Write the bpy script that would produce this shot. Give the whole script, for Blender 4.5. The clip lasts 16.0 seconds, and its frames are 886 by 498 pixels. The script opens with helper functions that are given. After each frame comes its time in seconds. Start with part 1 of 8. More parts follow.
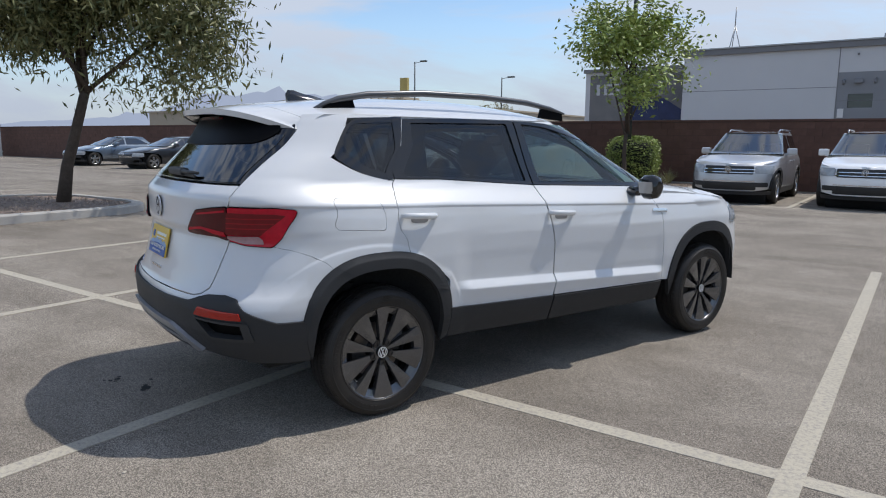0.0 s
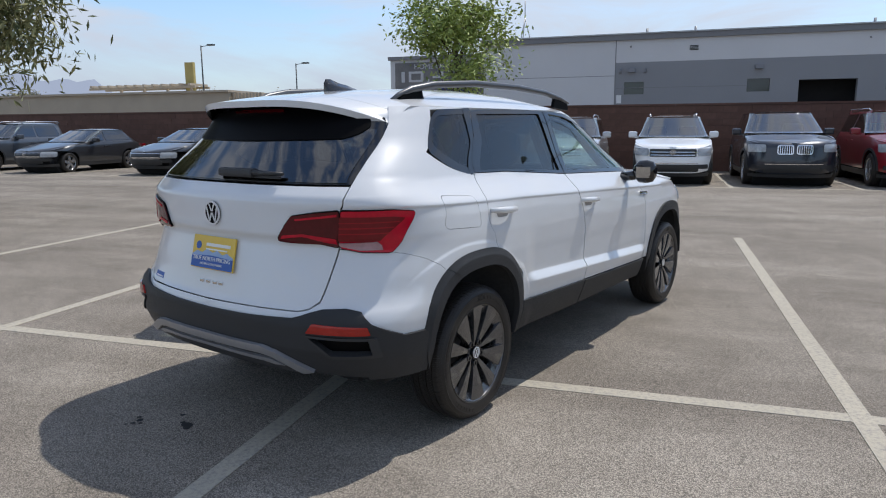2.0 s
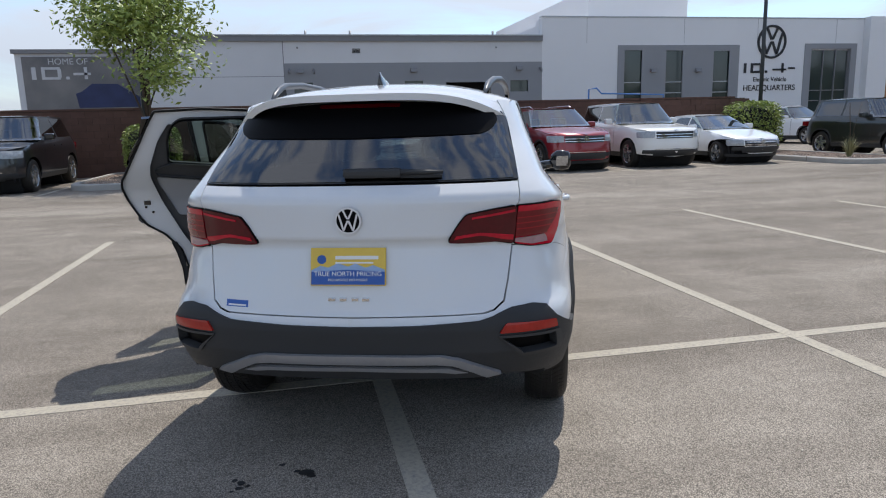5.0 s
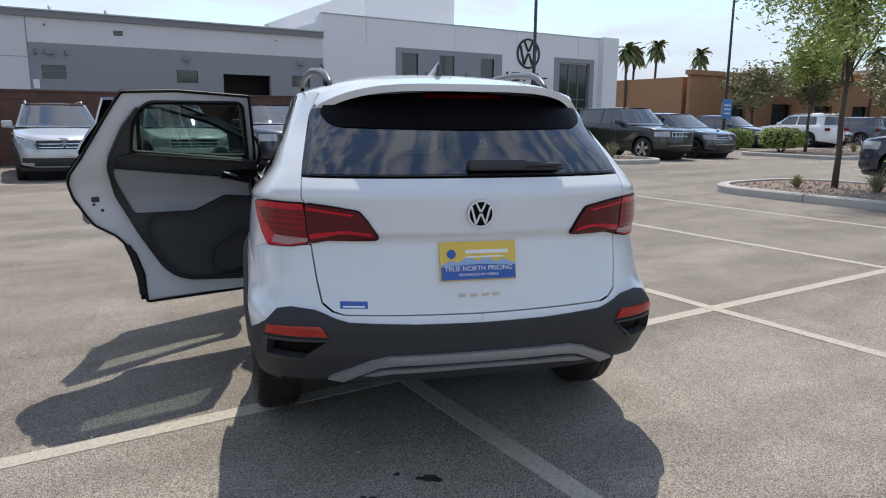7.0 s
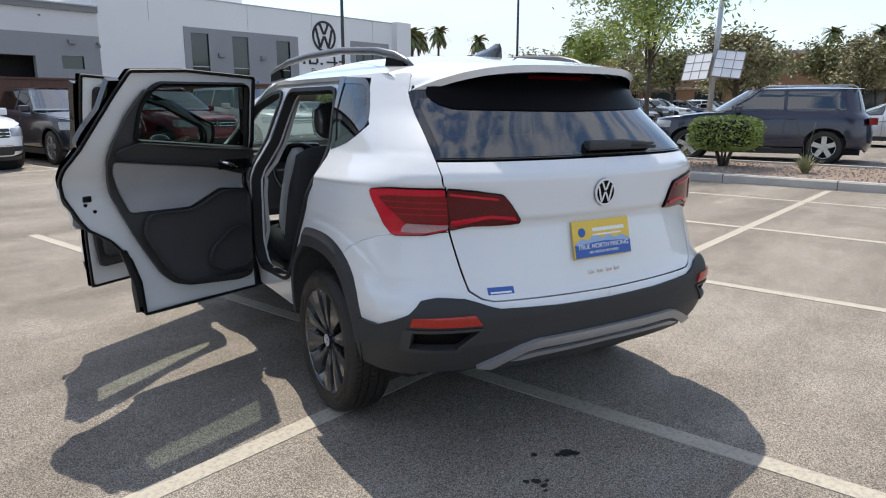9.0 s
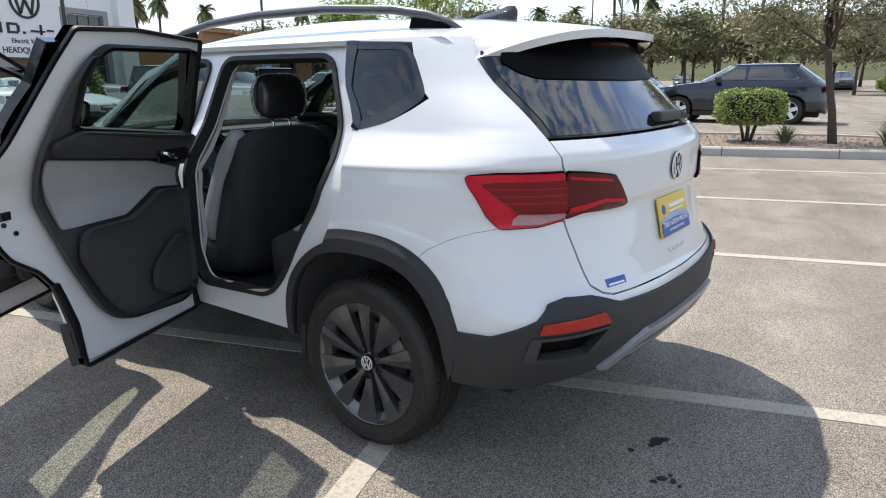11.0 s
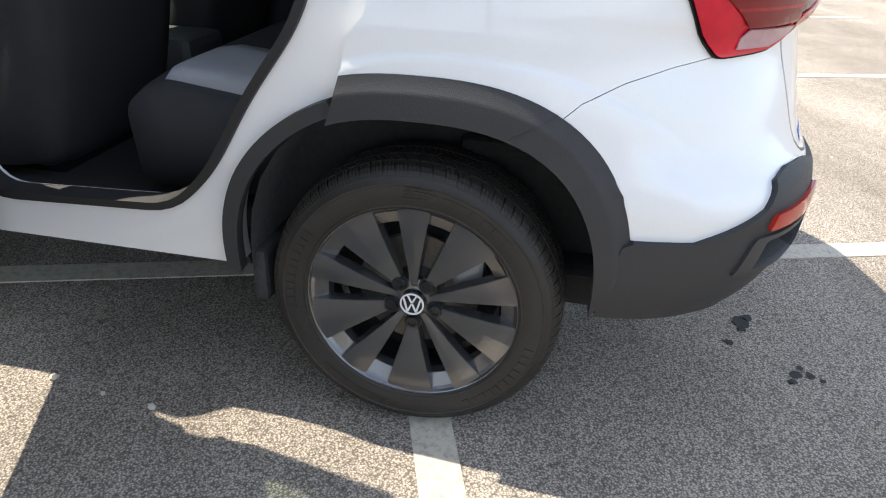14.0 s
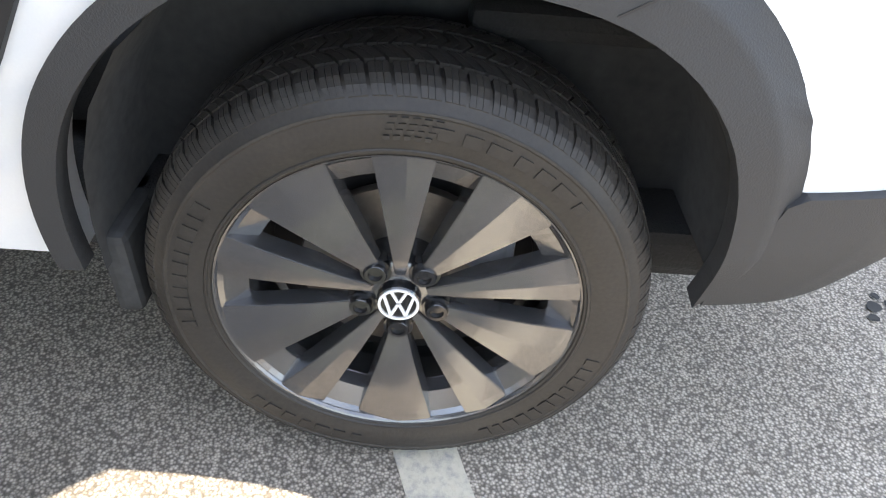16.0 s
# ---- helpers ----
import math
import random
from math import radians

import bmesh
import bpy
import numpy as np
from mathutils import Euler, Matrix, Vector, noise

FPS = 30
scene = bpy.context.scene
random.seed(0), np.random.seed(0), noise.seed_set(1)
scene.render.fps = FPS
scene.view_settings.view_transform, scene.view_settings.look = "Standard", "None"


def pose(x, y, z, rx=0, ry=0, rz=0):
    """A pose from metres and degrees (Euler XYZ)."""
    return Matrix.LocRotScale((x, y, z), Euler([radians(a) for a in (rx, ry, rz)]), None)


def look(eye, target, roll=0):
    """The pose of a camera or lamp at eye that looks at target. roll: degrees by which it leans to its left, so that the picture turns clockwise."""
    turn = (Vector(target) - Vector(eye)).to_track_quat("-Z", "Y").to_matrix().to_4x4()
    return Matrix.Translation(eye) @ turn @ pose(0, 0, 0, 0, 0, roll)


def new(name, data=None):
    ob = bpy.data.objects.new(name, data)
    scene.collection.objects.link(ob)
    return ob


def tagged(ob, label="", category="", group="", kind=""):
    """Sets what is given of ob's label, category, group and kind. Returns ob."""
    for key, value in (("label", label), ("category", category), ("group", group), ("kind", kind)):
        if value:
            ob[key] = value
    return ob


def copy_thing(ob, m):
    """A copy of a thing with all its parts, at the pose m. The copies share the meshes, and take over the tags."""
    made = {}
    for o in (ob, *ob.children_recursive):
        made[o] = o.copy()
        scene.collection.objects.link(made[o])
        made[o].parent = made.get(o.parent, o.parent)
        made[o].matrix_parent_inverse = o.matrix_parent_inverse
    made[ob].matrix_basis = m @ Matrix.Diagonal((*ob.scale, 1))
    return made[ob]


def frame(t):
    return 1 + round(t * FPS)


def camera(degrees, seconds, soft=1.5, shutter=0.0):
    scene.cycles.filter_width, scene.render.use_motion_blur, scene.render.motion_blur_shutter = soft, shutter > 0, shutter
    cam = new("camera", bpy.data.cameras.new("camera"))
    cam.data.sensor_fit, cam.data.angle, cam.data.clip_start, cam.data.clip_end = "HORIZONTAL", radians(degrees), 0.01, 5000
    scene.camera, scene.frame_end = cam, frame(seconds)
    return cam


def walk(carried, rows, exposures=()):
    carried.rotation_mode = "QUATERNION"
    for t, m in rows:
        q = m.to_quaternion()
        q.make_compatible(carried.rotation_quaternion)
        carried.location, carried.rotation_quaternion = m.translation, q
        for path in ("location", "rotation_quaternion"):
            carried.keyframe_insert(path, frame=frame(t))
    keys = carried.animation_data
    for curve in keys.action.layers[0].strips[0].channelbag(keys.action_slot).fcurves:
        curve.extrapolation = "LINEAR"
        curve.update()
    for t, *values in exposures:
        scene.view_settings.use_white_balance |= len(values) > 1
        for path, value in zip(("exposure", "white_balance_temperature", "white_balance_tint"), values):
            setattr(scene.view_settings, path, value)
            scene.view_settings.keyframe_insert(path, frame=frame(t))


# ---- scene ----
cam = camera(66.2, 16.0, 1.1)
METRES, EYE, TILT, LEAN, TURN = 9.80, 1.356, 0.0, 0.0, 35.2
ROWS = [
    (0.0, 0.0, 0.0, 0.0, 0.09, -9.03, -0.54),
    (0.5, -0.0372, 0.008, 0.0013, -4.17, -9.15, -1.08),
    (1.0, -0.0754, 0.0084, 0.0004, -8.64, -9.44, -0.62),
    (1.5, -0.1097, 0.0147, -0.0, -13.21, -9.81, -0.47),
    (2.0, -0.1408, 0.0321, 0.0024, -17.68, -10.09, 0.37),
    (2.5, -0.1759, 0.0412, 0.0018, -22.71, -10.1, 0.67),
    (3.0, -0.2079, 0.0558, 0.0009, -26.98, -10.02, -0.26),
    (3.5, -0.236, 0.0797, 0.0027, -31.52, -10.04, -0.69),
    (4.0, -0.269, 0.0959, 0.0025, -37.74, -10.06, 0.82),
    (6.5, -0.3727, 0.2339, 0.0029, -61.19, -10.88, -0.54),
    (7.0, -0.3924, 0.265, 0.0015, -67.38, -10.84, -0.45),
    (7.5, -0.4043, 0.2945, 0.0004, -71.55, -11.2, -0.93),
    (8.0, -0.4075, 0.3278, 0.0019, -75.72, -11.98, -0.83),
    (8.5, -0.4175, 0.3615, 0.0008, -80.61, -12.03, -0.51),
    (11.0, -0.3673, 0.5123, -0.0015, -107.31, -14.14, 0.38),
    (11.5, -0.3491, 0.54, -0.0047, -114.16, -15.21, -0.37),
    (12.0, -0.3264, 0.5563, -0.0085, -118.21, -17.1, -0.55),
    (12.5, -0.2981, 0.5608, -0.0106, -122.04, -18.25, -0.8),
    (13.0, -0.2711, 0.5678, -0.0149, -126.1, -21.19, -1.89),
    (13.5, -0.2486, 0.5655, -0.0193, -129.89, -24.94, -2.18),
    (14.0, -0.2282, 0.5535, -0.0229, -132.74, -28.19, -2.36),
    (14.5, -0.2088, 0.544, -0.0263, -135.85, -31.1, -2.37),
    (15.0, -0.1914, 0.5351, -0.0301, -138.89, -34.49, -3.25),
    (15.5, -0.1807, 0.5248, -0.0353, -139.72, -37.15, -2.97),
    (16.0, -0.1724, 0.5197, -0.0421, -142.66, -39.82, -3.95),
]
walk(cam, [(t, pose(2.910, -2.729, EYE, TILT, LEAN, TURN) @ pose(METRES * x, METRES * y, METRES * z, 90 + pitch, roll, yaw)) for t, x, y, z, yaw, pitch, roll in ROWS],
     [(0.0, 0.05, 6450, 10), (3.5, 0.2, 6550, 10), (7.0, 0.4, 6700, 10), (8.5, 0.58, 6850, 10), (11.0, 0.9, 6950, 10), (12.5, 1.14, 7100, 10), (13.5, 1.5, 7250, 10), (14.5, 1.84, 7300, 10), (16.0, 2.85, 7500, 10)])

# ---- world, sun ----
SUN = Vector((0.309, 0.476, 1.0)).normalized()
world = bpy.data.worlds.new("sky")
scene.world = world
world.use_nodes = True
wn, wl = world.node_tree.nodes, world.node_tree.links
wn.clear()
w_out, w_bg = wn.new("ShaderNodeOutputWorld"), wn.new("ShaderNodeBackground")
w_sky = wn.new("ShaderNodeTexSky")
w_sky.sky_type, w_sky.sun_disc = "NISHITA", False
w_sky.sun_elevation = math.asin(SUN.z)
w_sky.sun_rotation = math.atan2(SUN.x, SUN.y)
w_sky.air_density, w_sky.dust_density, w_sky.ozone_density = 1.0, 0.2, 3.0
w_co = wn.new("ShaderNodeTexCoord")
w_map = wn.new("ShaderNodeMapping")
w_map.inputs["Scale"].default_value = (1.6, 1.6, 6.5)
w_map.inputs["Location"].default_value = (0.4, 1.3, 0.25)
w_noise = wn.new("ShaderNodeTexNoise")
w_noise.inputs["Scale"].default_value, w_noise.inputs["Detail"].default_value = 1.5, 7
w_noise.inputs["Roughness"].default_value = 0.58
w_noise.inputs["Distortion"].default_value = 0.5
w_ramp = wn.new("ShaderNodeValToRGB")
w_ramp.color_ramp.elements[0].position, w_ramp.color_ramp.elements[1].position = 0.43, 0.60
w_mix = wn.new("ShaderNodeMixRGB")
w_mix.inputs["Color2"].default_value = (4.0, 4.3, 4.95, 1)
w_amt = wn.new("ShaderNodeMath")
w_amt.operation = "MULTIPLY"
w_amt.inputs[1].default_value = 0.85
wl.new(w_co.outputs["Generated"], w_map.inputs["Vector"])
wl.new(w_map.outputs["Vector"], w_noise.inputs["Vector"])
wl.new(w_noise.outputs["Fac"], w_ramp.inputs["Fac"])
# higher up the thin cloud breaks into small flakes on a level sheet
w_dir, w_up, w_x, w_y, w_flat = (wn.new("ShaderNodeSeparateXYZ"), wn.new("ShaderNodeMath"), wn.new("ShaderNodeMath"), wn.new("ShaderNodeMath"), wn.new("ShaderNodeCombineXYZ"))
w_up.operation, w_up.inputs[1].default_value = "ADD", 0.18
w_x.operation = w_y.operation = "DIVIDE"
wl.new(w_co.outputs["Generated"], w_dir.inputs["Vector"])
wl.new(w_dir.outputs["Z"], w_up.inputs[0])
for a_, m_ in (("X", w_x), ("Y", w_y)):
    wl.new(w_dir.outputs[a_], m_.inputs[0])
    wl.new(w_up.outputs["Value"], m_.inputs[1])
    wl.new(m_.outputs["Value"], w_flat.inputs[a_])
w_fmap = wn.new("ShaderNodeMapping")
w_fmap.inputs["Rotation"].default_value = (0, 0, 0.7)
w_fmap.inputs["Scale"].default_value = (6.0, 4.6, 1)
w_flake, w_framp = wn.new("ShaderNodeTexNoise"), wn.new("ShaderNodeValToRGB")
w_flake.inputs["Scale"].default_value, w_flake.inputs["Detail"].default_value, w_flake.inputs["Roughness"].default_value, w_flake.inputs["Distortion"].default_value = 1.6, 6, 0.55, 0.4
w_framp.color_ramp.elements[0].position, w_framp.color_ramp.elements[1].position = 0.43, 0.58
w_high, w_blend = wn.new("ShaderNodeMapRange"), wn.new("ShaderNodeMixRGB")
w_high.inputs["From Min"].default_value, w_high.inputs["From Max"].default_value = 0.32, 0.60
wl.new(w_flat.outputs["Vector"], w_fmap.inputs["Vector"])
wl.new(w_fmap.outputs["Vector"], w_flake.inputs["Vector"])
wl.new(w_flake.outputs["Fac"], w_framp.inputs["Fac"])
wl.new(w_dir.outputs["Z"], w_high.inputs["Value"])
wl.new(w_high.outputs["Result"], w_blend.inputs["Fac"])
wl.new(w_ramp.outputs["Color"], w_blend.inputs["Color1"])
wl.new(w_framp.outputs["Color"], w_blend.inputs["Color2"])
wl.new(w_blend.outputs["Color"], w_amt.inputs[0])
wl.new(w_amt.outputs["Value"], w_mix.inputs["Fac"])
wl.new(w_sky.outputs["Color"], w_mix.inputs["Color1"])
w_sep, w_low, w_haze = wn.new("ShaderNodeSeparateXYZ"), wn.new("ShaderNodeMapRange"), wn.new("ShaderNodeMixRGB")
w_low.inputs["From Min"].default_value, w_low.inputs["From Max"].default_value = 0.0, 0.16
w_low.inputs["To Min"].default_value, w_low.inputs["To Max"].default_value = 0.85, 0.0
w_haze.inputs["Color2"].default_value = (2.75, 3.15, 3.95, 1)
wl.new(w_co.outputs["Generated"], w_sep.inputs["Vector"])
wl.new(w_sep.outputs["Z"], w_low.inputs["Value"])
wl.new(w_low.outputs["Result"], w_haze.inputs["Fac"])
wl.new(w_mix.outputs["Color"], w_haze.inputs["Color1"])
wl.new(w_haze.outputs["Color"], w_bg.inputs["Color"])
wl.new(w_bg.outputs["Background"], w_out.inputs["Surface"])
w_bg.inputs["Strength"].default_value = 0.148
sun_data = bpy.data.lights.new("sun", "SUN")
sun_data.energy, sun_data.angle, sun_data.color = 3.1, radians(0.55), (1.0, 0.955, 0.89)
sun = new("sun", sun_data)
sun.matrix_world = look(SUN * 60, (0, 0, 0))


# ---- materials ----
def mat(name, color, rough=0.5, metal=0.0, vary=0.12, scale=6.0, bump=0.0, grain=60.0, coat=0.0, spec=0.5, island=0.0, each=0.0, dirt=None):
    """A principled surface with broad and fine variation, and a fine relief."""
    m = bpy.data.materials.new(name)
    m.use_nodes = True
    nodes, links = m.node_tree.nodes, m.node_tree.links
    p = nodes["Principled BSDF"]
    p.inputs["Roughness"].default_value, p.inputs["Metallic"].default_value = rough, metal
    p.inputs["Specular IOR Level"].default_value = spec
    p.inputs["Coat Weight"].default_value, p.inputs["Coat Roughness"].default_value = coat, 0.03
    co = nodes.new("ShaderNodeTexCoord")
    broad, fine = nodes.new("ShaderNodeTexNoise"), nodes.new("ShaderNodeTexNoise")
    broad.inputs["Scale"].default_value, broad.inputs["Detail"].default_value = scale, 5
    fine.inputs["Scale"].default_value, fine.inputs["Detail"].default_value = grain, 3
    links.new(co.outputs["Object"], broad.inputs["Vector"])
    links.new(co.outputs["Object"], fine.inputs["Vector"])
    both = nodes.new("ShaderNodeMath")
    both.operation = "ADD"
    links.new(broad.outputs["Fac"], both.inputs[0])
    links.new(fine.outputs["Fac"], both.inputs[1])
    last = both.outputs[0]
    for amount, node, out in ((island, "ShaderNodeNewGeometry", "Random Per Island"), (each, "ShaderNodeObjectInfo", "Random")):
        if amount:
            src, mul = nodes.new(node), nodes.new("ShaderNodeMath")
            mul.operation = "MULTIPLY_ADD"
            mul.inputs[1].default_value = amount
            links.new(src.outputs[out], mul.inputs[0])
            links.new(last, mul.inputs[2])
            last = mul.outputs[0]
    span = nodes.new("ShaderNodeMapRange")
    mid = 1.0 + island / 2 + each / 2
    span.inputs["From Min"].default_value, span.inputs["From Max"].default_value = mid - 0.5, mid + 0.5
    links.new(last, span.inputs["Value"])
    mix = nodes.new("ShaderNodeMixRGB")
    c = Vector(color)
    mix.inputs["Color1"].default_value = (*(c * (1 - vary)), 1)
    mix.inputs["Color2"].default_value = (*[min(1, k) for k in (Vector(dirt) if dirt else c * (1 + vary))], 1)
    links.new(span.outputs["Result"], mix.inputs["Fac"])
    links.new(mix.outputs["Color"], p.inputs["Base Color"])
    if bump:
        b = nodes.new("ShaderNodeBump")
        b.inputs["Strength"].default_value, b.inputs["Distance"].default_value = bump, 0.004
        links.new(fine.outputs["Fac"], b.inputs["Height"])
        links.new(b.outputs["Normal"], p.inputs["Normal"])
    return m


def glass(name, tint, gloss=1.0, rough=0.01, base=0.06):
    """A thin pane: clear or tinted, with a sharp reflection."""
    m = bpy.data.materials.new(name)
    m.use_nodes = True
    nodes, links = m.node_tree.nodes, m.node_tree.links
    nodes.remove(nodes["Principled BSDF"])
    clear, shine, mix = nodes.new("ShaderNodeBsdfTransparent"), nodes.new("ShaderNodeBsdfGlossy"), nodes.new("ShaderNodeMixShader")
    clear.inputs["Color"].default_value = (*tint, 1)
    shine.inputs["Roughness"].default_value = rough
    shine.inputs["Color"].default_value = (gloss, gloss, gloss, 1)
    fr = nodes.new("ShaderNodeLayerWeight")
    fr.inputs["Blend"].default_value = 0.5
    steep, add = nodes.new("ShaderNodeMath"), nodes.new("ShaderNodeMath")
    steep.operation, steep.inputs[1].default_value = "POWER", 4.5
    add.operation = "ADD"
    add.use_clamp = True
    add.inputs[1].default_value = base + 0.045
    links.new(fr.outputs["Facing"], steep.inputs[0])
    links.new(steep.outputs[0], add.inputs[0])
    links.new(add.outputs[0], mix.inputs["Fac"])
    links.new(clear.outputs[0], mix.inputs[1])
    links.new(shine.outputs[0], mix.inputs[2])
    links.new(mix.outputs[0], nodes["Material Output"].inputs["Surface"])
    return m


def asphalt_material():
    m = mat("asphalt", (0.400, 0.362, 0.316), rough=0.9, vary=0.1, scale=0.35, bump=0.35, grain=150, spec=0.25)
    nodes, links = m.node_tree.nodes, m.node_tree.links
    p = nodes["Principled BSDF"]
    base = p.inputs["Base Color"].links[0].from_socket
    co = nodes["Texture Coordinate"]
    # pale and dark stones in the binder
    vor = nodes.new("ShaderNodeTexVoronoi")
    vor.inputs["Scale"].default_value = 200
    links.new(co.outputs["Object"], vor.inputs["Vector"])
    ramp = nodes.new("ShaderNodeValToRGB")
    ramp.color_ramp.elements[0].color, ramp.color_ramp.elements[1].color = (0.70, 0.70, 0.70, 1), (1.22, 1.215, 1.20, 1)
    ramp.color_ramp.elements[0].position, ramp.color_ramp.elements[1].position = 0.12, 0.9
    sep = nodes.new("ShaderNodeSeparateColor")
    links.new(vor.outputs["Color"], sep.inputs["Color"])
    links.new(sep.outputs["Red"], ramp.inputs["Fac"])
    mul = nodes.new("ShaderNodeMixRGB")
    mul.blend_type = "MULTIPLY"
    mul.inputs["Fac"].default_value = 0.85
    links.new(base, mul.inputs["Color1"])
    links.new(ramp.outputs["Color"], mul.inputs["Color2"])
    # dark gaps between the stones
    gap = nodes.new("ShaderNodeMapRange")
    gap.inputs["From Min"].default_value, gap.inputs["From Max"].default_value = 0.20, 0.70
    gap.inputs["To Min"].default_value, gap.inputs["To Max"].default_value = 1.14, 0.36
    links.new(vor.outputs["Distance"], gap.inputs["Value"])
    pits = nodes.new("ShaderNodeMixRGB")
    pits.blend_type = "MULTIPLY"
    pits.inputs["Fac"].default_value = 1.0
    links.new(mul.outputs["Color"], pits.inputs["Color1"])
    links.new(gap.outputs["Result"], pits.inputs["Color2"])
    mul = pits
    # streaks of wheel wear along the aisle, and stains
    st_map = nodes.new("ShaderNodeMapping")
    st_map.inputs["Scale"].default_value = (0.12, 0.7, 1)
    st = nodes.new("ShaderNodeTexNoise")
    st.inputs["Scale"].default_value, st.inputs["Detail"].default_value = 1.0, 8
    st.inputs["Roughness"].default_value = 0.65
    links.new(co.outputs["Object"], st_map.inputs["Vector"])
    links.new(st_map.outputs["Vector"], st.inputs["Vector"])
    st_ramp = nodes.new("ShaderNodeValToRGB")
    st_ramp.color_ramp.elements[0].position, st_ramp.color_ramp.elements[1].position = 0.35, 0.62
    st_ramp.color_ramp.elements[0].color, st_ramp.color_ramp.elements[1].color = (0.70, 0.675, 0.65, 1), (1.12, 1.11, 1.09, 1)
    links.new(st.outputs["Fac"], st_ramp.inputs["Fac"])
    mul2 = nodes.new("ShaderNodeMixRGB")
    mul2.blend_type = "MULTIPLY"
    mul2.inputs["Fac"].default_value = 1.0
    links.new(mul.outputs["Color"], mul2.inputs["Color1"])
    links.new(st_ramp.outputs["Color"], mul2.inputs["Color2"])
    # blotches of dust and spilt water, a pace or so across, and dark specks of dirt
    blot_, blot_ramp = nodes.new("ShaderNodeTexNoise"), nodes.new("ShaderNodeValToRGB")
    blot_.inputs["Scale"].default_value, blot_.inputs["Detail"].default_value, blot_.inputs["Roughness"].default_value, blot_.inputs["Distortion"].default_value = 1.5, 9, 0.62, 0.6
    links.new(co.outputs["Object"], blot_.inputs["Vector"])
    blot_ramp.color_ramp.elements[0].position, blot_ramp.color_ramp.elements[1].position = 0.36, 0.64
    blot_ramp.color_ramp.elements[0].color, blot_ramp.color_ramp.elements[1].color = (0.84, 0.83, 0.815, 1), (1.09, 1.085, 1.08, 1)
    links.new(blot_.outputs["Fac"], blot_ramp.inputs["Fac"])
    speck, speck_ramp = nodes.new("ShaderNodeTexNoise"), nodes.new("ShaderNodeValToRGB")
    speck.inputs["Scale"].default_value, speck.inputs["Detail"].default_value, speck.inputs["Roughness"].default_value = 22, 4, 0.7
    links.new(co.outputs["Object"], speck.inputs["Vector"])
    speck_ramp.color_ramp.elements[0].position, speck_ramp.color_ramp.elements[1].position = 0.30, 0.40
    speck_ramp.color_ramp.elements[0].color, speck_ramp.color_ramp.elements[1].color = (0.66, 0.65, 0.64, 1), (1.0, 1.0, 1.0, 1)
    links.new(speck.outputs["Fac"], speck_ramp.inputs["Fac"])
    last = mul2
    for tone in (blot_ramp, speck_ramp):
        more = nodes.new("ShaderNodeMixRGB")
        more.blend_type = "MULTIPLY"
        more.inputs["Fac"].default_value = 1.0
        links.new(last.outputs["Color"], more.inputs["Color1"])
        links.new(tone.outputs["Color"], more.inputs["Color2"])
        last = more
    links.new(last.outputs["Color"], p.inputs["Base Color"])
    bump = nodes["Bump"]
    links.new(vor.outputs["Distance"], bump.inputs["Height"])
    return m


def line_material():
    """Worn road paint over the same stones."""
    m = mat("line_paint", (0.45, 0.408, 0.328), rough=0.85, vary=0.12, scale=2.0, bump=0.3, grain=150, spec=0.25)
    nodes, links = m.node_tree.nodes, m.node_tree.links
    p = nodes["Principled BSDF"]
    base = p.inputs["Base Color"].links[0].from_socket
    co = nodes["Texture Coordinate"]
    worn = nodes.new("ShaderNodeTexNoise")
    worn.inputs["Scale"].default_value, worn.inputs["Detail"].default_value, worn.inputs["Roughness"].default_value = 45, 9, 0.75
    links.new(co.outputs["Object"], worn.inputs["Vector"])
    ramp = nodes.new("ShaderNodeValToRGB")
    ramp.color_ramp.elements[0].position, ramp.color_ramp.elements[1].position = 0.47, 0.66
    links.new(worn.outputs["Fac"], ramp.inputs["Fac"])
    mix = nodes.new("ShaderNodeMixRGB")
    mix.inputs["Color2"].default_value = (0.27, 0.255, 0.24, 1)
    links.new(ramp.outputs["Color"], mix.inputs["Fac"])
    links.new(base, mix.inputs["Color1"])
    links.new(mix.outputs["Color"], p.inputs["Base Color"])
    return m


ASPHALT, LINE = asphalt_material(), line_material()
CONCRETE = mat("kerb_concrete", (0.42, 0.40, 0.37), 0.9, vary=0.25, scale=2.5, bump=0.4, grain=90)
GRAVEL = mat("gravel_bed", (0.23, 0.17, 0.13), 0.95, vary=0.35, scale=8, bump=0.8, grain=40)
STONE = mat("gravel_stone", (0.32, 0.25, 0.20), 0.9, vary=0.3, scale=20, island=0.9)
BLOCK = mat("brown_block", (0.125, 0.068, 0.052), 0.95, vary=0.22, scale=5, bump=0.5, grain=120, each=0.4)
BLOCKS = mat("brown_blocks", (0.125, 0.068, 0.052), 0.95, vary=0.22, scale=5, bump=0.5, grain=120, island=0.4)
MORTAR = mat("mortar", (0.085, 0.055, 0.045), 0.95, vary=0.2)
STUCCO_LIGHT = mat("light_panel", (0.62, 0.62, 0.63), 0.8, vary=0.05, scale=0.6, bump=0.1, grain=60)
STUCCO_WHITE = mat("white_panel", (0.74, 0.74, 0.75), 0.8, vary=0.04, scale=0.5, bump=0.1, grain=60)
STUCCO_GREY = mat("grey_panel", (0.27, 0.276, 0.292), 0.8, vary=0.06, scale=0.7, bump=0.1, grain=60)
STUCCO_TAN = mat("tan_render", (0.33, 0.18, 0.095), 0.9, vary=0.1, scale=0.8)
STUCCO_BUFF = mat("buff_render", (0.42, 0.36, 0.28), 0.9, vary=0.12, scale=0.8)
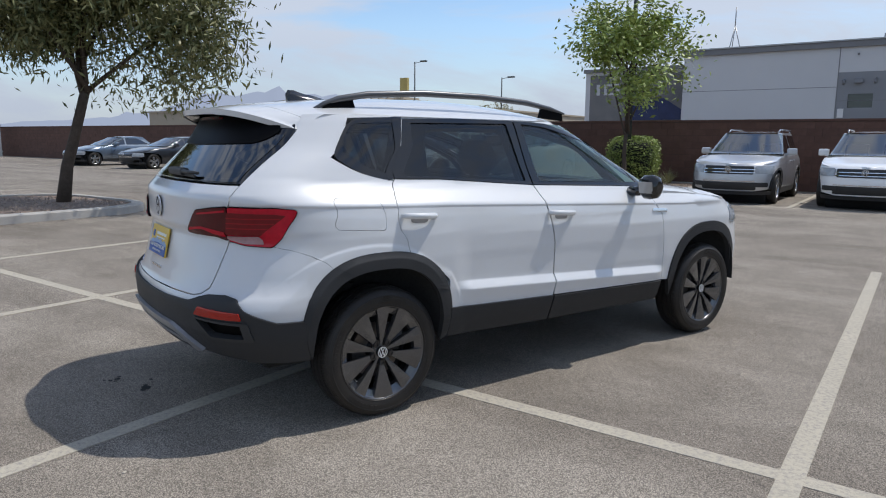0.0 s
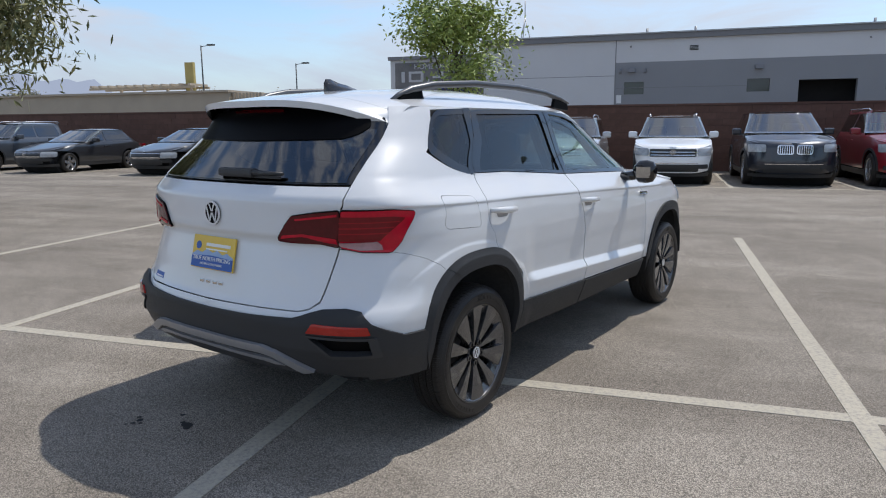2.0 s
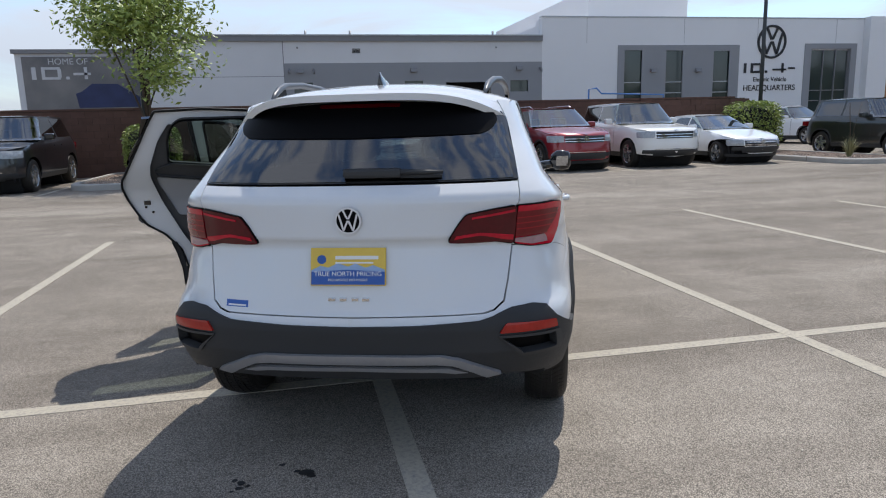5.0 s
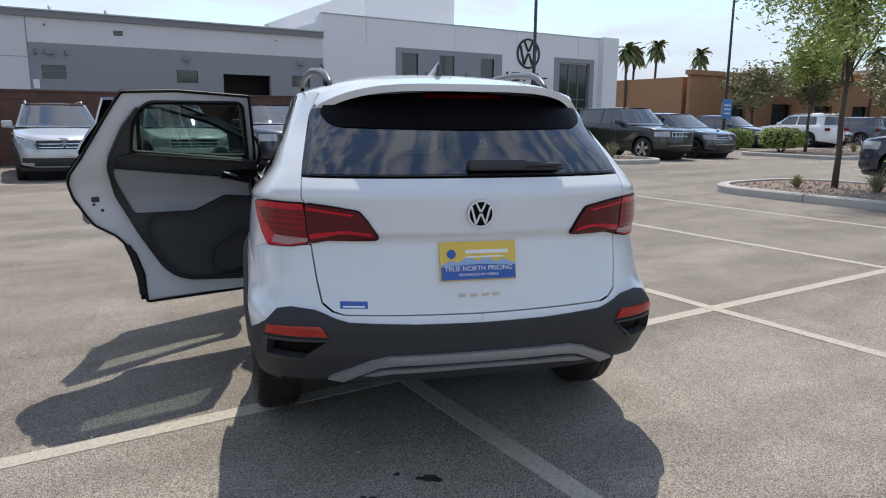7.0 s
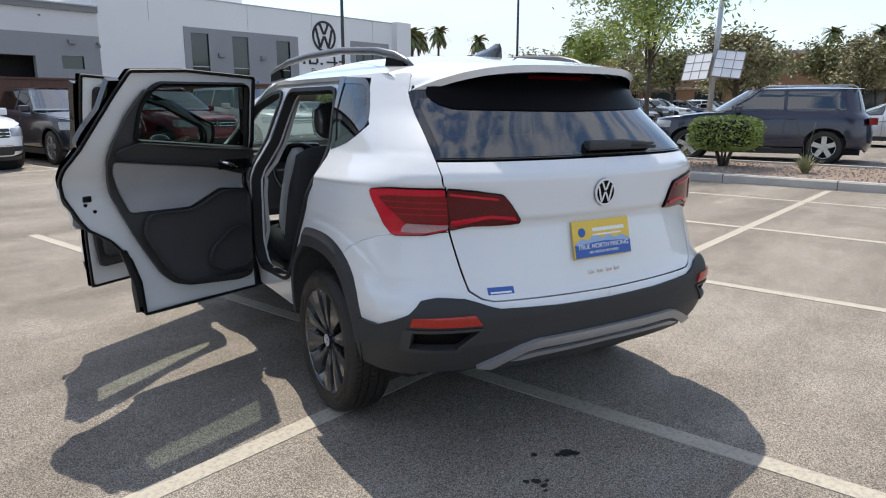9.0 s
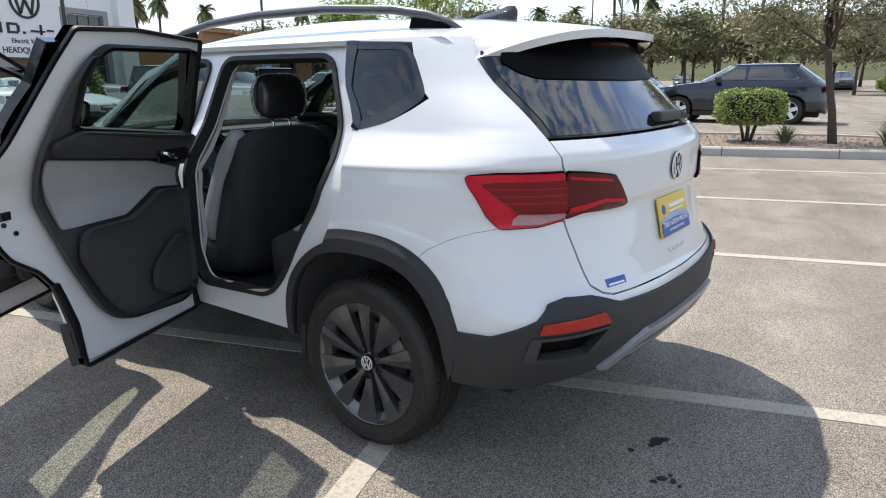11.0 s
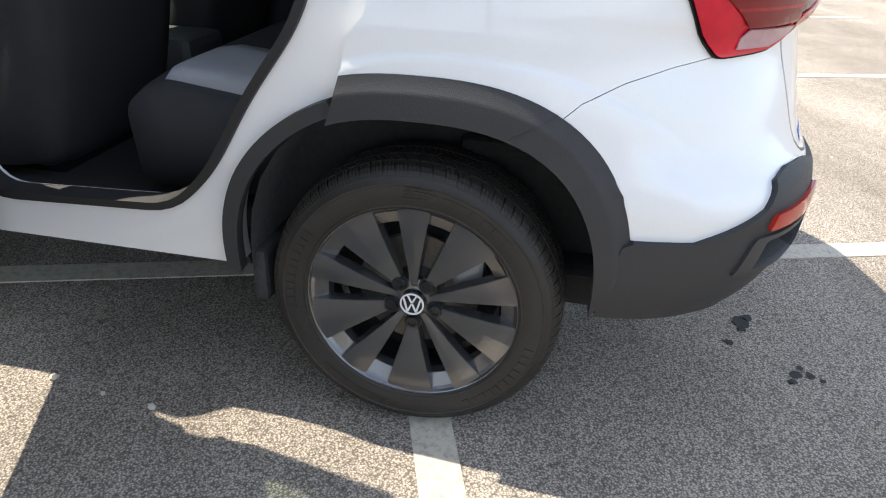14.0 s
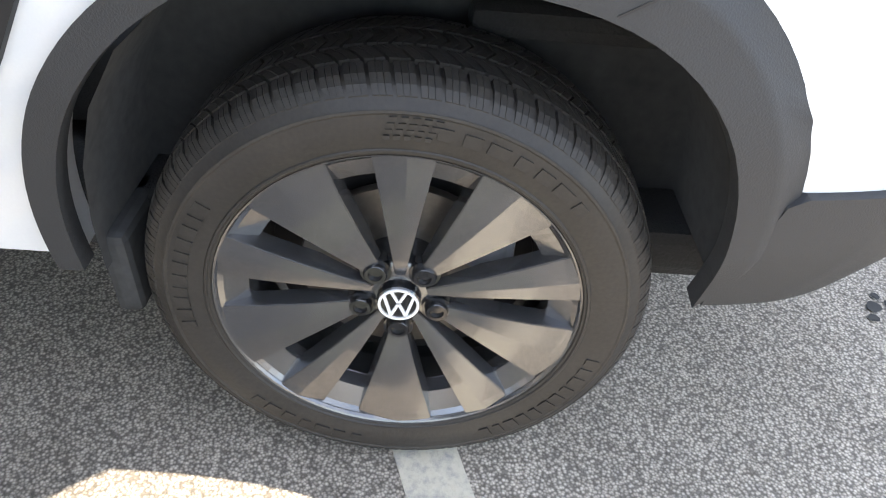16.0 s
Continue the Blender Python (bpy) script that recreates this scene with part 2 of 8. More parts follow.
TRIM_GREY = mat("trim_grey", (0.20, 0.20, 0.21), 0.5, vary=0.1)
POLE_GREEN = mat("pole_paint", (0.035, 0.042, 0.045), 0.5, vary=0.2)
GALV = mat("galvanised", (0.42, 0.43, 0.44), 0.45, metal=0.7, vary=0.15)
PANE = mat("far_pane", (0.03, 0.045, 0.045), 0.06, vary=0.2, scale=0.8, spec=0.8)
# near-black for recesses and undersides, and the painted shade inside bushes
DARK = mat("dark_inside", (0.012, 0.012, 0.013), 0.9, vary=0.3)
BARK = mat("bark", (0.085, 0.065, 0.05), 0.95, vary=0.4, scale=12, bump=0.8, grain=40)
LEAF = mat("leaf", (0.10, 0.13, 0.04), 0.55, vary=0.3, scale=1.5, island=1.0, dirt=(0.27, 0.26, 0.11))
LEAF_FRESH = mat("fresh_leaf", (0.17, 0.25, 0.04), 0.5, vary=0.25, scale=2, island=1.0, dirt=(0.40, 0.47, 0.12))
LEAF_OLIVE = mat("olive_leaf", (0.20, 0.205, 0.08), 0.6, vary=0.3, scale=1.5, island=1.0, dirt=(0.34, 0.30, 0.17))
LEAF_PALM = mat("palm_leaf", (0.13, 0.16, 0.06), 0.6, vary=0.3, scale=2, island=0.8)
BLADE = mat("yucca_blade", (0.20, 0.22, 0.10), 0.6, vary=0.25, scale=4, island=0.7, dirt=(0.36, 0.34, 0.18))
# distance haze on the hills is put in as a bluish glow of their own
HILL_HAZE = mat("hill_haze_glow", (0.06, 0.065, 0.08), 1.0, vary=0.06, scale=0.004, spec=0.0)
HILL_HAZE.node_tree.nodes["Principled BSDF"].inputs["Emission Color"].default_value = (0.29, 0.34, 0.45, 1)
HILL_HAZE.node_tree.nodes["Principled BSDF"].inputs["Emission Strength"].default_value = 0.95
FAR_GREEN = mat("far_woods", (0.10, 0.105, 0.065), 1.0, vary=0.35, scale=0.05, spec=0.0)
BLACK_INK = mat("black_sign", (0.015, 0.015, 0.017), 0.5, vary=0.1)
SIGN_BLUE = mat("sign_blue", (0.05, 0.19, 0.52), 0.4, vary=0.1)
SIGN_WHITE = mat("sign_white", (0.75, 0.75, 0.75), 0.5, vary=0.05)

# ---- mesh tools ----
from mathutils.geometry import delaunay_2d_cdt


def thing(name, at=None, label="", category="", group="", kind=""):
    ob = new(name)
    ob.empty_display_size = 0.2
    if at is not None:
        ob.matrix_world = at
    return tagged(ob, label, category, group, kind)


def part(name, bm, material, parent=None, label="", smooth=False):
    """Links a bmesh, or a mesh, as one mesh object under a thing or a part."""
    if isinstance(bm, bpy.types.Mesh):
        me = bm
    else:
        me = bpy.data.meshes.new(name)
        bm.to_mesh(me)
        bm.free()
    if smooth:
        for f in me.polygons:
            f.use_smooth = True
    if material is not None and not me.materials:
        me.materials.append(material)
    ob = new(name, me)
    ob.parent = parent
    if label:
        ob["label"] = label
    return ob


def raw(verts, faces, name="mesh", smooth=False):
    me = bpy.data.meshes.new(name)
    me.from_pydata([tuple(v) for v in verts], [], [tuple(f) for f in faces])
    if smooth:
        me.shade_smooth()
    return me


def add_box(bm, x0, y0, z0, x1, y1, z1, bevel=0.0, turn=None):
    r = bmesh.ops.create_cube(bm, size=1)
    vs = r["verts"]
    bmesh.ops.scale(bm, vec=(x1 - x0, y1 - y0, z1 - z0), verts=vs)
    if bevel:
        es = list({e for v in vs for e in v.link_edges})
        vs = list({v for f in bmesh.ops.bevel(bm, geom=es, offset=bevel, segments=2, affect="EDGES", profile=0.6)["faces"] for v in f.verts} | {v for v in vs if v.is_valid})
    m = Matrix.Translation(((x0 + x1) / 2, (y0 + y1) / 2, (z0 + z1) / 2))
    bmesh.ops.transform(bm, matrix=(turn @ m) if turn else m, verts=vs)
    return bm


def box(x0, y0, z0, x1, y1, z1, bevel=0.0):
    return add_box(bmesh.new(), x0, y0, z0, x1, y1, z1, bevel)


def add_tube(bm, points, radii, sides=8, cap=True):
    """A tapered tube along points."""
    rings = []
    pts = [Vector(p) for p in points]
    for i, p in enumerate(pts):
        way = (pts[min(i + 1, len(pts) - 1)] - pts[max(i - 1, 0)]).normalized()
        q = way.to_track_quat("Z", "Y")
        r = radii[i] if hasattr(radii, "__len__") else radii
        rings.append([bm.verts.new(p + q @ Vector((r * math.cos(2 * math.pi * k / sides), r * math.sin(2 * math.pi * k / sides), 0))) for k in range(sides)])
    for a, b in zip(rings, rings[1:]):
        for k in range(sides):
            f = bm.faces.new((a[k], a[(k + 1) % sides], b[(k + 1) % sides], b[k]))
            f.smooth = True
    if cap:
        bm.faces.new(rings[0][::-1])
        bm.faces.new(rings[-1])
    return bm


def tube(points, radii, sides=8):
    return add_tube(bmesh.new(), points, radii, sides)


def prism(outline, depth, axis="z", base=0.0):
    """A flat outline given thickness: outline (x, y) lifted along z, or (x, z) along y, or (y, z) along x."""
    bm = bmesh.new()

    def place(a, b, c):
        return {"z": (a, b, c), "y": (a, c, b), "x": (c, a, b)}[axis]
    lo = [bm.verts.new(place(a, b, base)) for a, b in outline]
    hi = [bm.verts.new(place(a, b, base + depth)) for a, b in outline]
    bm.faces.new(lo)
    bm.faces.new(hi)
    for i in range(len(lo)):
        bm.faces.new((lo[i - 1], lo[i], hi[i], hi[i - 1]))
    bmesh.ops.recalc_face_normals(bm, faces=bm.faces)
    return bm


def lathe(profile, steps=48, axis="x"):
    """Revolves (radius, offset) points round the x axis."""
    verts, faces, k = [], [], len(profile)
    for i in range(steps):
        c, s = math.cos(2 * math.pi * i / steps), math.sin(2 * math.pi * i / steps)
        verts += [(o, r * c, r * s) for r, o in profile]
    for i in range(steps):
        j = (i + 1) % steps
        faces += [(i * k + n, i * k + n + 1, j * k + n + 1, j * k + n) for n in range(k - 1)]
    return verts, faces


def lathed(profile, steps=48, sharp=35):
    me = raw(*lathe(profile, steps))
    me.shade_smooth()
    bm = bmesh.new()
    bm.from_mesh(me)
    bmesh.ops.recalc_face_normals(bm, faces=bm.faces)
    for e in bm.edges:
        if len(e.link_faces) == 2 and e.calc_face_angle(0) > radians(sharp):
            e.smooth = False
    bm.to_mesh(me)
    bm.free()
    return me


def words(text, size, material, parent, m, name="lettering", depth=0.002, align="CENTER"):
    """Raised letters in the built-in font, as a mesh."""
    cu = bpy.data.curves.new("words", "FONT")
    cu.body, cu.size, cu.extrude, cu.align_x, cu.align_y = text, size, depth, align, "CENTER"
    tmp = bpy.data.objects.new("words", cu)
    scene.collection.objects.link(tmp)
    me = bpy.data.meshes.new_from_object(tmp.evaluated_get(bpy.context.evaluated_depsgraph_get()))
    bpy.data.objects.remove(tmp)
    bpy.data.curves.remove(cu)
    me.materials.clear()
    ob = part(name, me, material, parent)
    ob.matrix_basis = m
    return ob


# ---- curved panels ----
def inside(px, py, poly):
    hit = np.zeros(len(px), bool)
    n = len(poly)
    for i in range(n):
        (x0, y0), (x1, y1) = poly[i - 1], poly[i]
        if y0 == y1:
            continue
        cross = ((y0 > py) != (y1 > py)) & (px < (x1 - x0) * (py - y0) / (y1 - y0) + x0)
        hit ^= cross
    return hit


def dense(poly, step):
    out = []
    for i in range(len(poly)):
        a, b = np.array(poly[i - 1], float), np.array(poly[i], float)
        k = max(1, int(math.ceil(np.linalg.norm(b - a) / step)))
        out += [tuple(a + (b - a) * j / k) for j in range(k)]
    return out


def rounded(poly, r, n=4):
    """The outline with its corners rounded by r."""
    out = []
    m = len(poly)
    for i in range(m):
        p, a, b = (Vector(poly[i][:2]), Vector(poly[i - 1][:2]), Vector(poly[(i + 1) % m][:2]))
        rr = poly[i][2] if len(poly[i]) > 2 else r
        da, db = (a - p), (b - p)
        k = min(rr, da.length * 0.48, db.length * 0.48)
        if k < 1e-4:
            out.append(tuple(p))
            continue
        s, e = p + da.normalized() * k, p + db.normalized() * k
        for j in range(n + 1):
            t = j / n
            out.append(tuple(s * (1 - t) ** 2 + p * 2 * t * (1 - t) + e * t * t))
    return out


def skin_data(outline, surf, centre, holes=(), step=0.05, depth=0.012, folds=()):
    """Vertices, faces and corner normals of a panel: the outline, cut out of the surface, with an edge of the given depth."""
    loops = [dense(outline, step)] + [dense(h, step) for h in holes]
    pts, cons = [], []
    for lp in loops:
        b = len(pts)
        pts += lp
        cons += [(b + i, b + (i + 1) % len(lp)) for i in range(len(lp))]
    ring = np.array(pts)
    lo, hi = ring.min(0), ring.max(0)
    gx, gy = np.meshgrid(np.arange(lo[0] + step / 2, hi[0], step), np.arange(lo[1] + step / 2, hi[1], step))
    gx, gy = gx.ravel(), gy.ravel()
    ok = inside(gx, gy, loops[0])
    for h in loops[1:]:
        ok &= ~inside(gx, gy, h)
    gx, gy = gx[ok], gy[ok]
    if len(gx):
        far = np.ones(len(gx), bool)
        for i in range(0, len(ring)):
            far &= (gx - ring[i, 0]) ** 2 + (gy - ring[i, 1]) ** 2 > (0.45 * step) ** 2
        gx, gy = gx[far], gy[far]
    if len(folds):
        fx, fy = np.array([p[0] for p in folds], float), np.array([p[1] for p in folds], float)
        ok = inside(fx, fy, loops[0])
        for h in loops[1:]:
            ok &= ~inside(fx, fy, h)
        for i in range(len(ring)):
            ok &= (fx - ring[i, 0]) ** 2 + (fy - ring[i, 1]) ** 2 > 0.004 ** 2
        fx, fy = fx[ok], fy[ok]
        clear = np.ones(len(gx), bool)
        for a, b in zip(fx, fy):
            clear &= (gx - a) ** 2 + (gy - b) ** 2 > 0.010 ** 2
        gx, gy = np.concatenate([gx[clear], fx]), np.concatenate([gy[clear], fy])
    allp = [Vector(p) for p in pts] + [Vector((x, y)) for x, y in zip(gx, gy)]
    v2, _, tri, *_ = delaunay_2d_cdt(allp, cons, [], 0, 1e-6)
    v2 = np.array([tuple(v) for v in v2])
    tri = np.array([t for t in tri if len(t) == 3], int).reshape(-1, 3)
    mid = v2[tri].mean(1)
    keep = inside(mid[:, 0], mid[:, 1], loops[0])
    for h in loops[1:]:
        keep &= ~inside(mid[:, 0], mid[:, 1], h)
    tri = tri[keep]
    if not len(tri):
        return [], [], []
    P = surf(v2[:, 0], v2[:, 1])
    e = 2e-3
    N = np.cross(surf(v2[:, 0] + e, v2[:, 1]) - surf(v2[:, 0] - e, v2[:, 1]), surf(v2[:, 0], v2[:, 1] + e) - surf(v2[:, 0], v2[:, 1] - e))
    N /= np.maximum(np.linalg.norm(N, axis=1, keepdims=True), 1e-9)
    flip = ((P - np.asarray(centre)) * N).sum(1).mean() < 0
    if flip:
        N = -N
    fn = np.cross(P[tri[:, 1]] - P[tri[:, 0]], P[tri[:, 2]] - P[tri[:, 0]])
    wrong = (fn * N[tri[:, 0]]).sum(1) < 0
    tri[wrong] = tri[wrong][:, ::-1]
    verts, faces, normals = [tuple(p) for p in P], [tuple(int(i) for i in t) for t in tri], []
    for t in faces:
        normals += [tuple(N[i]) for i in t]
    if depth:
        count = {}
        for t in faces:
            for i in range(3):
                a, b = t[i], t[(i + 1) % 3]
                count[(a, b)] = 1
        for a, b in [k for k in count if (k[1], k[0]) not in count]:
            q = len(verts)
            pa, pb = P[a], P[b]
            verts += [tuple(pa), tuple(pb), tuple(pb - N[b] * depth), tuple(pa - N[a] * depth)]
            side = np.cross(pb - pa, -N[a])
            side = -side / max(np.linalg.norm(side), 1e-9)
            faces.append((q + 1, q, q + 3, q + 2))
            normals += [tuple(side)] * 4
    return verts, faces, normals


def skin(name, material, parent, patches, centre=(0, 1.2, 0.7), step=0.05, depth=0.012, label="", folds=()):
    """A panel of one or more patches (outline, surface, holes), in one mesh."""
    V, F, N = [], [], []
    for patch in patches:
        v, f, n = skin_data(patch[0], patch[1], centre, patch[2] if len(patch) > 2 else (), step, depth, folds)
        F += [tuple(i + len(V) for i in t) for t in f]
        V += v
        N += n
    me = raw(V, F, name)
    me.shade_smooth()
    me.normals_split_custom_set(N)
    return part(name, me, material, parent, label)


def smooth_table(pairs, h):
    """A function through (x, y) pairs with its corners rounded over h."""
    xs, ys = np.array([p[0] for p in pairs], float), np.array([p[1] for p in pairs], float)
    offs = np.linspace(-h, h, 9)

    def f(x):
        x = np.asarray(x, float)
        return np.mean([np.interp(x + o, xs, ys) for o in offs], axis=0)
    return f


class Shell:
    """A car's skin: at each height z a rounded outline in plan, y forward from the rear axle, x to the right.
    Side coordinate a is y along the side and runs on round the corners to the middle of the tail and of the nose."""

    def __init__(self, width, tail, nose, y0, y1, p=5.0, q=2.3, pf=4.0, qf=2.3, ref=0.9, h=0.02, taper=None, corner=0.5):
        self.W, self.T, self.N = smooth_table(width, h), smooth_table(tail, h), smooth_table(nose, h)
        self.y0, self.y1, self.p, self.q, self.pf, self.qf = y0, y1, p, q, pf, qf
        self.pz = (lambda z: p + 0 * np.asarray(z, float)) if taper is None else smooth_table(taper, 0.03)
        self.corner = corner
        self.th = math.pi / 2 * np.linspace(0, 1, 4000) ** 4
        s, c = np.sin(self.th), np.cos(self.th)
        w = float(self.W(ref))
        for key, span, pp, qq in (("tail", y0 - float(self.T(ref)), p, q), ("nose", float(self.N(ref)) - y1, pf, qf)):
            x, y = w * c ** (2 / qq), span * s ** (2 / pp)
            ln = np.concatenate(([0], np.cumsum(np.hypot(np.diff(x), np.diff(y)))))
            if key == "tail":
                self.lt, self.at = ln, y0 - ln[-1]
            else:
                self.ln, self.an = ln, y1 + ln[-1]

    def P(self, a, z, sign=1):
        a, z = np.asarray(a, float), np.asarray(z, float)
        w = self.width(a, z)
        tt = np.interp(self.y0 - a, self.lt, self.th)
        y1 = self.start(z)
        tn = np.interp(a - y1, self.ln, self.th)
        rear, front = a < self.y0, a > y1
        c = np.where(rear, np.cos(tt) ** (2 / self.q), np.where(front, np.cos(tn) ** (2 / self.qf), 1.0))
        y = np.where(rear, self.y0 - (self.y0 - self.T(z)) * np.sin(tt) ** (2 / self.pz(z)), np.where(front, y1 + (self.N(z) - y1) * np.sin(tn) ** (2 / self.pf), a))
        return np.stack([sign * w * c, y, z + 0 * a], -1)

    def width(self, a, z):
        return self.W(z)

    def start(self, z):
        """Where the front corner begins: further back where the screen slopes."""
        return np.minimum(self.y1, self.N(z) - self.corner)

    def nose_a(self, z):
        return float(self.start(z)) + self.ln[-1]

    def side(self, sign):
        return lambda a, b: self.P(a, b, sign)

    def rear(self):
        """Coordinate r: the way from the tail's middle line, to the right positive."""
        return lambda r, z: self.P(self.at + np.abs(r), z) * np.stack([np.where(r < 0, -1.0, 1.0), np.ones_like(r), np.ones_like(r)], -1)

    def front(self):
        return lambda r, z: self.P(self.start(z) + self.ln[-1] - np.abs(r), z) * np.stack([np.where(r < 0, -1.0, 1.0), np.ones_like(r), np.ones_like(r)], -1)

    def by_y(self, y, z):
        """Side coordinate of the point at y."""
        if y < self.y0:
            s = min(1.0, ((self.y0 - y) / (self.y0 - float(self.T(z))))) ** (float(self.pz(z)) / 2)
            return self.y0 - float(np.interp(math.asin(s), self.th, self.lt))
        y1 = float(self.start(z))
        if y > y1:
            s = min(1.0, ((y - y1) / (float(self.N(z)) - y1))) ** (self.pf / 2)
            return y1 + float(np.interp(math.asin(s), self.th, self.ln))
        return y

    def by_x(self, x, z, nose=False):
        """Side coordinate of the point at x on the tail or the nose."""
        q = self.qf if nose else self.q
        c = min(1.0, abs(x) / float(self.width(9.0 if nose else -9.0, z))) ** (q / 2)
        if nose:
            return float(self.start(z)) + float(np.interp(math.acos(c), self.th, self.ln))
        return self.y0 - float(np.interp(math.acos(c), self.th, self.lt))

    def rx(self, x, z):
        return math.copysign(self.by_x(x, z) - self.at, x)

    def fx(self, x, z):
        return math.copysign(self.nose_a(z) - self.by_x(x, z, True), x)

    def x_at(self, y, z):
        return float(self.P(self.by_y(y, z), z)[0])


def inset(poly, d):
    """The outline drawn in by d on all sides."""
    pts = [Vector(p[:2]) for p in poly]
    area = sum(a.x * b.y - b.x * a.y for a, b in zip(pts, pts[1:] + pts[:1]))
    out = []
    for i, p in enumerate(pts):
        a, b = pts[i - 1], pts[(i + 1) % len(pts)]
        d1, d2 = p - a, b - p
        if d1.length < 1e-6 or d2.length < 1e-6:
            out.append(tuple(p))
            continue
        n1, n2 = Vector((-d1.y, d1.x)).normalized(), Vector((-d2.y, d2.x)).normalized()
        m = n1 + n2
        m = m / max(0.6, m.dot(n1)) if m.length > 1e-6 else n1
        out.append(tuple(p + m * (d if area > 0 else -d)))
    return out


def lift(surf, d, centre=(0, 1.2, 0.7)):
    """The surface moved outwards by d."""
    def f(a, b):
        e = 2e-3
        p = surf(a, b)
        n = np.cross(surf(a + e, b) - surf(a - e, b), surf(a, b + e) - surf(a, b - e))
        n /= np.maximum(np.linalg.norm(n, axis=-1, keepdims=True), 1e-9)
        s = np.sign((n * (p - np.asarray(centre))).sum(-1, keepdims=True))
        return p + n * s * d
    return f

# ---- setting ----
def flat_quad(x0, y0, x1, y1, z):
    return raw([(x0, y0, z), (x1, y0, z), (x1, y1, z), (x0, y1, z)], [(0, 1, 2, 3)])


ground = tagged(part("ground", flat_quad(-3000, -3000, 3000, 3000, 0), ASPHALT), "weathered grey asphalt parking lot with fine stones", "ground", kind="structure")

lines = thing("road_markings", label="worn white parking stall lines painted on the asphalt", category="road marking", kind="structure")


def stripe(u0, v0, u1, v1, w=0.1, z=0.004):
    """A painted line, laid as a thin film."""
    if u0 == u1:
        bm = box(u0 - w / 2, v0, 0, u0 + w / 2, v1, z)
    else:
        bm = box(u0, v0 - w / 2, 0, u1, v0 + w / 2, z - 0.001)
    return part("stripe", bm, LINE, lines)


MID = 0.236
stripe(-8.2, MID, 9.6, MID)
for u in (-5.50, -2.80, -0.05, 2.58, 5.26, 7.96):
    stripe(u, MID - 5.62, u, MID + 5.62)
for u in (-13.6, -16.3, -19.0, -21.7, -24.4):
    stripe(u, MID - 5.62, u, MID + 5.62)
stripe(-26, MID, -13.5, MID)
stripe(-2.0, 13.45, 13.9, 13.45)
stripe(-36, 13.45, -6.1, 13.45)
for u in (0.55, 3.2, 5.85, 8.5, 11.15, 13.85, -6.15, -8.9, -11.75, -14.4, -17.05, -19.7, -22.35, -25.0, -27.6):
    stripe(u, 13.5, u, 19.1)
for u in (16.8, 19.4, 22.0):
    stripe(u, 12.6, u, 18.0)
stripe(16.6, 12.6, 24, 12.6)
for u in (15.6, 18.3, 21.0, 23.7):
    stripe(u, -8, u, -0.5)
for k in range(12):
    stripe(26 + 2.7 * k, 16.5, 26 + 2.7 * k, 22)


def kerb_island(name, u0, v0, u1, v1, r, label):
    """A planting bed in a concrete kerb with rounded ends."""
    root = thing(name, label=label, category="planting bed", kind="structure")

    def ring(d):
        return [(x, y) for x, y in rounded([(u0 + d, v0 + d), (u1 - d, v0 + d), (u1 - d, v1 - d), (u0 + d, v1 - d)], r, 8)]
    outer, top, inner = ring(0), ring(0.025), ring(0.15)
    n = len(outer)
    rows = [[(x, y, 0) for x, y in outer], [(x, y, 0.125) for x, y in outer], [(x, y, 0.15) for x, y in top], [(x, y, 0.15) for x, y in inner], [(x, y, 0.02) for x, y in inner]]
    verts = [p for row in rows for p in row]
    faces = [(k * n + i, k * n + (i + 1) % n, (k + 1) * n + (i + 1) % n, (k + 1) * n + i) for k in range(4) for i in range(n)]
    part("kerb", raw(verts, faces), CONCRETE, root, "pale concrete kerb")
    joint = bmesh.new()
    for k in range(1, int((v1 - v0) / 1.8)):
        add_box(joint, u0 - 0.003, v0 + 1.8 * k - 0.006, 0, u0 + 0.15, v0 + 1.8 * k + 0.006, 0.1525)
    part("kerb_joints", joint, MORTAR, root)
    bed = raw([(x, y, 0.115) for x, y in inner], [tuple(range(n))])
    part("gravel_bed", bed, GRAVEL, root)
    rng = random.Random(int(u0 * 10) + 5)
    V, F = [], []
    for _ in range(int(min(2600, 95 * (u1 - u0) * (v1 - v0)))):
        x, y, s = rng.uniform(u0 + 0.2, u1 - 0.2), rng.uniform(v0 + 0.25, v1 - 0.25), rng.uniform(0.012, 0.04)
        b, a = len(V), rng.uniform(0, 6)
        V += [(x + s * math.cos(a), y + s * math.sin(a), 0.112), (x + s * math.cos(a + 2), y + s * math.sin(a + 2), 0.112), (x + s * math.cos(a + 4.2), y + s * math.sin(a + 4.2), 0.112), (x, y, 0.115 + s * 0.9)]
        F += [(b, b + 1, b + 3), (b + 1, b + 2, b + 3), (b + 2, b, b + 3)]
    tagged(part("gravel", raw(V, F), STONE, root), kind="stuff")
    return root


kerb_island("planting_bed", 9.75, -5.25, 13.2, 6.0, 1.3, "kerbed bed of brown gravel with tree, hedge and grasses")
kerb_island("planting_bed", -12.9, -5.25, -8.75, 4.75, 1.3, "kerbed bed of dark mulch with a leaning tree")
kerb_island("planting_bed", -5.9, 14.3, -2.35, 19.35, 0.9, "kerbed gravel bed before the block wall")
kerb_island("planting_bed", 14.2, 12.2, 16.6, 19.0, 1.0, "kerbed gravel bed between parked cars")
kerb_island("planting_bed", 23.6, 10.4, 30.0, 14.8, 0.9, "kerbed gravel bed with a clipped bush and a young tree")
kerb_island("planting_bed", 39.0, -34.0, 46.0, -17.0, 1.5, "far kerbed bed with clipped hedges")

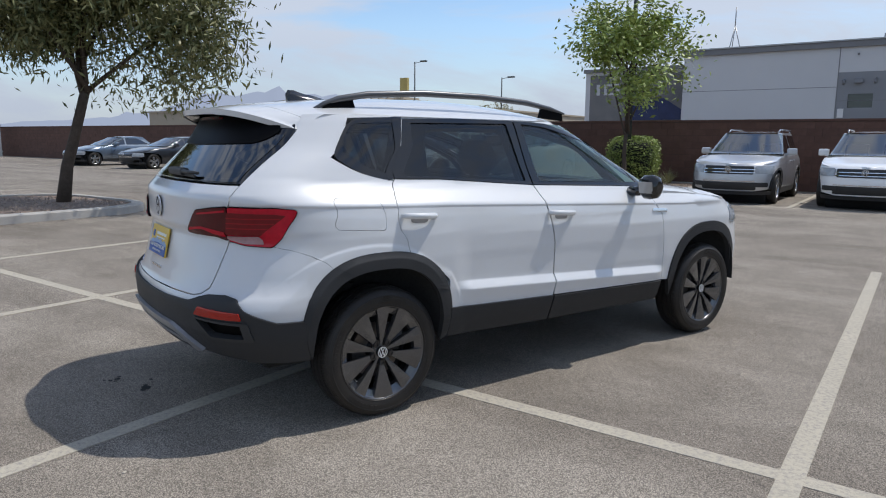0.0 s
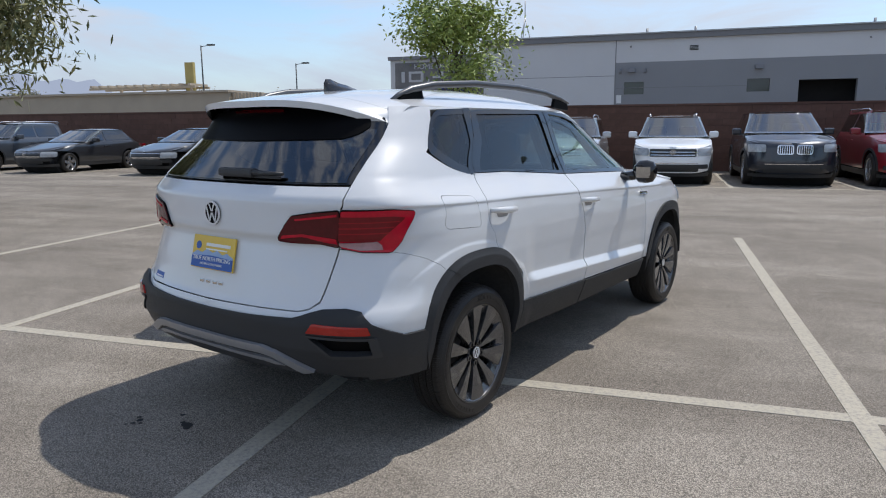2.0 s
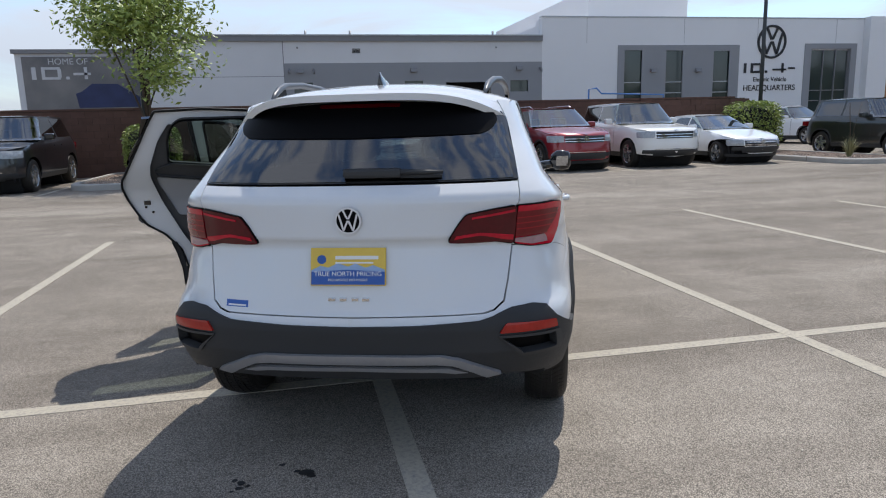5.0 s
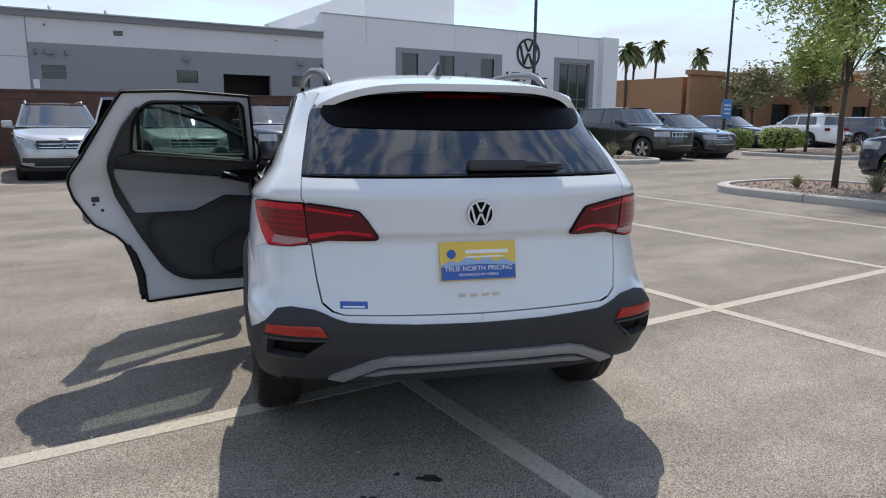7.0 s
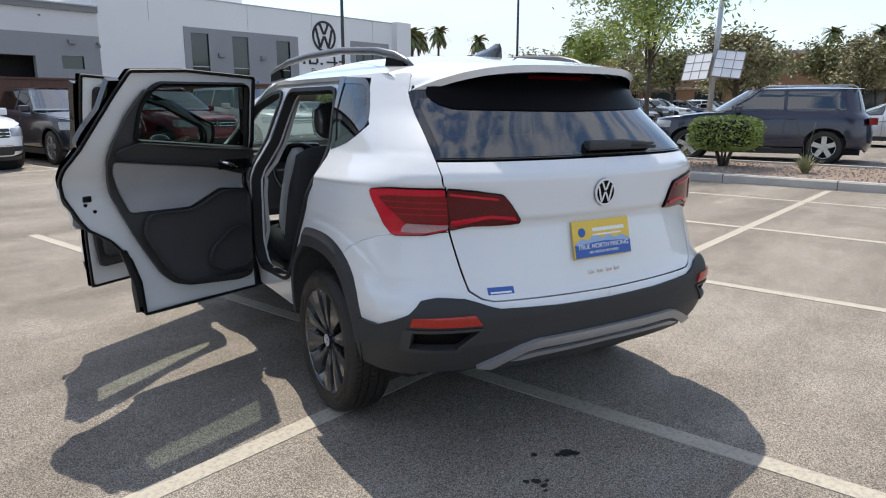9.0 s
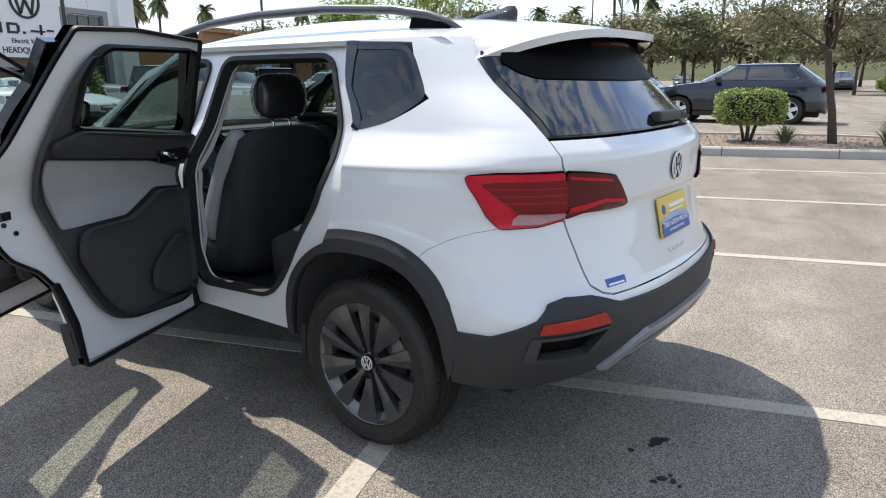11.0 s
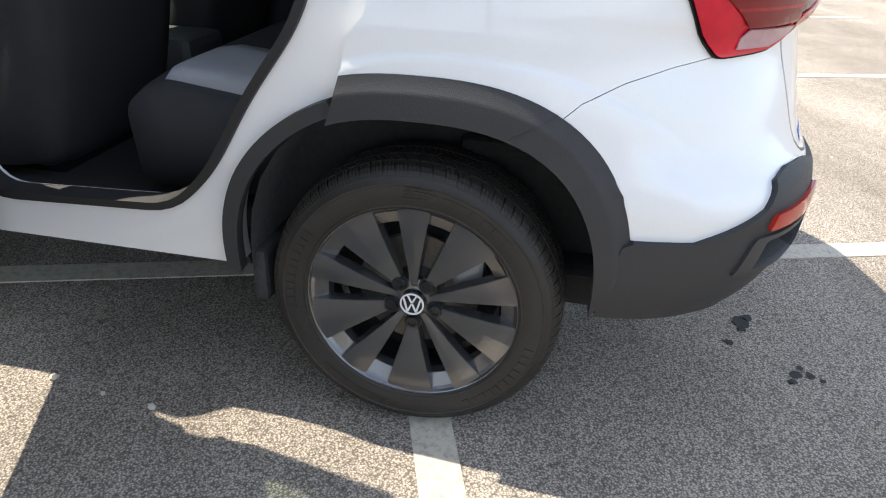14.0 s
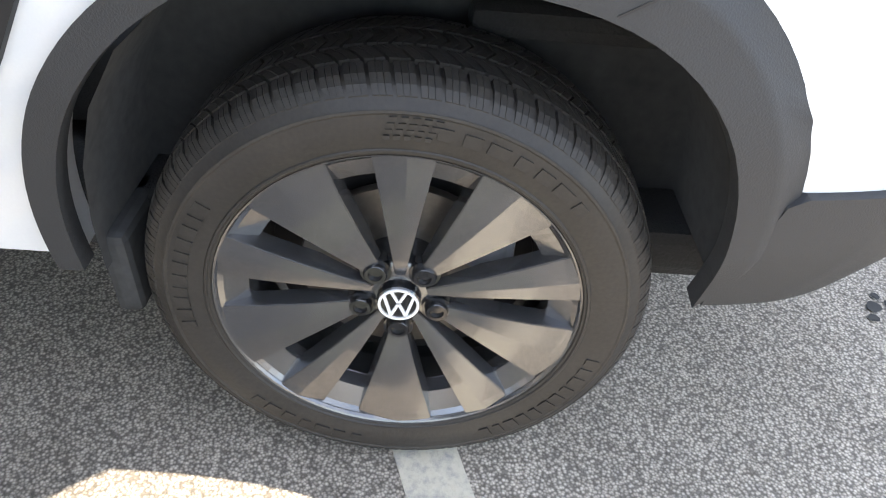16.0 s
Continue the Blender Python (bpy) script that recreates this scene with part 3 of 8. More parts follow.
# ---- block wall ----
wall = thing("wall_north", label="brown split-face concrete block wall behind the parked cars", category="wall", kind="structure")
WALL_V, WALL_H, COURSE, BLOCK_L = 19.5, 2.08, 0.2, 0.4
part("mortar_core", box(-62, WALL_V + 0.012, 0, 16.0, WALL_V + 0.19, WALL_H - 0.06), MORTAR, wall)
cap = bmesh.new()
for k in range(97):
    add_box(cap, -62 + 0.8 * k + 0.004, WALL_V - 0.02, WALL_H - 0.06, -62 + 0.8 * (k + 1) - 0.004, WALL_V + 0.22, WALL_H)
part("wall_cap", cap, BLOCKS, wall, "flat brown cap blocks")


def block_bm(rng):
    bm = bmesh.new()
    add_box(bm, 0.004, 0, 0.004, BLOCK_L - 0.004, 0.03, COURSE - 0.004)
    return bm


one_block = bpy.data.meshes.new("block")
b_ = block_bm(None)
b_.to_mesh(one_block)
b_.free()
one_block.materials.append(BLOCK)
wall_jobs = []
V, F = [], []
rng = random.Random(3)
base_v = [tuple(v.co) for v in one_block.vertices]
base_f = [tuple(p.vertices) for p in one_block.polygons]
for row in range(10):
    u = -62 + (0.2 if row % 2 else 0.0)
    while u < 15.8:
        out = WALL_V - rng.uniform(0, 0.012)
        if -3.0 <= u < 9.0:
            wall_jobs.append((u, out, row * COURSE))
        else:
            b = len(V)
            V += [(u + x, out + y, row * COURSE + z) for x, y, z in base_v]
            F += [tuple(b + i for i in f) for f in base_f]
        u += BLOCK_L
tagged(part("far_blocks", raw(V, F), BLOCKS, wall), kind="stuff")

# ---- buildings ----
FRONT = 32.8


def pane_window(parent, u0, z0, u1, z1, v, bars=(), cross=(), frame_mat=None, w=0.05):
    """A window: pane set back, with its frame, sill and bars."""
    win = thing("window")
    win.parent = parent
    fm = frame_mat or TRIM_GREY
    part("pane", box(u0, v + 0.05, z0, u1, v + 0.07, z1), PANE, win)
    fr = bmesh.new()
    for a in (u0 - w, u1):
        add_box(fr, a, v - 0.03, z0 - w, a + w, v + 0.08, z1 + w)
    for a in (z0 - w, z1):
        add_box(fr, u0, v - 0.03, a, u1, v + 0.08, a + w)
    for a in bars:
        add_box(fr, a - w / 2, v - 0.02, z0, a + w / 2, v + 0.06, z1)
    for a in cross:
        add_box(fr, u0, v - 0.02, a - w / 2, u1, v + 0.06, a + w / 2)
    part("frame", fr, fm, win)
    return win


def wall_with_holes(name, u0, z0, u1, z1, holes, v, mat_, parent, thick=0.3):
    """A panel wall facing -v, in slabs round its openings."""
    us = sorted({u0, u1, *[h[0] for h in holes], *[h[2] for h in holes]})
    zs = sorted({z0, z1, *[h[1] for h in holes], *[h[3] for h in holes]})
    bm = bmesh.new()
    for a, b in zip(us, us[1:]):
        for c, d in zip(zs, zs[1:]):
            mu, mz = (a + b) / 2, (c + d) / 2
            if not any(h[0] < mu < h[2] and h[1] < mz < h[3] for h in holes):
                add_box(bm, a, v, c, b, v + thick, d)
    bmesh.ops.remove_doubles(bm, verts=bm.verts, dist=1e-4)
    return part(name, bm, mat_, parent)


def wall_lamp(parent, u, z, v, s=0.34):
    lamp = thing("wall_lamp")
    lamp.parent = parent
    part("lamp_body", prism([(0, 0), (0.2, 0.0), (0.14, s * 0.55), (0, s * 0.55)], s, axis="x", base=u - s / 2), TRIM_GREY, lamp)
    lamp.matrix_basis = Matrix.Translation((0, v, z)) @ Matrix.Diagonal((1, -1, 1, 1))
    return lamp


service = thing("service_building", label="low grey service building with a bay door", category="building")
holes = [(-0.26, 2.98, 0.69, 3.58), (5.41, 3.0, 6.4, 3.6), (7.64, 0.0, 10.07, 3.5), (11.2, 2.97, 12.2, 3.56)]
wall_with_holes("grey_panel", -0.7, 0, 13.0, 4.53, holes, FRONT, STUCCO_GREY, service)
part("light_panel", box(-7.5, FRONT, 0, -0.72, FRONT + 0.3, 5.6), STUCCO_LIGHT, service)
part("upper_panel", box(-0.7, FRONT - 0.004, 4.532, 13.0, FRONT + 0.3, 5.6), STUCCO_LIGHT, service)
part("rear_mass", box(-7.5, FRONT + 1.6, 0, 13.0, FRONT + 22, 5.5), STUCCO_LIGHT, service)
part("bay_recess", box(7.3, FRONT + 1.2, 0, 10.4, FRONT + 1.55, 3.6), DARK, service)
part("bay_shade", box(7.3, FRONT + 0.31, 3.5, 10.4, FRONT + 1.5, 3.6), DARK, service)
part("roof_edge", box(-7.65, FRONT - 0.14, 5.6, 13.0, FRONT + 0.4, 5.86), TRIM_GREY, service)
part("roof_flashing", box(-7.7, FRONT - 0.2, 5.862, 13.0, FRONT + 0.42, 5.92), GALV, service)
part("roof_deck", box(-7.5, FRONT + 0.42, 5.6, 13.0, FRONT + 22, 5.8), TRIM_GREY, service)
for z in (2.4, 3.9):
    part("panel_joint", box(-7.5, FRONT - 0.006, z - 0.012, -0.72, FRONT - 0.001, z + 0.012), TRIM_GREY, service)
for u in (-0.71,):
    part("panel_joint", box(u - 0.02, FRONT - 0.012, 0, u + 0.02, FRONT - 0.005, 5.6), TRIM_GREY, service)
part("panel_joint", box(-0.7, FRONT - 0.006, 3.28, 5.36, FRONT - 0.001, 3.3), TRIM_GREY, service)
for h in holes:
    if h[1] > 0:
        pane_window(service, h[0], h[1], h[2], h[3], FRONT + 0.05)
        part("panel_below", box(h[0] - 0.04, FRONT - 0.012, 2.0, h[2] + 0.04, FRONT - 0.002, h[1] - 0.06), STUCCO_GREY, service)
for u, z in ((0.1, 4.05), (5.9, 4.05), (11.7, 4.1)):
    wall_lamp(service, u, z, FRONT)
for u in (-0.45, 0.75, 12.9):
    part("camera_dome", tube([(u, FRONT, 4.2), (u, FRONT - 0.18, 4.13), (u, FRONT - 0.22, 4.0)], 0.06), TRIM_GREY, service)
vent = bmesh.new()
for k in range(4):
    add_box(vent, 2.75, FRONT - 0.03, 5.02 + 0.06 * k, 3.15, FRONT - 0.005, 5.055 + 0.06 * k)
part("vent", vent, BLACK_INK, service)
part("wall_notice", box(-0.62, FRONT - 0.02, 2.55, -0.38, FRONT - 0.006, 2.95), SIGN_WHITE, service)
for u, z, w_ in ((0.0, 5.3, 0.05), (10.4, 5.3, 0.04)):
    part("drain_spout", tube([(u, FRONT + 0.01, z), (u, FRONT - 0.12, z - 0.03)], w_), TRIM_GREY, service)
for u in (3.2, 0.6, 12.0):
    part("roof_pipe", tube([(u, FRONT + 6, 5.7), (u, FRONT + 6, 6.9)], 0.07), GALV, service)
mast = bmesh.new()
for k in range(3):
    a = k * 2.094
    add_tube(mast, [(-5.9 + 0.45 * math.cos(a), FRONT + 3 + 0.45 * math.sin(a), 5.7), (-5.9, FRONT + 3, 7.4)], 0.025, 5)
add_tube(mast, [(-5.9, FRONT + 3, 7.2), (-5.9, FRONT + 3, 8.3)], 0.03, 5)
part("roof_mast", mast, GALV, service)

annex = thing("advert_building", label="low dark building end carrying a large advert", category="building")
part("annex_wall", box(-13.6, FRONT + 2.0, 0, -7.6, FRONT + 14, 5.25), STUCCO_LIGHT, annex)
part("annex_roof", box(-13.7, FRONT + 1.85, 5.252, -7.55, FRONT + 14, 5.45), TRIM_GREY, annex)
AD_SKY = mat("advert_dusk", (0.11, 0.13, 0.17), 0.6, vary=0.6, scale=0.6, dirt=(0.30, 0.28, 0.26))
AD_BLUE = mat("advert_blue", (0.02, 0.03, 0.10), 0.5, vary=0.5, scale=1.5)
AD_PALE = mat("advert_pale", (0.55, 0.55, 0.56), 0.6, vary=0.15)
part("advert_sheet", box(-13.3, FRONT + 1.95, 2.0, -7.9, FRONT + 1.99, 5.1), AD_SKY, annex, "printed advert of a blue car at dusk")
advert_car = [(-10.9, 2.6), (-8.0, 2.6), (-8.0, 3.1), (-8.4, 3.35), (-9.0, 3.75), (-10.2, 3.78), (-10.7, 3.4), (-11.0, 3.3)]
part("advert_picture", prism(advert_car, 0.012, "y", FRONT + 1.93), AD_BLUE, annex)
words("HOME OF", 0.42, AD_PALE, annex, pose(-11.2, FRONT + 1.93, 4.85, 90))
for u0, u1, z0, z1 in ((-12.9, -12.7, 4.0, 4.6), (-12.45, -12.3, 4.0, 4.6), (-12.3, -11.6, 4.48, 4.6), (-12.3, -11.6, 4.0, 4.12), (-11.72, -11.55, 4.1, 4.5), (-11.35, -11.2, 4.0, 4.14), (-10.5, -10.35, 4.0, 4.6), (-11.0, -10.2, 4.2, 4.32)):
    part("advert_mark", box(u0, FRONT + 1.925, z0, u1, FRONT + 1.945, z1), AD_PALE, annex)

showroom = thing("showroom_building", label="white two-storey dealership building with grey window panels", category="building")
SHOW = [(17.85, 2.2, 18.9, 5.1), (20.4, 2.2, 21.45, 5.08), (23.4, 2.2, 24.4, 5.05)]
wall_with_holes("window_panel", 17.45, 0, 25.05, 5.38, SHOW, FRONT - 0.04, STUCCO_GREY, showroom)
ENTRY = [(29.86, 0.0, 32.6, 5.15)]
wall_with_holes("entry_panel", 29.4, 0, 33.0, 5.45, ENTRY, FRONT - 0.04, STUCCO_GREY, showroom)
wall_with_holes("white_front", 13.0, 0, 33.4, 6.85, [(17.45, 0, 25.05, 5.38), (29.4, 0, 33.0, 5.45)], FRONT, STUCCO_WHITE, showroom)
part("corner_fin", box(33.4, FRONT - 0.5, 0, 34.8, FRONT + 1.2, 6.95), STUCCO_WHITE, showroom)
part("parapet", box(12.98, FRONT - 0.03, 6.852, 33.42, FRONT + 0.36, 6.92), GALV, showroom)
part("rear_mass", box(13.0, FRONT + 0.9, 0, 34.0, FRONT + 24, 6.5), STUCCO_WHITE, showroom)
part("side_wall", box(12.97, FRONT + 0.3, 0, 13.2, FRONT + 0.9, 6.8), STUCCO_WHITE, showroom)
part("upper_storey", box(18.0, 38.0, 6.4, 24.8, 58.0, 9.35), STUCCO_WHITE, showroom)
for u in (15.6, 21.5, 26.2, 31.5):
    part("panel_joint", box(u - 0.008, FRONT - 0.006, 5.5, u + 0.008, FRONT - 0.001, 6.84), TRIM_GREY, showroom)
for h in SHOW:
    pane_window(showroom, *h, FRONT, cross=(2.75, 3.35), frame_mat=GALV)
pane_window(showroom, 29.95, 0.1, 32.5, 5.05, FRONT + 0.1, bars=(30.8, 31.65), cross=(2.15, 2.75), frame_mat=TRIM_GREY)
wall_lamp(showroom, 19.6, 3.9, FRONT - 0.04)
wall_lamp(showroom, 22.4, 3.9, FRONT - 0.04)


def emblem_mesh(r, depth=0.02):
    """A ring with slanting strokes inside, facing -y, of radius r."""
    bm = bmesh.new()
    n = 40
    for k in range(n):
        a, b = 2 * math.pi * k / n, 2 * math.pi * (k + 1) / n
        ring = [(r * math.cos(a), r * math.sin(a)), (r * math.cos(b), r * math.sin(b)), (0.87 * r * math.cos(b), 0.87 * r * math.sin(b)), (0.87 * r * math.cos(a), 0.87 * r * math.sin(a))]
        lo = [bm.verts.new((x, 0, z)) for x, z in ring]
        hi = [bm.verts.new((x, -depth, z)) for x, z in ring]
        bm.faces.new(hi)
        for i in range(4):
            bm.faces.new((lo[i - 1], lo[i], hi[i], hi[i - 1]))
    w = 0.075 * r

    def stroke(x0, z0, x1, z1):
        quad = [(x0 - w, z0), (x0 + w, z0), (x1 + w, z1), (x1 - w, z1)]
        lo = [bm.verts.new((x, 0, z)) for x, z in quad]
        hi = [bm.verts.new((x, -depth, z)) for x, z in quad]
        bm.faces.new(hi)
        for i in range(4):
            bm.faces.new((lo[i - 1], lo[i], hi[i], hi[i - 1]))
    for s in (-1, 1):
        stroke(s * 0.36 * r, 0.80 * r, 0.03 * s * r, 0.13 * r)
        stroke(s * 0.70 * r, 0.50 * r, s * 0.36 * r, -0.74 * r)
        stroke(s * 0.36 * r, -0.74 * r, 0.03 * s * r, 0.02 * r)
    bmesh.ops.recalc_face_normals(bm, faces=bm.faces)
    return bm


sign = part("wall_emblem", emblem_mesh(0.95, 0.06), BLACK_INK, showroom, "large black round emblem")
sign.matrix_basis = Matrix.Translation((27.15, FRONT - 0.005, 5.55))
for u0, u1, z0, z1 in ((25.4, 25.55, 3.8, 4.35), (25.85, 26.0, 3.8, 4.35), (26.0, 26.5, 4.23, 4.35), (26.0, 26.5, 3.8, 3.92), (26.45, 26.6, 3.9, 4.25), (26.8, 26.95, 3.8, 3.93), (27.3, 28.2, 3.93, 4.03), (27.9, 28.03, 3.8, 4.35), (28.35, 28.8, 4.0, 4.1)):
    part("model_mark", box(u0, FRONT - 0.05, z0, u1, FRONT - 0.005, z1), BLACK_INK, showroom)
words("Electric Vehicle", 0.36, BLACK_INK, showroom, pose(27.15, FRONT - 0.02, 3.42, 90), depth=0.012)
words("HEADQUARTERS", 0.46, BLACK_INK, showroom, pose(27.15, FRONT - 0.02, 2.93, 90), depth=0.012)

AD_YELLOW = mat("faded_yellow", (0.42, 0.34, 0.12), 0.7, vary=0.3, scale=1.2)
buff = thing("buff_building", label="low buff warehouse beyond the wall", category="building")
part("buff_wall", box(-64, 38.6, 0, -27.3, 66, 3.95), STUCCO_BUFF, buff)
part("roof_band", box(-64.2, 38.4, 3.952, -27.2, 66, 4.1), STUCCO_BUFF, buff)
for k in range(9):
    part("wall_rib", box(-27.2 + 0.27 * k, 38.9, 0, -27.03 + 0.27 * k, 39.2, 3.9), STUCCO_BUFF, buff)
pergola = bmesh.new()
for k in range(12):
    add_box(pergola, -50 + 1.0 * k, 49.5, 5.3, -49.75 + 1.0 * k, 52, 5.5)
for v in (49.8, 51.8):
    add_box(pergola, -50.4, v, 5.1, -38.5, v + 0.2, 5.3)
for k in range(4):
    add_box(pergola, -47 + 2.6 * k, 50.0, 3.9, -46.8 + 2.6 * k, 50.2, 5.1)
part("roof_frame", pergola, STUCCO_BUFF, buff)
part("roof_board", box(-40.0, 50.5, 4.0, -39.1, 50.8, 7.4), AD_YELLOW, buff, "upright faded yellow board")

tan = thing("tan_building", label="long low tan commercial building behind trees", category="building")
wall_with_holes("tan_front", 60, 0, 160, 6.2, [(66 + 9 * k, 1.0, 70 + 9 * k, 3.4) for k in range(10)], 46, STUCCO_TAN, tan, 0.4)
part("tan_mass", box(60, 47, 0, 160, 80, 6.0), STUCCO_TAN, tan)
part("window_band", box(60.6, 46.6, 0.8, 159.4, 46.9, 3.6), PANE, tan, "dark glass behind the window openings")
part("tan_parapet", box(59.7, 45.7, 6.2, 160.3, 46.5, 6.7), STUCCO_TAN, tan)
tan2 = thing("tan_building", label="low tan and brown shop building far across the lot", category="building")
part("shop_front", box(105, 10, 0, 112, 62, 8.2), STUCCO_TAN, tan2)
part("shop_band", box(104.7, 10, 3.6, 104.98, 62, 4.0), STUCCO_BUFF, tan2)
for k in range(7):
    part("shop_window", box(104.6, 12 + 7 * k, 0.5, 104.9, 16 + 7 * k, 3.2), PANE, tan2)
part("shop_parapet", box(104.5, 9.7, 8.202, 112.2, 62.3, 8.8), STUCCO_BUFF, tan2)


# ---- distance ----
def ridge(name, r0, a0, a1, top, seed, label, peak=None, spread=8.0):
    """A far skyline between two bearings, with one broad summit."""
    V_, F_ = [], []
    n = 120
    for i in range(n + 1):
        deg = a0 + (a1 - a0) * i / n
        a = radians(deg)
        k = 1.0 if peak is None else 0.28 + 0.72 * math.exp(-((deg - peak) / spread) ** 2)
        h = top * k * (0.86 + 0.30 * noise.noise(Vector((i * 0.16, seed, 0))) + 0.14 * noise.noise(Vector((i * 0.5, seed, 3))) + 0.05 * noise.noise(Vector((i * 1.7, seed, 5))))
        h *= min(1, 4.0 * min(i, n - i) / n + 0.02)
        for k2, f in ((0, 0.0), (1, max(h, 3)), (2, 0.0)):
            rr = r0 + 200 * k2
            V_.append((rr * math.cos(a), rr * math.sin(a), f - 2))
    for i in range(n):
        for k2 in range(2):
            b = i * 3 + k2
            F_.append((b, b + 3, b + 4, b + 1))
    return tagged(part(name, raw(V_, F_, smooth=True), HILL_HAZE), label, "mountain", kind="structure")


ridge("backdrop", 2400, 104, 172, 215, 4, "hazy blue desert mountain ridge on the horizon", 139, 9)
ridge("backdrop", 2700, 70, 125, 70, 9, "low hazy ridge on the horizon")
woods = ridge("backdrop", 190, -78, 42, 17, 14, "low belt of dusty trees on the horizon")
woods.data.materials[0] = FAR_GREEN


# ---- stains on the asphalt ----
OIL = mat("oil_stain", (0.028, 0.027, 0.026), 0.7, vary=0.3, scale=30, spec=0.2)


def blot(u, v, r, seed, long=1.0):
    rng_ = random.Random(seed)
    n = 14
    pts = [(u + long * r * rng_.uniform(0.55, 1.2) * math.cos(2 * math.pi * k / n), v + r * rng_.uniform(0.55, 1.2) * math.sin(2 * math.pi * k / n), 0.0035) for k in range(n)]
    pts = [tuple((np.array(pts[i - 1]) + np.array(pts[i]) * 2 + np.array(pts[(i + 1) % n])) / 4) for i in range(n)]
    return pts


stain_sets = ((-0.48, -0.75, 0.03, 1.3), (-0.455, -0.78, 0.022, 1.0), (-0.51, -0.735, 0.016, 1.0), (-0.57, -0.66, 0.014, 1.2), (-0.73, -0.77, 0.02, 1.0), (-0.755, -0.745, 0.014, 1.0), (-0.70, -0.80, 0.012, 1.0), (-0.735, -0.81, 0.013, 1.6), (-0.76, -0.83, 0.010, 1.0))
for k, (u, v, r, lg) in enumerate(stain_sets):
    pts = blot(u, v, r, 70 + k, lg)
    tagged(part("oil_stain", raw(pts, [tuple(range(len(pts)))]), OIL), "small dark wet oil stain on the asphalt", "stain", "stains behind the car", kind="structure")

# a branching crack across the aisle
crack_line = [(4.63, 9.27), (4.61, 8.76), (4.67, 8.53), (4.65, 8.02), (4.68, 7.75), (4.71, 7.43)]
V, F = [], []
rng = random.Random(61)
for (ua, va), (ub, vb) in zip(crack_line, crack_line[1:]):
    for k in range(8):
        t0, t1 = k / 8, (k + 1) / 8
        wob = [noise.noise(Vector((ua * 3 + t * 9, va, 2.0))) * 0.12 for t in (t0, t1)]
        wide = rng.uniform(0.010, 0.026)
        b = len(V)
        for t, o in ((t0, wob[0]), (t1, wob[1])):
            V += [(ua + (ub - ua) * t, va + (vb - va) * t + o - wide, 0.0025), (ua + (ub - ua) * t, va + (vb - va) * t + o + wide, 0.0025)]
        F.append((b, b + 1, b + 3, b + 2))
tagged(part("asphalt_crack", raw(V, F), OIL), "thin dark crack in the asphalt of the aisle", "crack", kind="structure")
# pale chips of stone lying loose
CHIP = mat("stone_chip", (0.52, 0.47, 0.40), 0.9, vary=0.2, scale=40)
for k, (u, v, r) in enumerate(((-0.584, 1.157, 0.012), (-0.656, 1.022, 0.008), (-0.716, 0.894, 0.010), (-1.04, 0.69, 0.006), (-0.62, -0.42, 0.006), (-1.55, 0.30, 0.008), (-1.42, 1.05, 0.007), (0.35, -1.35, 0.008), (1.55, -1.1, 0.007), (-2.0, -0.7, 0.008), (2.1, 0.4, 0.006), (0.9, -2.0, 0.007))):
    rng_ = random.Random(200 + k)
    bm = bmesh.new()
    bmesh.ops.create_icosphere(bm, subdivisions=1, radius=r)
    for v_ in bm.verts:
        v_.co = Vector((v_.co.x * rng_.uniform(0.9, 1.7), v_.co.y * rng_.uniform(0.6, 1.1), v_.co.z * rng_.uniform(0.4, 0.7) + r * 0.45))
    chip = tagged(part("stone_chip", bm, CHIP), "small pale chip of stone lying on the asphalt", "stone", "stone chips round the car")
    chip.matrix_world = pose(u, v, 0, 0, 0, rng_.uniform(0, 360))

# ---- plants ----
def leaves_mesh(centres, size, rng_, droop=0.0, narrow=0.35):
    """Many small pointed leaves at the given places."""
    V_, F_ = [], []
    for c in centres:
        s = size * rng_.uniform(0.6, 1.3)
        a, t = rng_.uniform(0, 2 * math.pi), rng_.uniform(-0.9, 0.6) - droop
        d = Vector((math.cos(a) * math.cos(t), math.sin(a) * math.cos(t), math.sin(t)))
        w = d.cross(Vector((rng_.uniform(-1, 1), rng_.uniform(-1, 1), rng_.uniform(-1, 1)))).normalized() * (s * narrow)
        p = Vector(c)
        b = len(V_)
        V_ += [p, p + d * s * 0.5 + w * 0.5, p + d * s, p + d * s * 0.5 - w * 0.5]
        F_.append((b, b + 1, b + 2, b + 3))
    return raw(V_, F_)


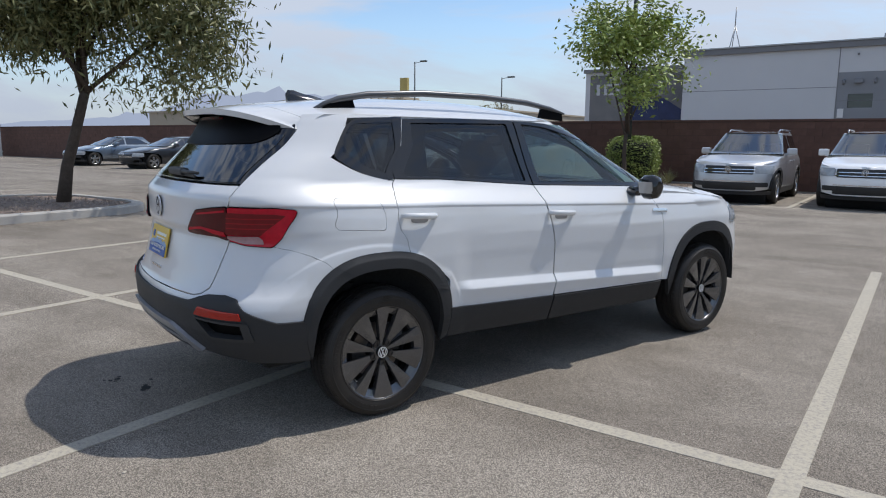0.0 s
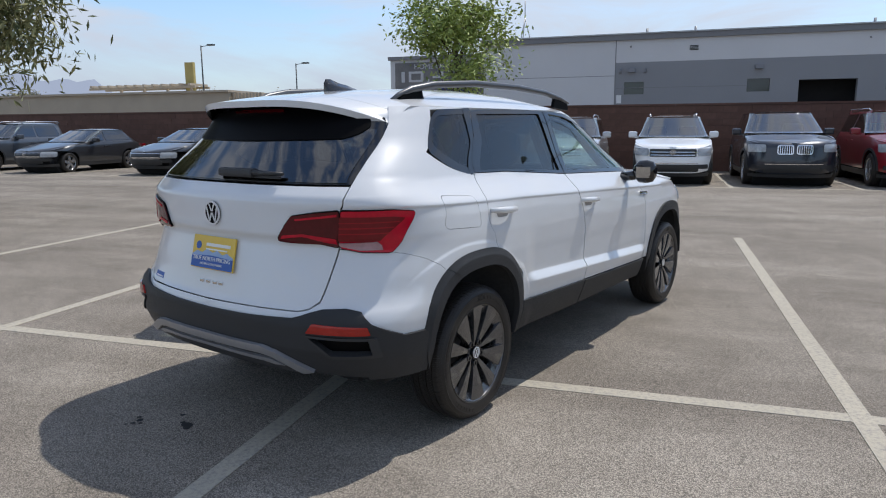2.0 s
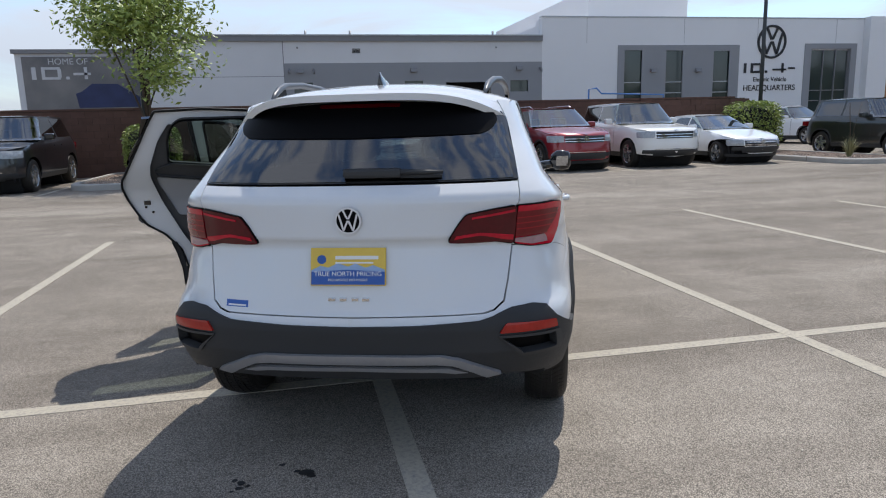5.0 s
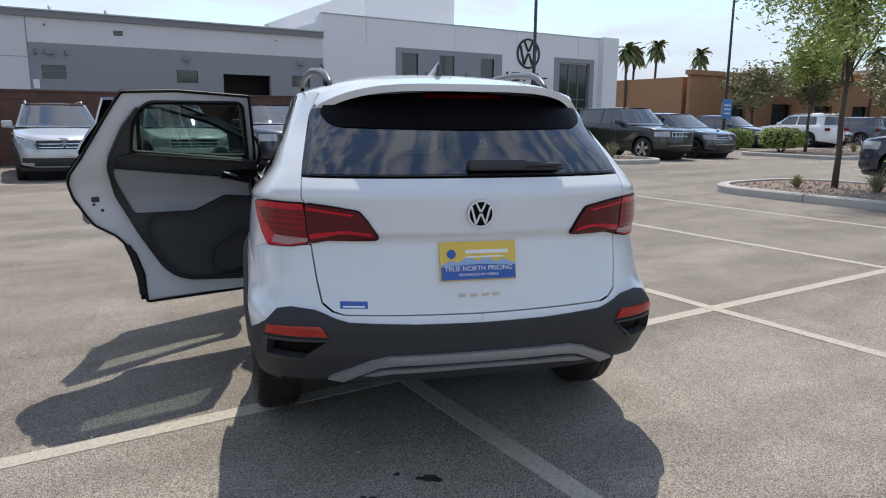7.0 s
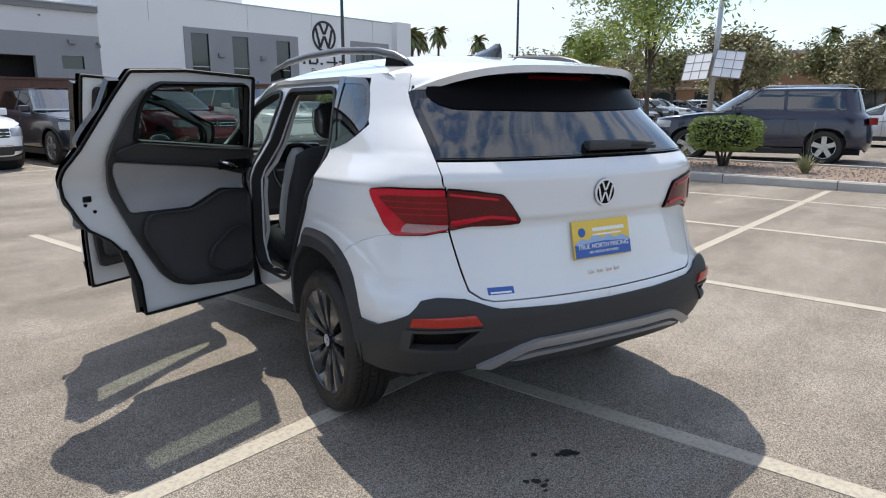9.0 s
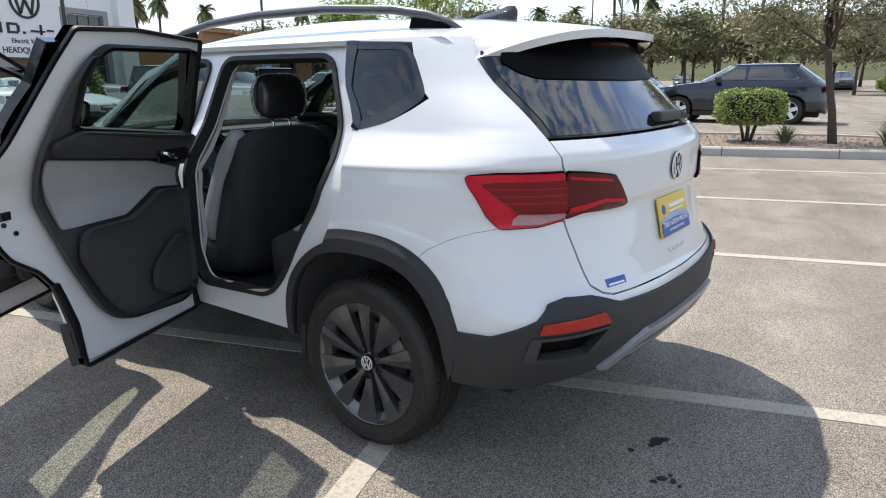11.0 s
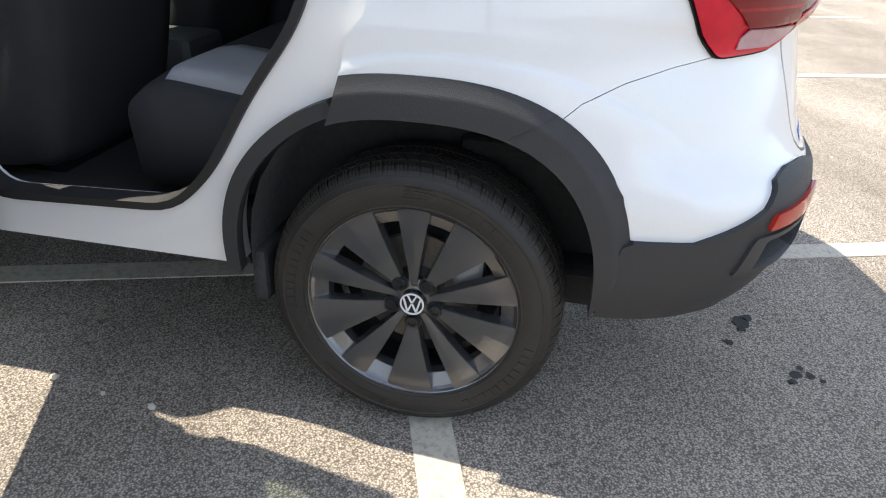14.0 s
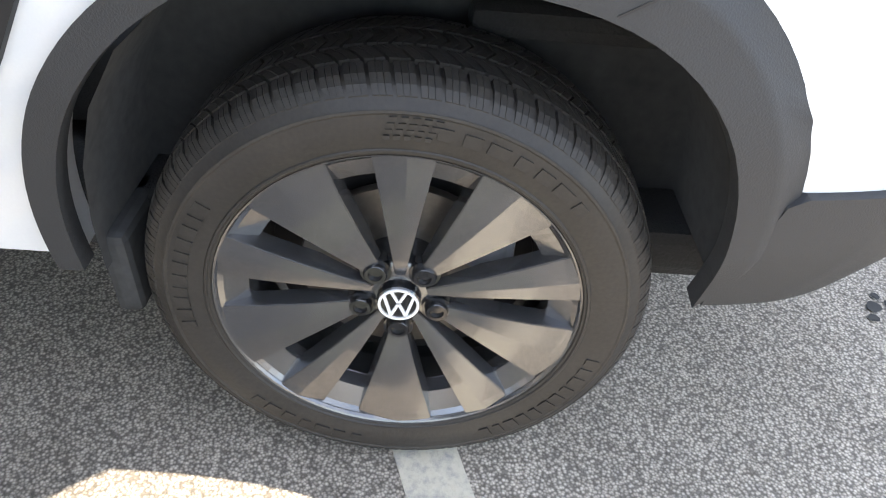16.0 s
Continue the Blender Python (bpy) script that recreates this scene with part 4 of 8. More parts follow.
def tree(at, height, spread, fork, lean, leaf_mat, count, size, seed, label, droop=0.3, narrow=0.3, crown_low=0.42, radius=0.09, wide=1.0):
    """A trunk that forks into limbs and twigs, with leaves in tufts round the twigs' ends."""
    rng_ = random.Random(seed)
    root = thing("tree", Matrix.Translation(at), label, "tree")
    trunk, limbs = bmesh.new(), bmesh.new()
    top = Vector((lean[0], lean[1], fork))
    pts = [Vector((0, 0, -0.05)), Vector((lean[0] * 0.25 + rng_.uniform(-0.03, 0.03), lean[1] * 0.25, fork * 0.33)), Vector((lean[0] * 0.6, lean[1] * 0.6 + rng_.uniform(-0.03, 0.03), fork * 0.66)), top]
    add_tube(trunk, pts, [radius * 1.25, radius, radius * 0.88, radius * 0.8], 9)
    tufts = []
    n = 9
    for i in range(n):
        a = 2 * math.pi * i / n + rng_.uniform(-0.3, 0.3)
        out = spread * rng_.uniform(0.45, 1.0)
        up = height * rng_.uniform(crown_low + 0.12, 1.0)
        if i % 3 == 0:
            out *= 0.35
            up = height * rng_.uniform(0.85, 1.0)
        grow = top + Vector((0.1 * math.cos(a + 2), 0.1 * math.sin(a + 2), (height - fork) * (0.0 if i % 3 == 1 else rng_.uniform(0.08, 0.5))))
        end = Vector((top.x + wide * out * math.cos(a), top.y + out * math.sin(a), max(up, fork * 0.9)))
        mid = grow.lerp(end, 0.5) + Vector((rng_.uniform(-0.15, 0.15), rng_.uniform(-0.15, 0.15), 0.18 * spread))
        add_tube(limbs, [top, grow, grow.lerp(mid, 0.6), mid, end], [radius * 0.55, radius * 0.42, radius * 0.34, radius * 0.22, radius * 0.07], 6)
        tufts += [end, mid, mid.lerp(end, 0.5)]
        for _ in range(10):
            base = mid.lerp(end, rng_.uniform(-0.3, 0.9))
            tip = base + Vector((rng_.gauss(0, 0.32), rng_.gauss(0, 0.32), rng_.gauss(0.02, 0.25))) * spread * 0.75
            tip.z = max(tip.z, height * crown_low)
            add_tube(limbs, [base, base.lerp(tip, 0.5) + Vector((0, 0, 0.05)), tip], [radius * 0.14, radius * 0.09, radius * 0.03], 4, cap=False)
            tufts += [tip, base.lerp(tip, 0.6)]
    part("trunk", trunk, BARK, root)
    part("limb_frame", limbs, BARK, root)
    centres = []
    sizes = [rng_.uniform(0.4, 1.3) for _ in tufts]
    while len(centres) < count:
        k = rng_.randrange(len(tufts))
        if rng_.random() > sizes[k]:
            continue
        r = 0.15 * spread * sizes[k]
        c = tufts[k] + Vector((rng_.gauss(0, r), rng_.gauss(0, r), rng_.gauss(0, r * 0.75)))
        if c.z > height * crown_low * 0.85:
            centres.append(c)
    part("crown", leaves_mesh(centres, size, rng_, droop, narrow), leaf_mat, root)
    return root


tree((-10.77, 3.8, 0.11), 5.2, 2.6, 2.1, (0.48, 0.33), LEAF, 58000, 0.17, 21, "leaning desert willow with long drooping grey-green leaves", 0.5, 0.24, 0.40, 0.11, 1.0)
tree((-4.3, 16.5, 0.11), 5.2, 2.0, 1.5, (0.05, 0), LEAF_FRESH, 7500, 0.16, 22, "young bright green tree in a bed before the wall", 0.2, 0.42, 0.36, 0.07, 1.1)
tree((11.72, 4.28, 0.11), 4.6, 1.8, 2.0, (0.12, 0.05), LEAF_FRESH, 9000, 0.13, 23, "slender young tree with light green leaves", 0.3, 0.3, 0.48, 0.055)
tree((11.3, -3.65, 0.11), 4.6, 2.1, 1.7, (0.1, 0.25), LEAF_OLIVE, 16000, 0.13, 24, "young tree with pale dusty olive leaves", 0.4, 0.22, 0.34, 0.07)
tree((26.4, 13.4, 0.11), 4.8, 1.6, 2.0, (0.05, 0), LEAF_FRESH, 6000, 0.18, 25, "young street tree in the far bed", 0.2, 0.35, 0.42, 0.06)
far_tree = tree((33, 9, 0), 4.6, 2.0, 1.6, (0.1, 0), LEAF_OLIVE, 6500, 0.26, 26, "dusty olive-leaved lot tree", 0.2, 0.4, 0.35, 0.09)
tagged(far_tree, group="trees across the lot")
far_green = tree((44, -19.5, 0), 4.6, 2.3, 1.8, (0.1, 0), LEAF, 6500, 0.28, 27, "green lot tree standing by a kerb", 0.2, 0.4, 0.38, 0.10)
tagged(far_green, group="trees across the lot")
rng = random.Random(8)
for u, v, s, g in ((58, 22, 1.3, 1), (70, 30, 1.5, 0), (66, 19, 1.4, 1), (74, 13, 1.5, 1), (62, 8, 1.4, 0), (80, 4, 1.6, 1), (57, 2, 1.3, 0), (88, -6, 1.6, 0), (72, -8, 1.4, 1), (64, -14, 1.3, 0), (92, -16, 1.6, 1), (58, -21, 1.1, 0), (78, -24, 1.5, 0), (70, -30, 1.4, 1), (96, -30, 1.7, 0), (98, 12, 1.7, 0), (84, 22, 1.6, 1), (95, 30, 1.7, 0), (64, 41, 1.5, 0), (76, 42, 1.6, 1), (54, -34, 1.3, 0), (90, -45, 1.7, 0), (60, -2, 1.4, 1), (66, -10, 1.5, 0), (72, -3, 1.5, 1), (80, -14, 1.6, 0), (58, -9, 1.3, 1), (85, -2, 1.6, 0), (64, -20, 1.4, 1), (90, -22, 1.7, 1), (52, -13, 1.2, 0), (95, -10, 1.7, 1), (100, 4, 1.7, 0), (88, 6, 1.6, 1), (76, -27, 1.6, 0), (70, 1, 1.5, 0), (82, -8, 1.6, 1)):
    copy_thing(far_green if g else far_tree, pose(u, v, 0, 0, 0, rng.uniform(0, 360)) @ Matrix.Diagonal((s, s, s * 0.95, 1)))
for u, v, s in ((-46, 62, 1.1), (-33, 58, 1.0), (-18, 66, 0.9), (-12, 62, 0.8), (-24, 70, 0.9), (-70, 60, 1.2)):
    copy_thing(far_tree, pose(u, v, 0, 0, 0, rng.uniform(0, 360)) @ Matrix.Diagonal((s, s, s, 1)))


def palm(at, height, seed, label, group):
    rng_ = random.Random(seed)
    root = thing("palm_tree", Matrix.Translation(at), label, "palm", group)
    lean = rng_.uniform(-0.3, 0.3)
    part("trunk", tube([(0, 0, 0), (lean * 0.3, 0, height * 0.4), (lean, 0, height)], [0.22, 0.15, 0.14], 8), BARK, root)
    V_, F_ = [], []
    for i in range(46):
        a, e = rng_.uniform(0, 6.283), rng_.uniform(-1.0, 1.2)
        L = rng_.uniform(1.3, 1.9)
        prev = None
        for k in range(6):
            t = k / 5
            r_ = L * t * math.cos(e * (1 - t) - 0.5 * t)
            z = height + L * (math.sin(e) * t - 0.55 * t * t)
            w = 0.26 * math.sin(math.pi * min(0.98, t * 0.85 + 0.12))
            c = Vector((lean + r_ * math.cos(a), r_ * math.sin(a), z))
            sd = Vector((-math.sin(a), math.cos(a), 0)) * w
            b = len(V_)
            V_ += [c - sd, c + sd - Vector((0, 0, 0.08))]
            if prev is not None:
                F_.append((prev, prev + 1, b + 1, b))
            prev = b
    part("fronds", raw(V_, F_), LEAF_PALM, root)
    skirt = bmesh.new()
    add_tube(skirt, [(lean * 0.9, 0, height - 1.3), (lean, 0, height - 0.4), (lean, 0, height + 0.1)], [0.22, 0.5, 0.3], 9)
    part("dry_skirt", skirt, BARK, root, "skirt of dead brown fronds")
    return root


palm_one = palm((60, 55, 0), 9.5, 31, "tall fan palm with a shaggy crown", "fan palms on the skyline")
for u, v, h in ((63, 57, 1.0), (68, 58, 1.12), (72, 54, 1.0), (104, 30, 1.05), (101, 26, 1.0), (92, 52, 1.15), (95, 50, 1.1), (97, 2, 1.15), (78, 3, 1.2), (73, 5, 1.2), (67, -5, 1.3), (66, -8, 1.25), (99, 18, 1.1), (110, 14, 1.2), (85, 40, 1.0), (84, 37, 0.95)):
    copy_thing(palm_one, pose(u, v, 0, 0, 0, rng.uniform(0, 360)) @ Matrix.Diagonal((1, 1, h, 1)))


def hedge(at, sx, sy, z0, z1, seed, label, count=7000, size=0.055, stems=True, leaf=None):
    """A clipped bush: bare stems below, a dense rounded block of small leaves above."""
    rng_ = random.Random(seed)
    root = thing("clipped_bush", Matrix.Translation(at), label, "bush")
    if stems:
        st = bmesh.new()
        for k in range(6):
            a = k * 1.05
            add_tube(st, [(0.06 * math.cos(a), 0.06 * math.sin(a), 0), (0.22 * sx * math.cos(a), 0.22 * sy * math.sin(a), z0 * 0.8), (0.35 * sx * math.cos(a), 0.35 * sy * math.sin(a), z0 + 0.15)], [0.03, 0.022, 0.012], 5)
        part("stems", st, BARK, root)
    pts = []
    zc, hz = (z0 + z1) / 2, (z1 - z0) / 2
    while len(pts) < count:
        d = Vector((rng_.gauss(0, 1), rng_.gauss(0, 1), rng_.gauss(0, 1))).normalized()
        k = (abs(d.x) ** 4 + abs(d.y) ** 4 + abs(d.z) ** 4) ** -0.25
        r_ = k * (1 - abs(rng_.gauss(0, 0.09))) * (1 + 0.05 * noise.noise(d * 4 + Vector((seed, 0, 0))))
        pts.append((d.x * r_ * sx, d.y * r_ * sy, zc + d.z * r_ * hz))
    part("foliage", leaves_mesh(pts, size, rng_, 0, 0.5), leaf or LEAF_FRESH, root)
    # added near-black core: stands in for the shade deep among the leaves
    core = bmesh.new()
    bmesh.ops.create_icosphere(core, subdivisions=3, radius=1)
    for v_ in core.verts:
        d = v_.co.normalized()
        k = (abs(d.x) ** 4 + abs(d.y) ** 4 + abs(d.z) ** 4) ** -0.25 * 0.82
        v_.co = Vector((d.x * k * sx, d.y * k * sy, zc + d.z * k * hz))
    part("shade_core", core, DARK, root)
    return root


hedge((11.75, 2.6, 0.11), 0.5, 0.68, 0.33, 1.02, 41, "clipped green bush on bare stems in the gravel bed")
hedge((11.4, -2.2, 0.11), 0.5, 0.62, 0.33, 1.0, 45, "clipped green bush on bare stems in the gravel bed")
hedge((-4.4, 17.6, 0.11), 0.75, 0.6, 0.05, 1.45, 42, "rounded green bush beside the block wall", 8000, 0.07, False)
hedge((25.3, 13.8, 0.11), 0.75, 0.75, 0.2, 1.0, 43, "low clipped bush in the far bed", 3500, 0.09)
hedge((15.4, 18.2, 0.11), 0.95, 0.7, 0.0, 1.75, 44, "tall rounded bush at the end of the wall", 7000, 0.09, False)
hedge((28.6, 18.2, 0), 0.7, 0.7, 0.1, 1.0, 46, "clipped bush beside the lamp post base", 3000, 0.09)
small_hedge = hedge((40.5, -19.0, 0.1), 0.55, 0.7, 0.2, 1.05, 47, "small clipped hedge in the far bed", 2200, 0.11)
tagged(small_hedge, group="hedges in the far bed")
for u, v in ((42.5, -18.3), (40.2, -21.5), (43.5, -20.8), (40.5, -24), (44, -24.5), (41, -27.5), (58, -17), (60, -18.5), (62, -17.5), (56, -16)):
    copy_thing(small_hedge, pose(u, v, 0.05, 0, 0, rng.uniform(0, 360)))


def tuft(at, radius, height, count, seed, label, stalks=0):
    rng_ = random.Random(seed)
    root = thing("grass_tuft", Matrix.Translation(at), label, "plant")
    V_, F_ = [], []
    for i in range(count):
        a, e = rng_.uniform(0, 6.283), rng_.uniform(0.15, 1.0)
        L, w = height * rng_.uniform(0.7, 1.15), rng_.uniform(0.007, 0.014)
        out = Vector((math.cos(a), math.sin(a), 0))
        sd = Vector((-math.sin(a), math.cos(a), 0)) * w
        prev = None
        for k in range(4):
            t = k / 3
            c = out * (radius * e * (0.1 + 0.9 * t * (0.6 + 0.4 * t))) + Vector((0, 0, L * t * (1 - 0.42 * e * t)))
            ww = sd * (1 - 0.95 * t)
            b = len(V_)
            V_ += [c - ww, c + ww]
            if prev is not None:
                F_.append((prev, prev + 1, b + 1, b))
            prev = b
    part("foliage", raw(V_, F_), BLADE, root)
    for i in range(stalks):
        a = rng_.uniform(0, 6.283)
        part("flower_stalk", tube([(0, 0, 0), (0.1 * math.cos(a), 0.1 * math.sin(a), height * 1.2), (0.3 * math.cos(a), 0.3 * math.sin(a), height * 2.2)], [0.008, 0.006, 0.004], 5), BARK, root)
    return root


for k, (u, v, r_, h, st) in enumerate(((11.15, 4.7, 0.28, 0.3, 0), (11.6, 3.45, 0.42, 0.45, 0), (11.2, 0.95, 0.4, 0.42, 2), (11.3, -2.85, 0.5, 0.42, 0), (10.9, -4.45, 0.5, 0.6, 2), (-10.7, 2.2, 0.5, 0.55, 2), (-3.0, 15.8, 0.5, 0.5, 0), (-3.6, 18.6, 0.5, 0.5, 0), (15.3, 13.6, 0.4, 0.7, 3), (-9.6, 0.6, 0.4, 0.35, 0), (28.5, 12.5, 0.4, 0.5, 0))):
    tuft((u, v, 0.11), r_, h, 150, 50 + k, "spiky desert grass tuft in the gravel" if not st else "spiky desert yucca with thin flower stalks", st)


# ---- posts and signs ----
def lamp_post(u, v, h, label, concrete=True, arm=True, tilt=0.0):
    post = thing("lamp_post", Matrix.Translation((u, v, 0)), label, "lamp post")
    if concrete:
        part("concrete_base", lathed_z([(0.0, 0.75), (0.25, 0.75), (0.28, 0.7), (0.28, 0), (0.0, 0)]), CONCRETE, post)
    part("pole", tube([(0, 0, 0.7 if concrete else 0), (0, 0, h)], [0.075, 0.055], 10), POLE_GREEN, post)
    if arm:
        part("arm", tube([(0, 0, h - 0.1), (0.9, 0, h)], 0.03, 6), POLE_GREEN, post)
        part("lamp_head", box(0.7, -0.16, h - 0.05, 1.35, 0.16, h + 0.08, 0.02), POLE_GREEN, post)
    return post


def lathed_z(profile):
    me = lathed([(r, o) for r, o in profile], 20)
    me.transform(Matrix.Rotation(radians(-90), 4, "Y") @ Matrix.Diagonal((1, 1, 1, 1)))
    zs = [v.co.z for v in me.vertices]
    if min(zs) < -0.01:
        me.transform(Matrix.Diagonal((1, 1, -1, 1)))
    return me


lamp_post(-4.45, 17.3, 8.0, "dark green lamp post behind a young tree", False)
lamp_post(16.45, 19.2, 8.5, "tall dark lamp post at the end of the wall", False)
lamp_post(29.2, 19.4, 9.0, "tall dark lamp post on a concrete base with a blue sign")
lamp_post(-31.7, 56.0, 7.5, "distant thin lamp post beyond the wall", False)
lamp_post(-37.0, 49.0, 8.6, "distant lamp post behind the buff building", False)
lamp_post(37.0, -20.2, 7.5, "lamp post on a concrete base in the far bed")
lamp_post(52, 3, 8.5, "distant dark lamp post across the lot", False)
lamp_post(60, 6, 9, "distant dark lamp post across the lot", False)
bs = thing("blue_sign", Matrix.Translation((28.95, 19.15, 0)), "small blue and white sign fixed to a lamp post", "sign")
part("sign_board", box(-0.35, -0.06, 1.5, 0.35, -0.02, 2.45, 0.01), SIGN_BLUE, bs)
bars = bmesh.new()
for k in range(3):
    add_box(bars, -0.25, -0.068, 1.72 + 0.2 * k, 0.25, -0.062, 1.79 + 0.2 * k)
part("sign_text_bars", bars, SIGN_WHITE, bs)
part("sign_bracket", box(-0.05, -0.02, 1.6, 0.05, 0.25, 2.3), GALV, bs)

solar = thing("solar_mast", Matrix.Translation((30.0, 9.22, 0)), "galvanised mast carrying two tilted solar panels", "solar panel")
part("mast", tube([(0, 0, 0), (0.0, -0.3, 8.0)], [0.13, 0.1], 10), GALV, solar)
for s, tilt in ((-1, 14), (1, -6)):
    pan = thing("solar_panel")
    pan.parent = solar
    pan.matrix_basis = pose(-0.25, s * 0.70 - 0.12, 3.08 - 0.04 * s, tilt, -62, 0)
    part("panel_sheet", box(-0.65, -0.6, -0.02, 0.65, 0.6, 0.02), SIGN_WHITE, pan)
    fr = bmesh.new()
    for k in range(4):
        add_box(fr, -0.67, -0.62 + 0.405 * k, -0.05, 0.67, -0.59 + 0.405 * k, 0.03)
    for k in range(4):
        add_box(fr, -0.68 + 0.44 * k, -0.62, -0.05, -0.65 + 0.44 * k, 0.62, 0.03)
    part("panel_frame", fr, TRIM_GREY, pan)

gate = thing("metal_gate", Matrix.Translation((-51.5, 18.5, 0)), "tall grey metal gate of upright slats", "gate")
for k in range(12):
    part("slat", box(0.16 * k, -0.02, 0.0, 0.16 * k + 0.1, 0.02, 2.3), GALV, gate)
for z in (0.3, 2.1):
    part("rail", box(0, 0.02, z, 1.9, 0.06, z + 0.08), GALV, gate)

rack = thing("blue_rail", Matrix.Translation((10.2, 20.4, 0)), "pale blue tubular rail showing over the wall", "rail")
part("rail_tube", tube([(0, 0, 0), (0, 0, 2.45), (0.3, 0, 2.5), (0.5, 0, 2.3), (3.0, 0, 2.22), (3.0, 0, 0)], 0.03, 6), SIGN_BLUE, rack)

# ---- car materials ----
RUBBER = mat("tyre_rubber", (0.022, 0.0205, 0.0195), 0.46, vary=0.3, scale=9, bump=0.12, grain=160, spec=0.3, dirt=(0.036, 0.032, 0.028))
BLACK_TRIM = mat("black_plastic", (0.028, 0.029, 0.031), 0.55, vary=0.15, scale=8, bump=0.12, grain=400)
GLOSS_BLACK = mat("gloss_black", (0.008, 0.008, 0.009), 0.06, vary=0.1, coat=0.6)
CHROME = mat("chrome", (0.75, 0.75, 0.76), 0.1, metal=1.0, vary=0.03)
ALLOY = mat("silver_alloy", (0.50, 0.51, 0.52), 0.25, metal=0.8, vary=0.08)
LAMP_CLEAR = mat("headlamp_lens", (0.35, 0.37, 0.39), 0.05, vary=0.4, scale=14, spec=0.9, coat=0.5)
TINT = glass("tinted_glass", (0.05, 0.06, 0.06), base=0.10)
CLEAR = glass("windscreen_glass", (0.50, 0.57, 0.53), base=0.16)
CABIN = mat("cabin_dark", (0.02, 0.02, 0.021), 0.8, vary=0.2)
PLATE_PLAIN = mat("plain_plate", (0.5, 0.5, 0.5), 0.5, vary=0.1)


def paint(name, color, metal=0.0, rough=0.3):
    return mat(name, color, rough, metal=metal, vary=0.03, scale=3, coat=1.0, grain=300)


def car_wheel(parent, x, y, r, width, rim_mat, sides=36, spokes=5):
    """Tyre, rim with spokes and hub of a parked car."""
    w = thing("wheel")
    w.parent = parent
    w.matrix_basis = Matrix.Translation((x, y, r)) @ (Matrix.Identity(4) if x > 0 else Matrix.Rotation(math.pi, 4, "Z"))
    h = width / 2
    part("tyre", lathed([(r * 0.68, -h * 0.9), (r * 0.86, -h), (r * 0.97, -h * 0.85), (r, -h * 0.6), (r, h * 0.6), (r * 0.97, h * 0.85), (r * 0.86, h), (r * 0.68, h * 0.9), (r * 0.66, h * 0.7)], sides), RUBBER, w)
    rim = bmesh.new()
    me = lathed([(r * 0.69, h * 0.9), (r * 0.65, h * 0.8), (r * 0.62, h * 0.3), (r * 0.60, -h * 0.7)], sides)
    rim.from_mesh(me)
    for k in range(spokes):
        a = 2 * math.pi * k / spokes
        add_box(rim, h * 0.35, -0.05 * r / 0.35, 0.0, h * 0.75, 0.05 * r / 0.35, r * 0.66, 0, Matrix.Rotation(a, 4, "X"))
    bmesh.ops.create_cone(rim, cap_ends=True, segments=16, radius1=r * 0.2, radius2=r * 0.16, depth=h * 0.6, matrix=Matrix.Translation((h * 0.5, 0, 0)) @ Matrix.Rotation(radians(90), 4, "Y"))
    part("rim", rim, rim_mat, w)
    part("wheel_back", lathed([(0.0, -h * 0.1), (r * 0.62, -h * 0.1), (r * 0.62, -h * 0.3)], 20), DARK, w)
    return w


def arch(cy, r, z0, cz, n=10, sq=2.4):
    """Upper half of a wheel arch as side points, from front to rear."""
    out = []
    for i in range(n + 1):
        a = math.pi * i / n
        c, s = math.cos(a), math.sin(a)
        k = (abs(c) ** sq + abs(s) ** sq) ** (-1 / sq)
        out.append((cy + r * k * c, max(z0, cz + r * k * s)))
    return out


STYLE = {
    # length, width, height, wheelbase, tyre radius, belt, bonnet height at the nose, bonnet height at the screen, screen base y, screen top y, roof end y, tail glass base y
    "suv": (4.60, 1.86, 1.68, 2.75, 0.36, 1.10, 0.95, 1.10, 2.02, 1.30, -0.55, -0.72),
    "big_suv": (5.0, 1.98, 1.76, 2.98, 0.38, 1.16, 1.04, 1.18, 2.22, 1.50, -0.70, -0.88),
    "boxy": (5.0, 2.0, 1.86, 2.9, 0.39, 1.22, 1.08, 1.20, 2.15, 1.62, -0.82, -0.98),
    "sedan": (4.68, 1.80, 1.45, 2.70, 0.33, 0.98, 0.78, 0.98, 1.95, 1.05, -0.05, -0.75),
    "coupe_suv": (4.97, 1.98, 1.70, 2.98, 0.38, 1.16, 1.02, 1.17, 2.22, 1.45, -0.15, -0.85),
}


